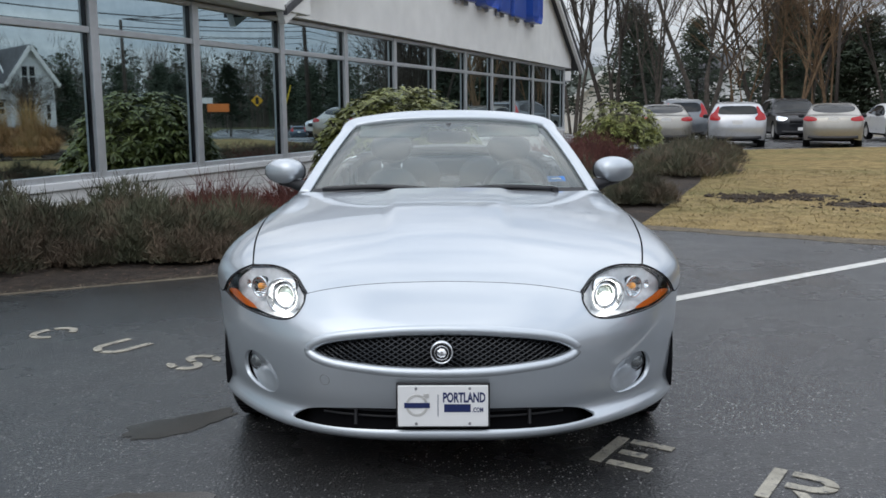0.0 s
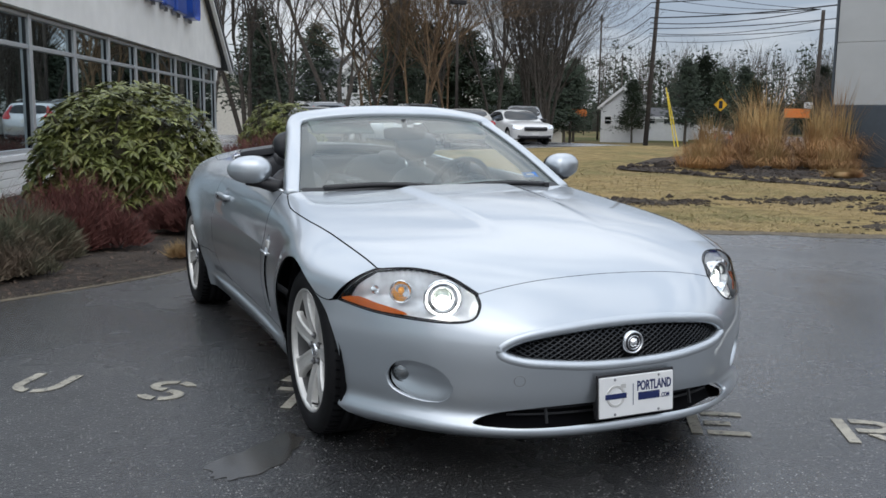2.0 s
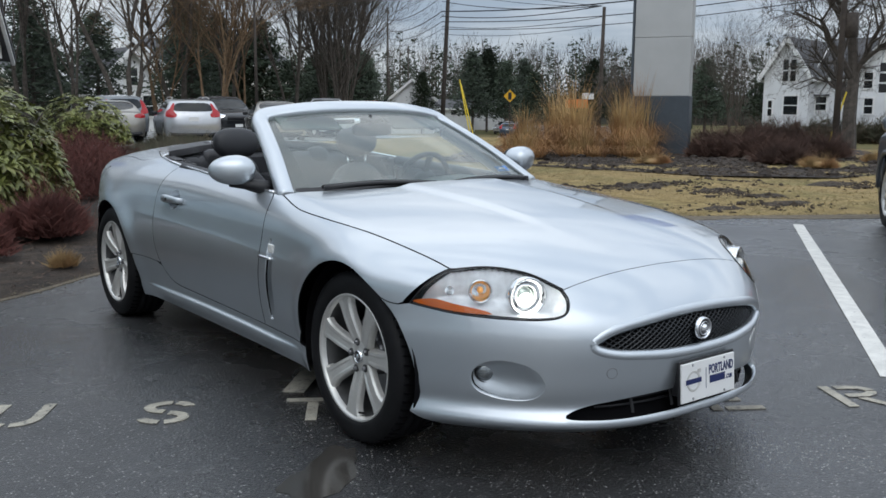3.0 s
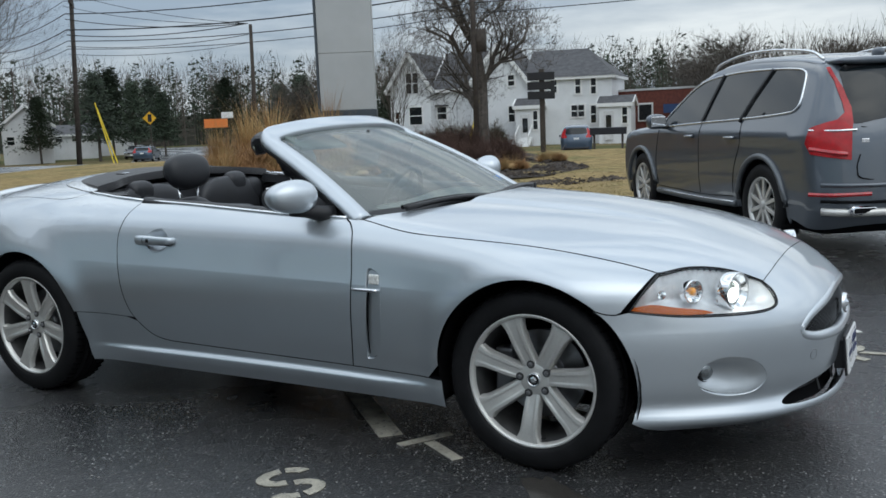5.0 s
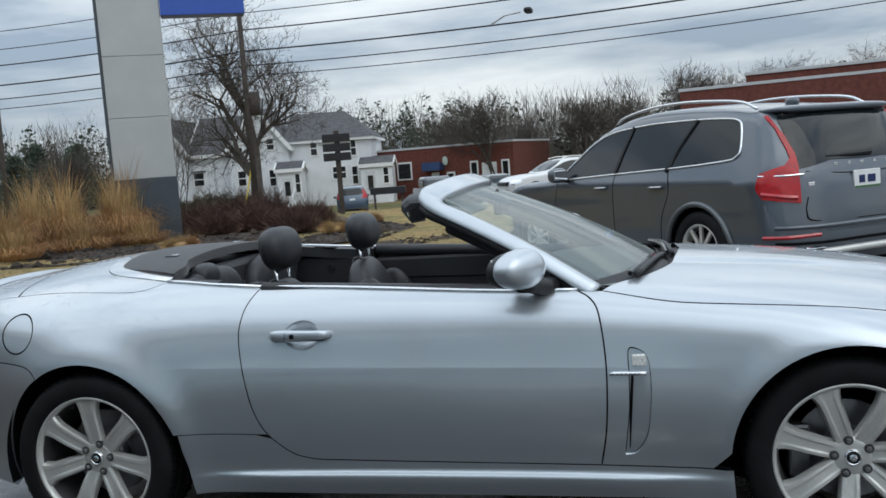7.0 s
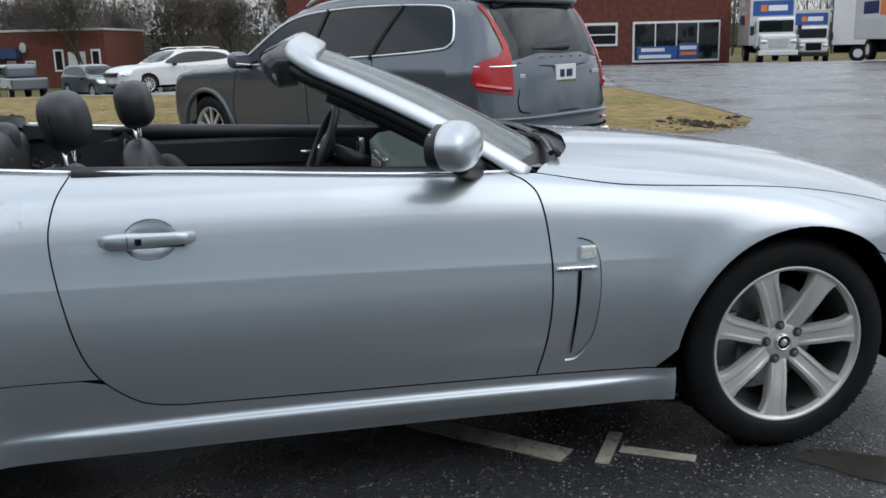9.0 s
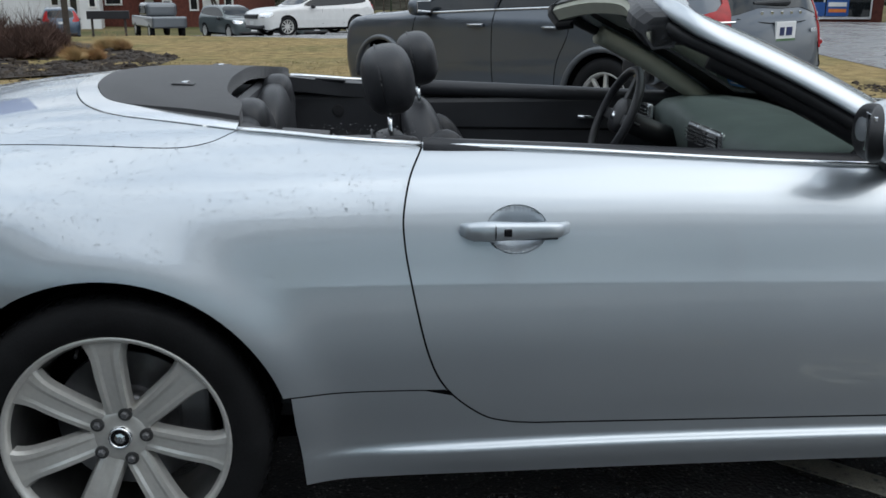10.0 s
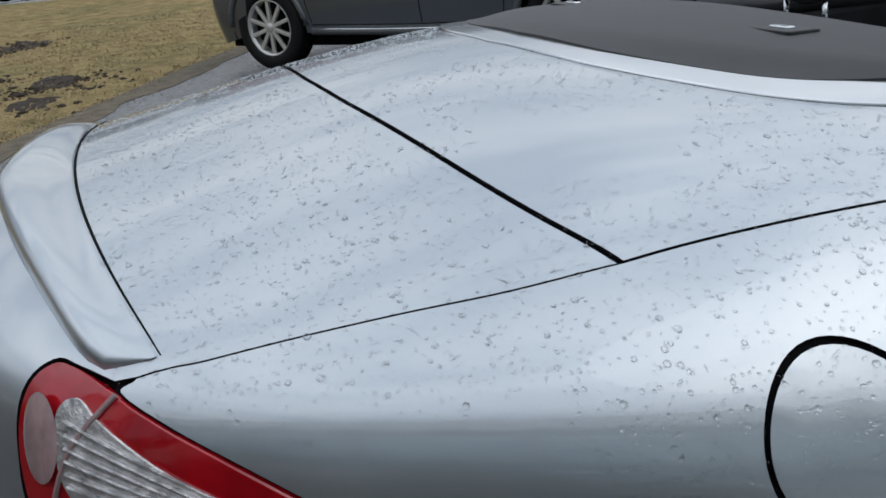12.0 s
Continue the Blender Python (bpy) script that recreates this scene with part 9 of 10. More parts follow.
hall_dir = math.degrees(math.atan2(8.35 - 17.85, 57.3 - 59.1))
garage = brick_hall("brick_garage", "low red brick garage with white doors", pose(87.2, 26.6, -1.90, 0, 0, hall_dir) @ Matrix.Scale(1.45, 4), 9.6, 8, 3.45, start=-1.2)
for x, z, w, h in ((1.4, 1.45, 0.95, 1.05), (4.95, 0.95, 0.42, 0.65), (6.72, 1.12, 0.4, 1.12), (9.0, 1.12, 0.38, 1.08)):
    pane_window(garage, x, z, w, h, sash=False)
part("garage_door", cube(7.3, 8.35, -0.08, 0.02, 0, 2.19), TRIM_WHITE, garage, "white roller door")
for k in range(1, 5):
    part("door_groove", cube(7.3, 8.35, -0.09, -0.075, k * 0.44 - 0.008, k * 0.44 + 0.008), FASCIA, garage)
for x in (7.55, 7.83, 8.1):
    part("door_pane", cube(x - 0.09, x + 0.09, -0.10, -0.07, 1.0, 1.18), DARK_PANE, garage)
part("awning", tube([(3.1, -0.4, 2.05), (4.45, -0.4, 2.05)], 0.42, 10, section=[(-1, -0.4), (-1, 0.2), (-0.5, 0.8), (0.9, 1.0), (0.9, -0.4)]), material("blue_awning", (0.03, 0.06, 0.15), rough=0.7), garage, "dark blue awning")
part("wall_sign", blob((0.42, 0.10, 0.62), (2.2, 2.4), (4.6, -0.10, 2.5), n=8), material("pale_sign", (0.5, 0.58, 0.52), rough=0.5), garage, smooth=True)
part("house_door", cube(3.5, 4.05, -0.06, 0.02, 0, 1.75), TRIM_WHITE, garage)

# large brick shop to the east
shop = brick_hall("brick_shop", "long red brick shop with a white framed display window", pose(63.85, -2.5, -0.87, 0, 0, math.degrees(math.atan2(-20.6, -4.3))) @ Matrix.Scale(1.5, 4), 20.8, 14, 4.05, steps=((3.0, 20.8, 4.5),))
part("garage_door", cube(5.5, 7.5, -0.10, 0.02, 0, 2.75), TRIM_WHITE, shop, "white roller door")
for k in range(1, 6):
    part("door_groove", cube(5.5, 7.5, -0.11, -0.095, k * 0.46 - 0.010, k * 0.46 + 0.010), FASCIA, shop)
for x in (5.95, 6.5, 7.05):
    part("door_pane", cube(x - 0.14, x + 0.14, -0.12, -0.09, 1.45, 1.7), DARK_PANE, shop)
pane_window(shop, 14.72, 1.15, 1.35, 0.85, -0.05)
display = new("window")
display.parent = shop
part("frame", cube(16.2, 20.3, -0.14, 0.0, 0.25, 2.12, 0.02), TRIM_WHITE, display)
for k in range(4):
    part("pane", cube(16.29 + k * 1.0, 17.22 + k * 1.0, -0.155, -0.10, 0.36, 2.02), DARK_PANE, display)
BANNER = material("blue_banner", (0.03, 0.10, 0.33), rough=0.5, vary=0.1)
ORANGE = material("orange_print", (0.75, 0.22, 0.05), rough=0.5, vary=0.1)
part("banner", cube(16.4, 18.3, -0.175, -0.16, 0.38, 0.98), BANNER, display, "blue window banner with plain pale bars")
for x0, x1, z0, z1 in ((16.6, 17.7, 0.74, 0.90), (16.5, 18.0, 0.43, 0.59)):
    part("banner_bar", cube(x0, x1, -0.185, -0.175, z0, z1), PLATE_WHITE, display)
part("banner", cube(18.35, 19.3, -0.175, -0.16, 0.38, 1.1), BANNER, display)
part("banner_bar", cube(18.42, 19.2, -0.185, -0.175, 0.8, 0.98), PLATE_WHITE, display)
part("banner_bar", cube(18.45, 19.2, -0.185, -0.175, 0.55, 0.7), ORANGE, display)
part("wall_plaque", cube(13.0, 13.6, -0.10, 0.0, 1.25, 1.75), BANNER, shop)


def box_truck(label, x, y, turn, size=1.0, cab_low=False):
    truck = empty("box_truck", label, "truck", "rental trucks")
    truck.matrix_basis = pose(x, y, float(ground_height(x, y)), 0, 0, turn + 90) @ Matrix.Scale(size, 4)
    part("cargo_box", cube(-1.2, 1.2, -0.6, 5.0, 0.95, 3.55, 0.05), PAINTS["white"], truck)
    part("box_rail", cube(-1.22, 1.22, -0.62, 5.02, 3.45, 3.58, 0.02), ALLOY, truck)
    part("blue_band", cube(-1.05, 1.05, -0.64, -0.60, 2.55, 3.35, 0.0), BANNER, truck)
    part("band_bar", cube(-0.25, 0.75, -0.66, -0.635, 2.8, 3.1), PLATE_WHITE, truck)
    part("band_mark", cube(-0.65, -0.32, -0.66, -0.635, 2.78, 3.12), ORANGE, truck)
    for s in (-1, 1):
        part("side_mark", cube(s * 1.2 - 0.01, s * 1.2 + 0.01, 0.9, 1.7, 2.0, 2.8), ORANGE, truck)
        part("side_bar", cube(s * 1.2 - 0.01, s * 1.2 + 0.01, 1.9, 3.8, 2.1, 2.65), NAVY, truck)
    cab = cube(-1.0, 1.0, -2.0, -0.7, 0.75, 2.45, 0.18, segments=3)
    part("cab", cab, PAINTS["white"], truck)
    part("bonnet", cube(-0.92, 0.92, -3.1, -1.9, 0.70, 1.55, 0.15, segments=3), PAINTS["white"], truck)
    part("windscreen", cube(-0.88, 0.88, -2.03, -1.96, 1.65, 2.28, 0.05), TINT, truck)
    part("grille", cube(-0.5, 0.5, -3.13, -3.05, 0.85, 1.35, 0.03), GLOSS_BLACK if cab_low else ALLOY, truck)
    part("bumper", cube(-1.0, 1.0, -3.2, -2.95, 0.45, 0.72, 0.04), PAINTS["white"] if not cab_low else BLACK_TRIM, truck)
    for s in (-1, 1):
        part("side_window", cube(s * 0.99 - 0.02, s * 0.99 + 0.02, -1.8, -0.95, 1.6, 2.2, 0.01), TINT, truck)
        part("headlamp", blob((0.34, 0.1, 0.22), (3, 3), (s * 0.74, -3.08, 1.15), n=8), REFLECTOR, truck, smooth=True)
        part("door_mirror", cube(s * 1.22 - 0.1, s * 1.22 + 0.1, -1.95, -1.85, 1.5, 2.0, 0.02), BLACK_TRIM, truck)
    for s in (-1, 1):
        for yy in (-2.5, 3.6):
            part("wheel", lathe([(0, 0.12), (0.26, 0.12), (0.28, 0.14), (0.46, 0.13), (0.48, 0.08), (0.48, -0.16)], 24), RUBBER, truck, matrix=pose(s * 0.86, yy, 0.48) @ Matrix.Diagonal((s, 1, 1, 1)))
            part("wheel_rim", lathe([(0, 0.135), (0.10, 0.14), (0.25, 0.125)], 16), PAINTS["white"], truck, matrix=pose(s * 0.86, yy, 0.48) @ Matrix.Diagonal((s, 1, 1, 1)))
    part("chassis", cube(-0.6, 0.6, -2.8, 4.9, 0.5, 0.95), GAP, truck)
    return truck


box_truck("white box truck with a blue band over the cab", 51.0, -32.3, 157, 1.14)
box_truck("white van-fronted box truck with a dark grille", 55.0, -37.7, 152, 0.98, True)
box_truck("white box truck parked side-on with an orange mark", 50.9, -43.8, 235, 1.18)
box_truck("white box truck turned towards the lot with an orange mark", 32.6, -28.6, 163, 1.02)
# pickup by the garage
pick = empty("pickup", "grey pickup truck beside the brick garage", "truck")
pick.matrix_basis = pose(50.4, 12.6, float(ground_height(50.4, 12.6)), 0, 0, 205)
part("body", cube(-2.7, 2.7, -0.92, 0.92, 0.55, 1.15, 0.10, segments=3), PAINTS["mid_grey"], pick)
part("cab", cube(-0.9, 1.0, -0.85, 0.85, 1.1, 1.85, 0.22, segments=3), PAINTS["mid_grey"], pick)
part("cab_glass", cube(-0.75, 0.85, -0.87, 0.87, 1.25, 1.70, 0.05), TINT, pick)
part("bed_well", cube(-2.6, -1.0, -0.78, 0.78, 1.0, 1.16), GAP, pick)
for x in (-1.75, 1.75):
    for s in (-1, 1):
        part("wheel", lathe([(0, 0.1), (0.24, 0.1), (0.27, 0.12), (0.38, 0.1), (0.38, -0.12)], 24, "y"), RUBBER, pick, matrix=pose(x, s * 0.82, 0.38) @ Matrix.Diagonal((1, s, 1, 1)))
        part("wheel_rim", lathe([(0, 0.11), (0.23, 0.105)], 16, "y"), ALLOY, pick, matrix=pose(x, s * 0.82, 0.38) @ Matrix.Diagonal((1, s, 1, 1)))

# houses to the north
DIM_WHITE = material("grey_white_wall", (0.74, 0.71, 0.65), rough=0.7, vary=0.08)
big_house = empty("old_house", "large pale two-storey house behind bare trees", "house")
big_house.matrix_basis = pose(36.2, 97.7, -1.03, 0, 0, 4) @ Matrix.Scale(1.8, 4)
gable_block(big_house, 0, 8.8, 0, 8, 4.0, 5.5, "x", DIM_WHITE, ROOF_GREY, boards=False, over=0.5)
for x in (1.2, 3.2, 5.3, 7.4):
    for z in (0.5, 2.4):
        pane_window(big_house, x, z, 0.75, 1.1)
gable_block(big_house, 8.8, 10.6, 1, 5, 1.9, 2.5, "x", DIM_WHITE, ROOF_GREY, boards=False)
small = empty("small_house", "small white gabled house behind the parked cars", "house")
small.matrix_basis = pose(26.8, 94.1, -0.67, 0, 0, 4) @ Matrix.Scale(1.8, 4)
gable_block(small, 0, 4.6, 0, 6, 2.0, 4.3, "y", CLAPBOARD, ROOF_GREY, boards=False)
pane_window(small, 2.3, 2.2, 0.7, 1.0)
for x in (1.2, 3.4):
    pane_window(small, x, 0.4, 0.9, 1.2)
barn = empty("dark_barn", "dark low barn with a black roof", "barn")
barn.matrix_basis = pose(15.0, 91.4, -0.49, 0, 0, 6) @ Matrix.Scale(1.8, 4)
gable_block(barn, 0, 5.0, 0, 6, 1.6, 3.2, "x", material("dark_wood", (0.035, 0.028, 0.024), rough=0.9), ROOF_GREY, boards=False)
cream = empty("cream_house", "small cream house with a green-grey roof", "house")
cream.matrix_basis = pose(11.9, 83.3, -0.67, 0, 0, 5) @ Matrix.Scale(1.8, 4)
gable_block(cream, 0, 3.0, 0, 5, 1.9, 3.2, "y", DIM_WHITE, material("green_roof", (0.12, 0.14, 0.12), rough=0.9), boards=False)
lodge = empty("low_house", "long low white building behind the bare trees", "house")
lodge.matrix_basis = pose(36.5, 75.5, -1.9, 0, 0, -30) @ Matrix.Scale(1.6, 4)
gable_block(lodge, 0, 5.6, 0, 3.4, 1.5, 2.3, "x", DIM_WHITE, ROOF_GREY, boards=False)
for x in (0.9, 2.4, 3.9):
    pane_window(lodge, x, 0.6, 0.5, 0.6)
for x, y, w, h, nm in ((56.3, 82.6, 4.8, 3.2, "white"), (66.2, 87.9, 5.2, 2.0, "white"), (74.0, 92.0, 6.0, 2.2, "grey")):
    far_house = empty("far_house", "distant %s shop building along the road" % nm, "house")
    far_house.matrix_basis = pose(x, y, -1.0, 0, 0, -38)
    gable_block(far_house, 0, w, 0, 8, h, h + (2.0 if h > 3 else 1.0), "y" if h > 3 else "x", CLAPBOARD, ROOF_GREY, boards=False)
    for k in range(3):
        pane_window(far_house, w * (k + 0.5) / 3, 1.2, 0.7, 0.8)
for x, y, z, mt, lb in ((54.5, 51.7, 3.2, ORANGE, "orange roadside sign with a white panel"), (46.1, 71.4, 3.0, ORANGE, "orange and white roadside sign")):
    s_ = empty("roadside_sign", lb, "sign")
    s_.matrix_basis = pose(x, y, -0.75, 0, 0, -45) @ Matrix.Scale(0.6, 4)
    part("board", cube(-1.6, 1.6, -0.1, 0.1, z, z + 1.2, 0.02), mt, s_)
    part("board", cube(0.8, 2.4, -0.12, 0.12, z + 1.25, z + 2.1, 0.02), TRIM_WHITE, s_)
    for k in (-1.2, 1.2):
        part("post", cube(k - 0.08, k + 0.08, -0.08, 0.08, 0, z), POLE_WOOD, s_)
warn = empty("warning_sign", "yellow diamond traffic sign on a post", "sign")
warn.matrix_basis = pose(40.5, 44.5, -0.4, 0, 0, -45)
part("plate", cube(-0.31, 0.31, -0.02, 0.02, -0.31, 0.31, 0.0, pose(0, -0.05, 2.4, 0, 45, 0)), material("sign_yellow", (0.75, 0.42, 0.02), rough=0.4), warn)
part("mark", cube(-0.12, 0.12, -0.09, -0.07, 2.15, 2.65), BLACK_TRIM, warn)
part("post", tube([(0, 0, 0), (0, 0, 2.9)], 0.04, 6), POLE_WOOD, warn)

# ---- poles and wires ----
def power_pole(x, y, h, label, arms=True, r=0.14, lean=0.0):
    g = float(ground_height(x, y))
    pole = empty("power_pole", label, "pole", "power poles")
    pole.matrix_basis = pose(x, y, g - 0.2, 0, lean, 0)
    part("shaft", tube([(0, 0, 0), (0, 0, h)], [r, r * 0.7], 10), POLE_WOOD, pole, smooth=True)
    if arms:
        part("crossarm", cube(-1.1, 1.1, -0.06, 0.06, h - 0.75, h - 0.60, 0.0, pose(0, 0, 0, 0, 0, 45)), POLE_WOOD, pole)
        for k in (-1.0, -0.4, 0.4, 1.0):
            part("insulator", tube([(k * 0.707, k * 0.707, h - 0.6), (k * 0.707, k * 0.707, h - 0.42)], 0.05, 6), BLACK_TRIM, pole)
    return pole


power_pole(60.5, 89.5, 15.0, "dark wooden power pole with a crossarm")
power_pole(74.5, 105.0, 11.8, "dark wooden power pole farther down the road")
power_pole(33.7, 43.5, 10.8, "tall dark wooden power pole by the lane", lean=3.0, r=0.17)
power_pole(32.3, 28.4, 7.1, "slim dark pole beside the pylon", arms=False, lean=1.5, r=0.12)
big_pole = power_pole(37.4, 18.4, 11.5, "dark street pole beside the old tree", r=0.16)
part("transformer", tube([(0.3, -0.2, 5.4), (0.3, -0.2, 6.5)], 0.32, 12), POLE_WOOD, big_pole, smooth=True)
post = empty("notice_post", "brown wooden post with three dark boards", "sign")
post.matrix_basis = pose(25.1, 9.6, float(ground_height(25.1, 9.6)), 0, 0, -70) @ Matrix.Scale(0.87, 4)
part("shaft", cube(-0.10, 0.10, -0.10, 0.10, 0, 3.2, 0.01), POLE_WOOD, post)
for k in range(3):
    part("board", cube(-0.55, 0.50, -0.16, -0.10, 2.05 + k * 0.36, 2.35 + k * 0.36, 0.0), BLACK_TRIM, post)


def cable(a, b, sag, r=0.018, n=24):
    pts = [tuple(Vector(a).lerp(Vector(b), t) - Vector((0, 0, sag * 4 * t * (1 - t)))) for t in np.linspace(0, 1, n)]
    tagged(part("power_cable", tube(pts, r, 4), WIRE), "thin black overhead power cable", "cable", "overhead cables")


p_far, p_lane, p_tree, p_east = (60.5, 89.5), (33.7, 43.5), (37.4, 18.4), (33.0, -21.0)
for h, r in ((10.6, 0.02), (9.7, 0.02), (8.9, 0.03), (7.9, 0.035), (7.2, 0.025), (6.7, 0.02)):
    cable((p_lane[0], p_lane[1], h * 0.92), (p_tree[0], p_tree[1], h - 0.4), 0.5, r)
    cable((p_tree[0], p_tree[1], h - 0.4), (p_east[0], p_east[1], h + 0.2), 0.55, r)
    cable((p_far[0], p_far[1], h * 1.3), (p_lane[0], p_lane[1], h * 0.92), 0.6, r)
    cable((p_lane[0], p_lane[1], h * 0.92 - 0.3), (32.3, 28.4, min(h * 0.8, 6.3)), 0.3, r * 0.7)
lamp = empty("street_lamp", "street lamp head hanging from the cables", "street lamp")
part("lamp_arm", tube([(36.9, 6.2, 7.35), (36.2, 5.4, 7.6), (35.4, 4.6, 7.55)], 0.035, 6), MULLION, lamp)
part("lamp_head", blob((0.9, 0.36, 0.22), (3, 3), (35.0, 4.2, 7.52), n=10, m=None), BLACK_TRIM, lamp, smooth=True)
lot_lamp = empty("lot_lamp", "tall grey lamp post at the parked cars", "street lamp")
lot_lamp.matrix_basis = pose(17.2, 36.5, 0)
part("shaft", tube([(0, 0, 0), (0, 0, 6.5)], [0.09, 0.06], 8), POLE_WOOD, lot_lamp, smooth=True)
part("lamp_head", cube(-0.4, 0.4, -0.2, 0.2, 6.45, 6.65, 0.03), BLACK_TRIM, lot_lamp)
YELLOW = material("yellow_guard", (0.70, 0.52, 0.03), rough=0.5)
for (x0, y0), (x1, y1), h in (((33.4, 40.0), (34.0, 42.0), 4.2), ((33.7, 40.0), (34.2, 42.1), 3.8), ((41.5, 21.2), (42.6, 20.9), 3.0)):
    guy = empty("guy_guard", "yellow plastic guy-wire guard", "guard")
    part("sleeve", tube([(x0, y0, float(ground_height(x0, y0))), (x1, y1, h * 0.7)], 0.04, 6), YELLOW, guy)

# ---- painted marks ----
along = Vector((0.517, -0.328, 0)).normalized()
turn_ = math.degrees(math.atan2(along.y, along.x))
W_, H_, T_ = 0.30, 0.40, 0.060


def bend_(cx, cy, rx, ry, a0, a1, n=12, t=T_):
    """A piece of a ring, as an outline."""
    a = [math.radians(a0 + (a1 - a0) * i / n) for i in range(n + 1)]
    return [(cx + rx * math.cos(q), cy + ry * math.sin(q)) for q in a] + [(cx + (rx - t) * math.cos(q), cy + (ry - t) * math.sin(q)) for q in a[::-1]]


def bar_(x0, y0, x1, y1):
    return [(x0, y0), (x1, y0), (x1, y1), (x0, y1)]


def leg_(x0, y0, x1, y1, t=T_):
    return [(x0 - t / 2, y0), (x0 + t / 2, y0), (x1 + t / 2, y1), (x1 - t / 2, y1)]


# stencils with their bridges, in a cell 0.30 m wide and 0.40 m high
STENCIL = {
    "C": [bend_(0.15, 0.2, 0.15, 0.2, 35, 150), bend_(0.15, 0.2, 0.15, 0.2, 166, 240), bend_(0.15, 0.2, 0.15, 0.2, 250, 325)],
    "U": [bar_(0, 0.16, T_, 0.4), bar_(W_ - T_, 0.16, W_, 0.4), bend_(0.15, 0.16, 0.15, 0.16, 180, 262), bend_(0.15, 0.16, 0.15, 0.16, 278, 360)],
    "S": [bend_(0.15, 0.29, 0.135, 0.11, 15, 75), bend_(0.15, 0.29, 0.135, 0.11, 88, 262), bend_(0.15, 0.11, 0.135, 0.11, -80, 82), bend_(0.15, 0.11, 0.135, 0.11, 196, 264)],
    "T": [bar_(0, 0.4 - T_, W_, 0.4), bar_(0.15 - T_ / 2, 0, 0.15 + T_ / 2, 0.4 - T_ - 0.02)],
    "O": [bend_(0.15, 0.2, 0.15, 0.2, 98, 262), bend_(0.15, 0.2, 0.15, 0.2, -82, 82)],
    "M": [bar_(0, 0, T_ * 0.9, 0.4), bar_(W_ - T_ * 0.9, 0, W_, 0.4), leg_(0.145, 0.12, 0.10, 0.4, 0.05), leg_(0.155, 0.12, 0.20, 0.4, 0.05)],
    "E": [bar_(0, 0, T_, 0.4), bar_(T_ + 0.025, 0.4 - T_, W_, 0.4), bar_(T_ + 0.025, 0.165, W_ - 0.08, 0.165 + T_), bar_(T_ + 0.025, 0, W_, T_)],
    "R": [bar_(0, 0, T_, 0.4), bend_(0.17, 0.29, 0.13, 0.11, 5, 90) + [(T_ + 0.03, 0.4 - T_), (T_ + 0.03, 0.4)], [(T_ + 0.03, 0.18)] + bend_(0.17, 0.29, 0.13, 0.11, 270, 355) + [(T_ + 0.03, 0.18 + T_)], leg_(0.26, 0, 0.16, 0.155)],
}
STENCIL["R"][1] = bend_(0.17, 0.29, 0.13, 0.11, 6, 90)[:13] + [(T_ + 0.03, 0.4), (T_ + 0.03, 0.4 - T_)] + bend_(0.17, 0.29, 0.13, 0.11, 6, 90)[13:]
STENCIL["R"][2] = [(T_ + 0.03, 0.18)] + bend_(0.17, 0.29, 0.13, 0.11, 270, 354)[:13] + bend_(0.17, 0.29, 0.13, 0.11, 270, 354)[13:] + [(T_ + 0.03, 0.18 + T_)]
for k, ch in enumerate("CUSTOMER"):
    p = Vector((-2.375, 0.055, 0.0)) + Vector((0.5175, -0.3275, 0)) * k
    m = Matrix.Translation(p) @ pose(0, 0, 0, 0, 0, turn_) @ Matrix.Diagonal((0.79, 0.72, 1, 1)) @ Matrix.Translation((-W_ / 2, -H_ / 2, 0))
    bm = bmesh.new()
    for piece in STENCIL[ch]:
        slab([(m @ Vector((x, y, 0))).xy for x, y in piece], 0.002, 0.005, bm)
    tagged(part("painted_letter", bm, ROAD_PAINT), "worn cream stencilled letter on the asphalt", "road marking", "painted letters", "structure")
LINE = material("parking_line_paint", (0.66, 0.65, 0.61), rough=0.65, vary=0.15, scale=10, fine=0.15, bump_scale=150, second=(0.25, 0.25, 0.25), mix_scale=30, mix_range=(0.62, 0.68))
for (x0, y0), (x1, y1), w in (((1.35, 0.80), (4.52, 3.08), 0.055), ((1.66, -2.19), (6.62, 1.36), 0.055), ((3.2, -4.3), (9.0, -0.5), 0.055), ((-0.78, -0.675), (0.3, 0.48), 0.05)):
    d = Vector((x1 - x0, y1 - y0, 0)).normalized()
    s = Vector((-d.y, d.x, 0)) * w
    o = [Vector((x0, y0, 0)) + s, Vector((x0, y0, 0)) - s, Vector((x1, y1, 0)) - s, Vector((x1, y1, 0)) + s]
    tagged(part("parking_line", slab([(v.x, v.y) for v in o], 0.002, 0.005), LINE if x0 > 0 else ROAD_PAINT), "white painted parking line", "road marking", "parking lines", "structure")
from mathutils.bvhtree import BVHTree

# ---- puddles on the lot ----
def puddle(x, y, rx, ry, turn, seed):
    rnd = random.Random(seed)
    c, s = math.cos(math.radians(turn)), math.sin(math.radians(turn))
    o = []
    for k in range(56):
        a = 2 * math.pi * k / 56
        r = 1 + 0.42 * noise.noise(Vector((math.cos(a) * 1.3 + seed, math.sin(a) * 1.3, 0))) + 0.16 * noise.noise(Vector((math.cos(a) * 4 + seed, math.sin(a) * 4, 5)))
        u, v = rx * r * math.cos(a), ry * r * math.sin(a)
        o.append((x + u * c - v * s, y + u * s + v * c))
    tagged(part("puddle", slab(o, 0.0005, 0.0028), PUDDLE), "shallow rain puddle on the asphalt", "puddle", "puddles", "structure")


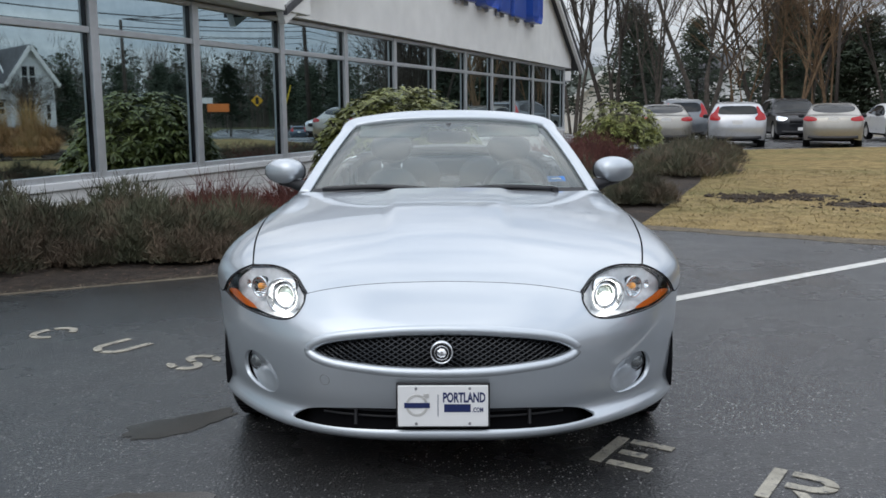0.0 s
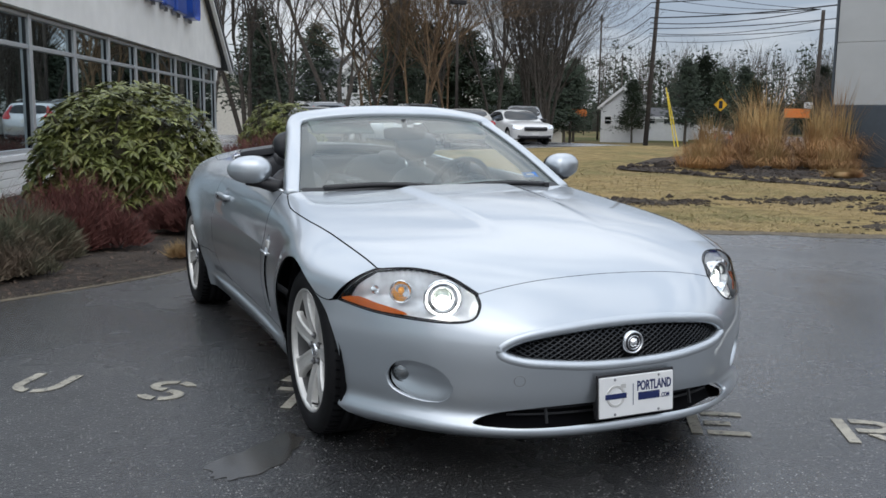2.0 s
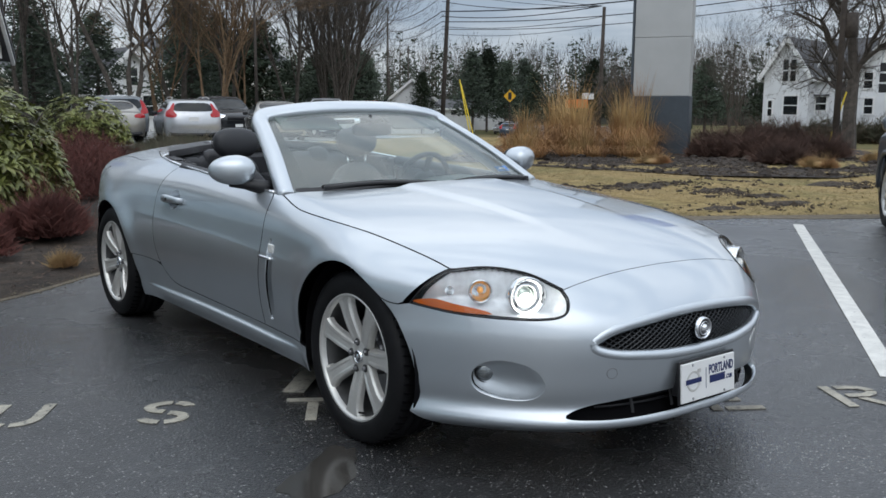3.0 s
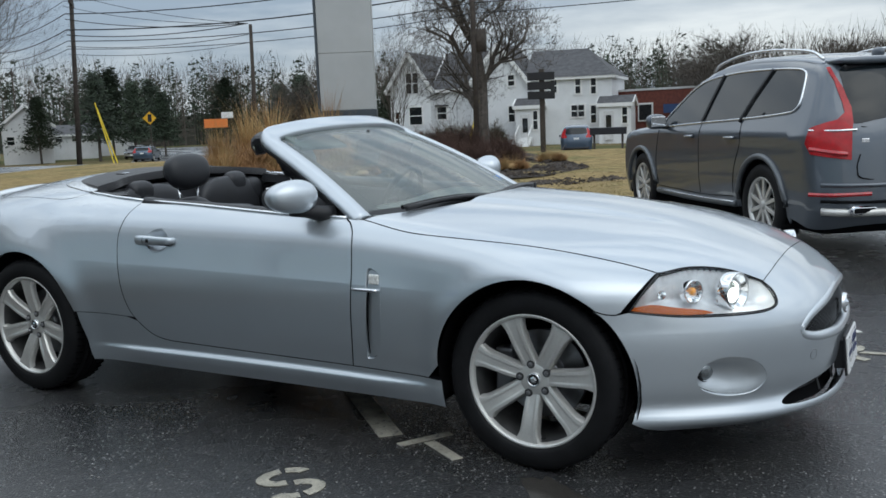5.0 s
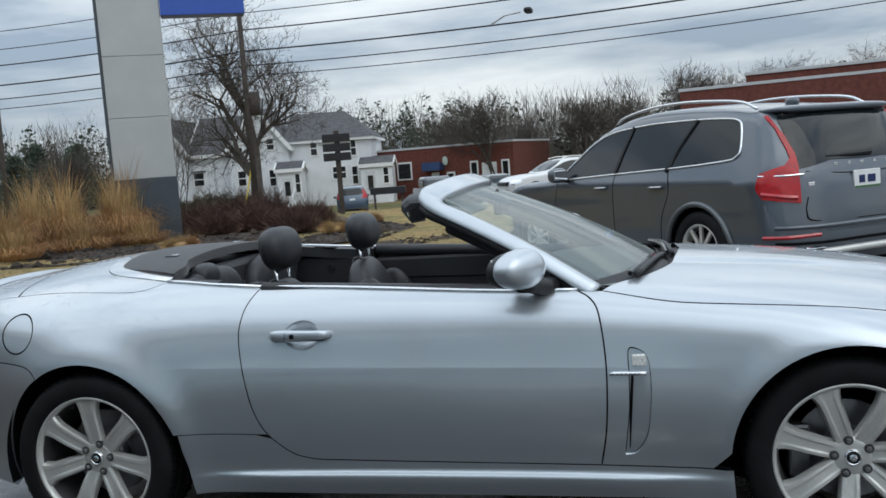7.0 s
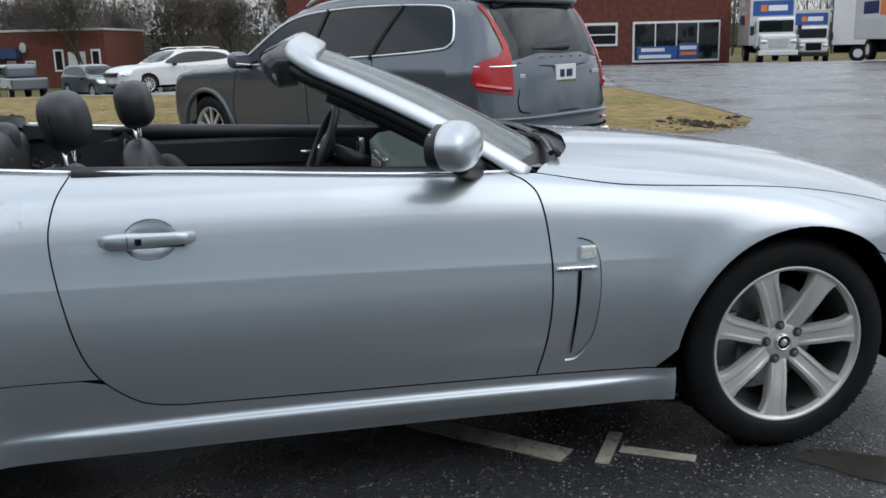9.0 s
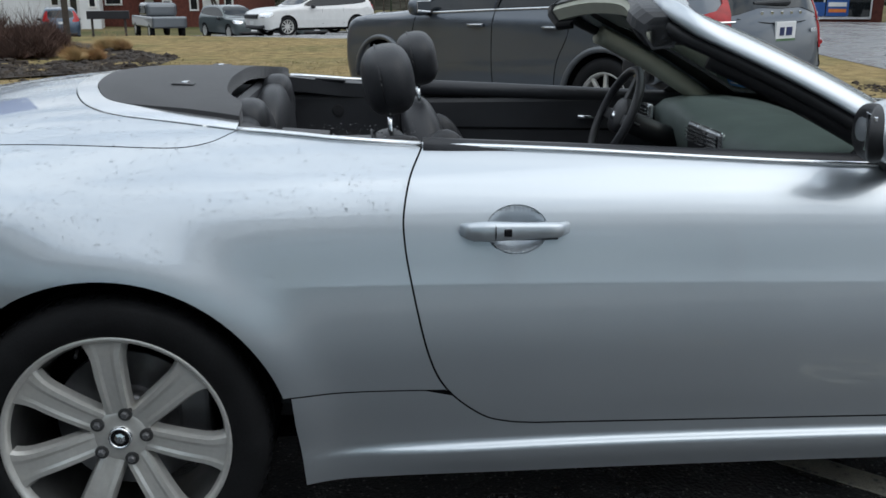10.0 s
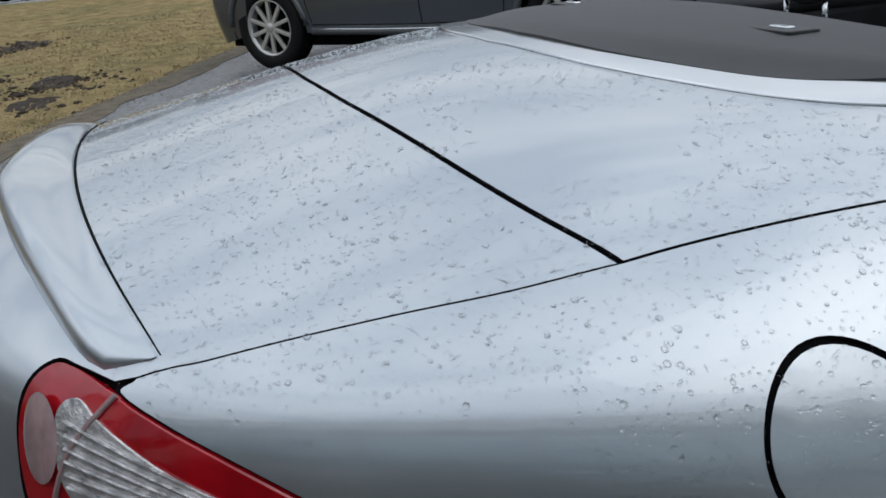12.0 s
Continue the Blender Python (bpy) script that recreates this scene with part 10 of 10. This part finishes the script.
for k, (x, y, rx, ry, turn) in enumerate(((-1.14, -1.57, 0.26, 0.10, 42), (-1.02, -2.42, 0.22, 0.16, 20))):
    puddle(x, y, rx, ry, turn, 3.1 * k + 1)


# ---- lawn: blades, mud and clods ----
def drop_to(name):
    me = bpy.data.objects[name].data
    tree = BVHTree.FromPolygons([v.co.copy() for v in me.vertices], [tuple(p.vertices) for p in me.polygons])

    def height(x, y):
        hit = tree.ray_cast(Vector((x, y, 5)), Vector((0, 0, -1)))[0]
        return None if hit is None else hit.z
    return height


lawn_z, bed_z, mound_z = drop_to("lawn"), drop_to("planting_bed"), drop_to("mulch_mound")
mud_line = np.concatenate([spline(q, 8) for q in ([(3.9, 8.15), (4.6, 8.0), (5.5, 8.1)], [(5.2, 7.0), (5.9, 6.5), (6.6, 6.0), (7.8, 5.8), (9.1, 5.6), (11.2, 5.2)], [(7.1, 2.8), (8.4, 2.6)], [(9.0, 3.3), (9.2, 4.4)], [(12.2, 4.1), (12.9, 3.1)], [(9.8, -6.4), (8.6, -6.0)])])


def mud_patch(x, y, r, seed):
    """A torn, muddy spot that follows the lawn."""
    rows, verts, faces = 6, [], []
    for i in range(rows + 1):
        for k in range(28):
            a = 2 * math.pi * k / 28
            q = r * (1 + 0.45 * noise.noise(Vector((math.cos(a) * 1.6 + seed, math.sin(a) * 1.6, 1))) + 0.2 * noise.noise(Vector((math.cos(a) * 5 + seed, math.sin(a) * 5, 3)))) * i / rows
            px, py = x + q * math.cos(a) * 1.35, y + q * math.sin(a) * 0.8
            z = lawn_z(px, py)
            z = (0.0 if z is None else z) + (0.012 + 0.022 * noise.noise(Vector((px * 9, py * 9, 2))) if i < rows else -0.01)
            verts.append((px, py, z))
    for i in range(rows):
        for k in range(28):
            b = (k + 1) % 28
            faces.append((i * 28 + k, (i + 1) * 28 + k, (i + 1) * 28 + b, i * 28 + b))
    me = bpy.data.meshes.new("mud_patch")
    me.from_pydata(verts, [], faces)
    finish(me, True)
    tagged(part("mud_patch", me, DIRT), "bare muddy spot torn into the lawn", "mud", "mud patches", "structure")


for k, (x, y, r) in enumerate(((4.3, 8.1, 0.30), (5.3, 8.1, 0.28), (5.45, 6.85, 0.32), (6.2, 6.4, 0.42), (6.5, 5.95, 0.30), (9.06, 5.57, 0.5), (7.24, 2.8, 0.26), (8.36, 2.63, 0.34), (9.1, 3.4, 0.30), (9.15, 4.3, 0.30), (12.3, 4.2, 0.45), (12.9, 3.1, 0.40))):
    mud_patch(x, y, r, k * 2.7)


def triangles(name, verts, faces, mat_, label, category, smooth=False):
    me = bpy.data.meshes.new(name)
    me.from_pydata(verts, [], faces)
    finish(me, smooth)
    return tagged(part(name, me, mat_), label, category, "", "stuff")


rnd = random.Random(12)
verts, faces = [], []
tries = 0
while len(faces) < 70000 and tries < 200000:
    tries += 1
    if rnd.random() < 0.7:
        x, y = rnd.uniform(1.5, 15), rnd.uniform(-3.5, 14)
    else:
        x, y = rnd.uniform(1.5, 26), rnd.uniform(-8, 24)
    z = lawn_z(x, y)
    if z is None:
        continue
    if noise.noise(Vector((x * 0.9, y * 0.9, 3))) + 0.3 * noise.noise(Vector((x * 3, y * 3, 1))) < -0.30:
        continue
    a, ln = rnd.uniform(0, 2 * math.pi), rnd.uniform(0.03, 0.085) * (1 + 0.6 * max(0.0, noise.noise(Vector((x * 0.5, y * 0.5, 8)))))
    up = ln * rnd.uniform(0.10, 0.45)
    w = rnd.uniform(0.004, 0.008)
    dx, dy = math.cos(a) * ln, math.sin(a) * ln
    i = len(verts)
    verts += [(x - dy / ln * w, y + dx / ln * w, z), (x + dy / ln * w, y - dx / ln * w, z), (x + dx, y + dy, z + up)]
    faces.append((i, i + 1, i + 2))
triangles("grass_blades", verts, faces, LAWN_BLADE, "short dry straw-coloured grass blades of the lawn", "grass")


def clod(verts, faces, x, y, z, r, rnd):
    """A lump of earth: a squashed, knocked-about octahedron cut once."""
    i = len(verts)
    base = [(1, 0, 0), (0, 1, 0), (-1, 0, 0), (0, -1, 0), (0.6, 0.6, 0.5), (-0.6, 0.6, 0.5), (-0.6, -0.6, 0.5), (0.6, -0.6, 0.5), (0, 0, 0.85)]
    t = rnd.uniform(0, 6.28)
    for p in base:
        k = r * rnd.uniform(0.7, 1.25)
        verts.append((x + k * (p[0] * math.cos(t) - p[1] * math.sin(t)), y + k * (p[0] * math.sin(t) + p[1] * math.cos(t)), z - 0.2 * r + k * p[2]))
    for a in range(4):
        b = (a + 1) % 4
        faces += [(i + a, i + b, i + 4 + a), (i + 4 + a, i + b, i + 4 + b), (i + 4 + a, i + 4 + b, i + 8)]


verts, faces = [], []
for k in range(4200):
    c = mud_line[rnd.randrange(len(mud_line))]
    x, y = c[0] + rnd.gauss(0, 0.30), c[1] + rnd.gauss(0, 0.28)
    if noise.noise(Vector((x * 1.3, y * 1.3, 4))) < -0.2:
        continue
    z = lawn_z(x, y)
    if z is not None:
        clod(verts, faces, x, y, z, rnd.uniform(0.008, 0.035) if rnd.random() < 0.93 else rnd.uniform(0.04, 0.085), rnd)
triangles("mud_clods", verts, faces, DIRT, "dark muddy clods scattered over the lawn", "mud")
verts, faces = [], []
for k in range(5200):
    x, y = rnd.uniform(10.5, 20), rnd.uniform(4.6, 15)
    z = mound_z(x, y)
    if z is not None:
        clod(verts, faces, x, y, z, rnd.uniform(0.015, 0.05) if rnd.random() < 0.95 else rnd.uniform(0.06, 0.16), rnd)
triangles("mulch_clods", verts, faces, MULCH, "loose dark clods on the mulch mound", "mulch")

def along_line(q, size):
    """Even steps along an open line."""
    q = np.array(q, float)
    return np.concatenate([a + (b - a) * np.linspace(0, 1, max(2, int(np.linalg.norm(b - a) / size)), endpoint=False)[:, None] for a, b in zip(q, q[1:])])


# bark chips in the bed and grit along the edges of the lot
verts, faces = [], []
for k in range(5200):
    x, y = rnd.uniform(-5, 2.2), rnd.uniform(0.3, 7)
    z = bed_z(x, y)
    if z is None:
        continue
    a, ln, w = rnd.uniform(0, 6.28), rnd.uniform(0.012, 0.04), rnd.uniform(0.004, 0.009)
    c, s, h = math.cos(a), math.sin(a), rnd.uniform(0.004, 0.016)
    i = len(verts)
    verts += [(x - c * ln + s * w, y - s * ln - c * w, z + 0.002), (x + c * ln + s * w, y + s * ln - c * w, z + h), (x + c * ln - s * w, y + s * ln + c * w, z + h * 0.8), (x - c * ln - s * w, y - s * ln + c * w, z + 0.004)]
    faces.append((i, i + 1, i + 2, i + 3))
triangles("bark_chips", verts, faces, material("bark_chip", (0.085, 0.058, 0.042), rough=0.9, vary=0.4, each=0.6), "loose bark chips on the planting bed", "bark chips")
verts, faces = [], []
for edge, n, wide in (([(-9, -1.5), (-5.2, 0.3), (-3.6, 1.1), (-3.0, 1.42), (-2.45, 1.69), (-1.87, 2.02), (-1.3, 2.32), (-0.64, 2.83), (1.0, 4.15), (2.1, 4.95)], 2600, 0.07), ([(2.1, 4.95), (5.0, 3.22), (7.8, 1.56), (9.8, 0.32), (11.2, -0.6), (11.4, -1.8), (8.9, -4.2), (8.0, -5.6), (8.6, -6.6)], 6000, 0.16)):
    q = along_line(edge, 0.05)
    for k in range(n):
        c = q[rnd.randrange(len(q) - 1)]
        clod(verts, faces, c[0] + rnd.gauss(0, wide), c[1] + rnd.gauss(0, wide), 0.002, rnd.uniform(0.003, 0.009), rnd)
triangles("grit", verts, faces, SAND, "pale grit and sand along the edge of the asphalt", "grit")
for nm, edge, half in (("sand_verge", [(2.0, 4.98), (5.0, 3.19), (7.8, 1.53), (9.8, 0.29), (11.15, -0.6), (11.35, -1.8), (8.9, -4.15)], 0.20), ("sand_verge", [(-5.2, 0.27), (-3.6, 1.07), (-2.45, 1.66), (-1.3, 2.29), (-0.64, 2.80), (1.0, 4.12)], 0.035)):
    q = along_line(spline(edge, 6), 0.12)
    d = np.gradient(q, axis=0)
    s = np.stack([d[:, 1], -d[:, 0]], -1) / np.linalg.norm(d, axis=1, keepdims=True)
    w = np.array([half * (1 + 0.8 * noise.noise(Vector((p[0] * 1.7, p[1] * 1.7, 2)))) for p in q])[:, None]
    o = np.concatenate([q + s * w, (q - s * half * 0.6)[::-1]])
    tagged(part(nm, slab([tuple(p) for p in o], 0.0, 0.004), SAND), "strip of pale washed-out sand along the asphalt", "sand", "", "structure")
tuft = empty("grass_tuft", "small tuft of dead straw-coloured grass in the bed", "grass clump")
tuft.matrix_basis = pose(-0.75, 3.15, 0.01)
bm = bmesh.new()
twig_mass(bm, 0, 0, 0.22, 0.2, 0.10, 260, 0.12, rnd, width=0.003)
tagged(part("blade_mass", bm, STRAW, tuft), kind="stuff")

# ---- rain drops on the paint ----
def rain(name, pts, normals, sizes, rnd):
    """A flattened dome of water on the surface at each point."""
    verts, faces = [], []
    ring = [(math.cos(2 * math.pi * k / 7), math.sin(2 * math.pi * k / 7)) for k in range(7)]
    for p, n, r in zip(pts, normals, sizes):
        n = Vector(n)
        u = n.cross(Vector((0.3, 0.2, 1))).normalized()
        v = n.cross(u)
        p = Vector(p)
        st, tw = rnd.uniform(0.92, 1.18), rnd.uniform(0.9, 1.08)
        i = len(verts)
        for rr, h in ((1.0, -0.05), (0.78, 0.34), (0.40, 0.52)):
            verts += [tuple(p + (u * c * tw + v * s * st) * r * rr + n * r * h) for c, s in ring]
        verts.append(tuple(p + n * r * 0.58))
        for a in range(7):
            b = (a + 1) % 7
            for q in (0, 7):
                faces.append((i + q + a, i + q + b, i + q + 7 + b, i + q + 7 + a))
            faces.append((i + 14 + a, i + 14 + b, i + 21))
    me = bpy.data.meshes.new(name)
    me.from_pydata(verts, [], faces)
    finish(me, True)
    return tagged(part(name, me, WATER, car), "clear rain drops", kind="stuff")


gen = np.random.default_rng(5)


def drop_sizes(n, big=1.0):
    return (0.0009 + 0.0012 * gen.random(n) ** 2 + 0.0022 * (gen.random(n) < 0.14) * gen.random(n)) * big


def clumpy(q, k=3.0, cut=-0.12):
    return np.array([noise.noise(Vector((p[0] * k, p[1] * k, 1.7))) + 0.5 * noise.noise(Vector((p[0] * k * 4, p[1] * k * 4, 6))) > cut for p in q])


xy = np.stack([gen.uniform(-0.76, 0.76, 16000), gen.uniform(1.12, 2.24, 16000)], -1)
cover = mirrored(ring_out)[:, :2]
keep = ~inside(xy, np.concatenate([cover, [[cover[-1][0], 0.9], [cover[0][0], 0.9]]]))
xy = xy[keep & (np.abs(xy[:, 0]) > 0.66 - 3 * (xy[:, 1] - 1.12)) & clumpy(xy, 3.0, -0.55)]
p = on_top(xy[:, 0], xy[:, 1])
rain("rain_film", p, body_normal(p), drop_sizes(len(p)), rnd)
yz = np.stack([gen.uniform(0.70, 2.20, 12000), 0.99 - 0.60 * gen.random(12000) ** 1.2], -1)
yz = yz[(np.hypot(yz[:, 0] - AXLE_R, yz[:, 1] - HUB_Z) > 0.40) & clumpy(yz, 3.5, -0.65)]
p = on_side(yz[:, 0], yz[:, 1])
p = p[p[:, 2] < 1.0]
lamp_zone = (p[:, 1] > 1.90) & (p[:, 2] < 0.90) & (p[:, 2] > 0.69)
p = p[~lamp_zone]
rain("rain_film", p * (-1, 1, 1), body_normal(p) * (-1, 1, 1), drop_sizes(len(p)), rnd)
xy = np.stack([gen.uniform(-0.72, 0.72, 1500), gen.uniform(-2.0, -0.8, 1500)], -1)
p = on_top(xy[:, 0], xy[:, 1])
rain("rain_film", p, body_normal(p), drop_sizes(len(p), 0.9), rnd)
pts, nor = [], []
for k in range(700):
    u, v = gen.uniform(-0.95, 0.95), gen.uniform(0.04, 0.98)
    q = screen_point(u, v)
    a, b = screen_point(u + 0.01, v) - q, screen_point(u, v + 0.01) - q
    n_ = np.cross(a, b)
    pts.append(q)
    nor.append(n_ / np.linalg.norm(n_))
rain("rain_film", pts, nor, drop_sizes(len(pts), 0.8), rnd)


# ---- the car's far flank stands a little wider than its near one ----
lean = Curve((-2.4, 0.0), (-2.2, 0.003), (-1.85, 0.012), (-1.2, 0.015), (-0.56, 0.016), (0.0, 0.016), (1.0, 0.014), (2.4, 0.012))


def corner(x, y):
    """How far the blunt far corner of the nose stands forward."""
    return -0.050 * step(x, 0.50, 0.86) * step(-y, 1.30, 1.80)


def widen(ob, done):
    for c in ob.children:
        m = c.matrix_basis
        if m.is_identity or m == Matrix():
            if c.type == "MESH" and c.data.name not in done:
                done.add(c.data.name)
                co = np.empty(3 * len(c.data.vertices))
                c.data.vertices.foreach_get("co", co)
                co = co.reshape(-1, 3)
                co[:, 1] += corner(co[:, 0], co[:, 1])
                co[:, 0] += lean(co[:, 1]) * np.clip(1 + co[:, 0] / 0.9, 0, 2.2)
                c.data.vertices.foreach_set("co", co.ravel())
                c.data.update()
            widen(c, done)
        else:
            p = m.translation.copy()
            c.location.y += float(corner(p.x, p.y)) if c.name.split('.')[0] != 'wheel' else 0.0
            c.location.x += float(lean(p.y)) * min(max(1 + p.x / 0.9, 0.0), 2.2)


widen(car, set())
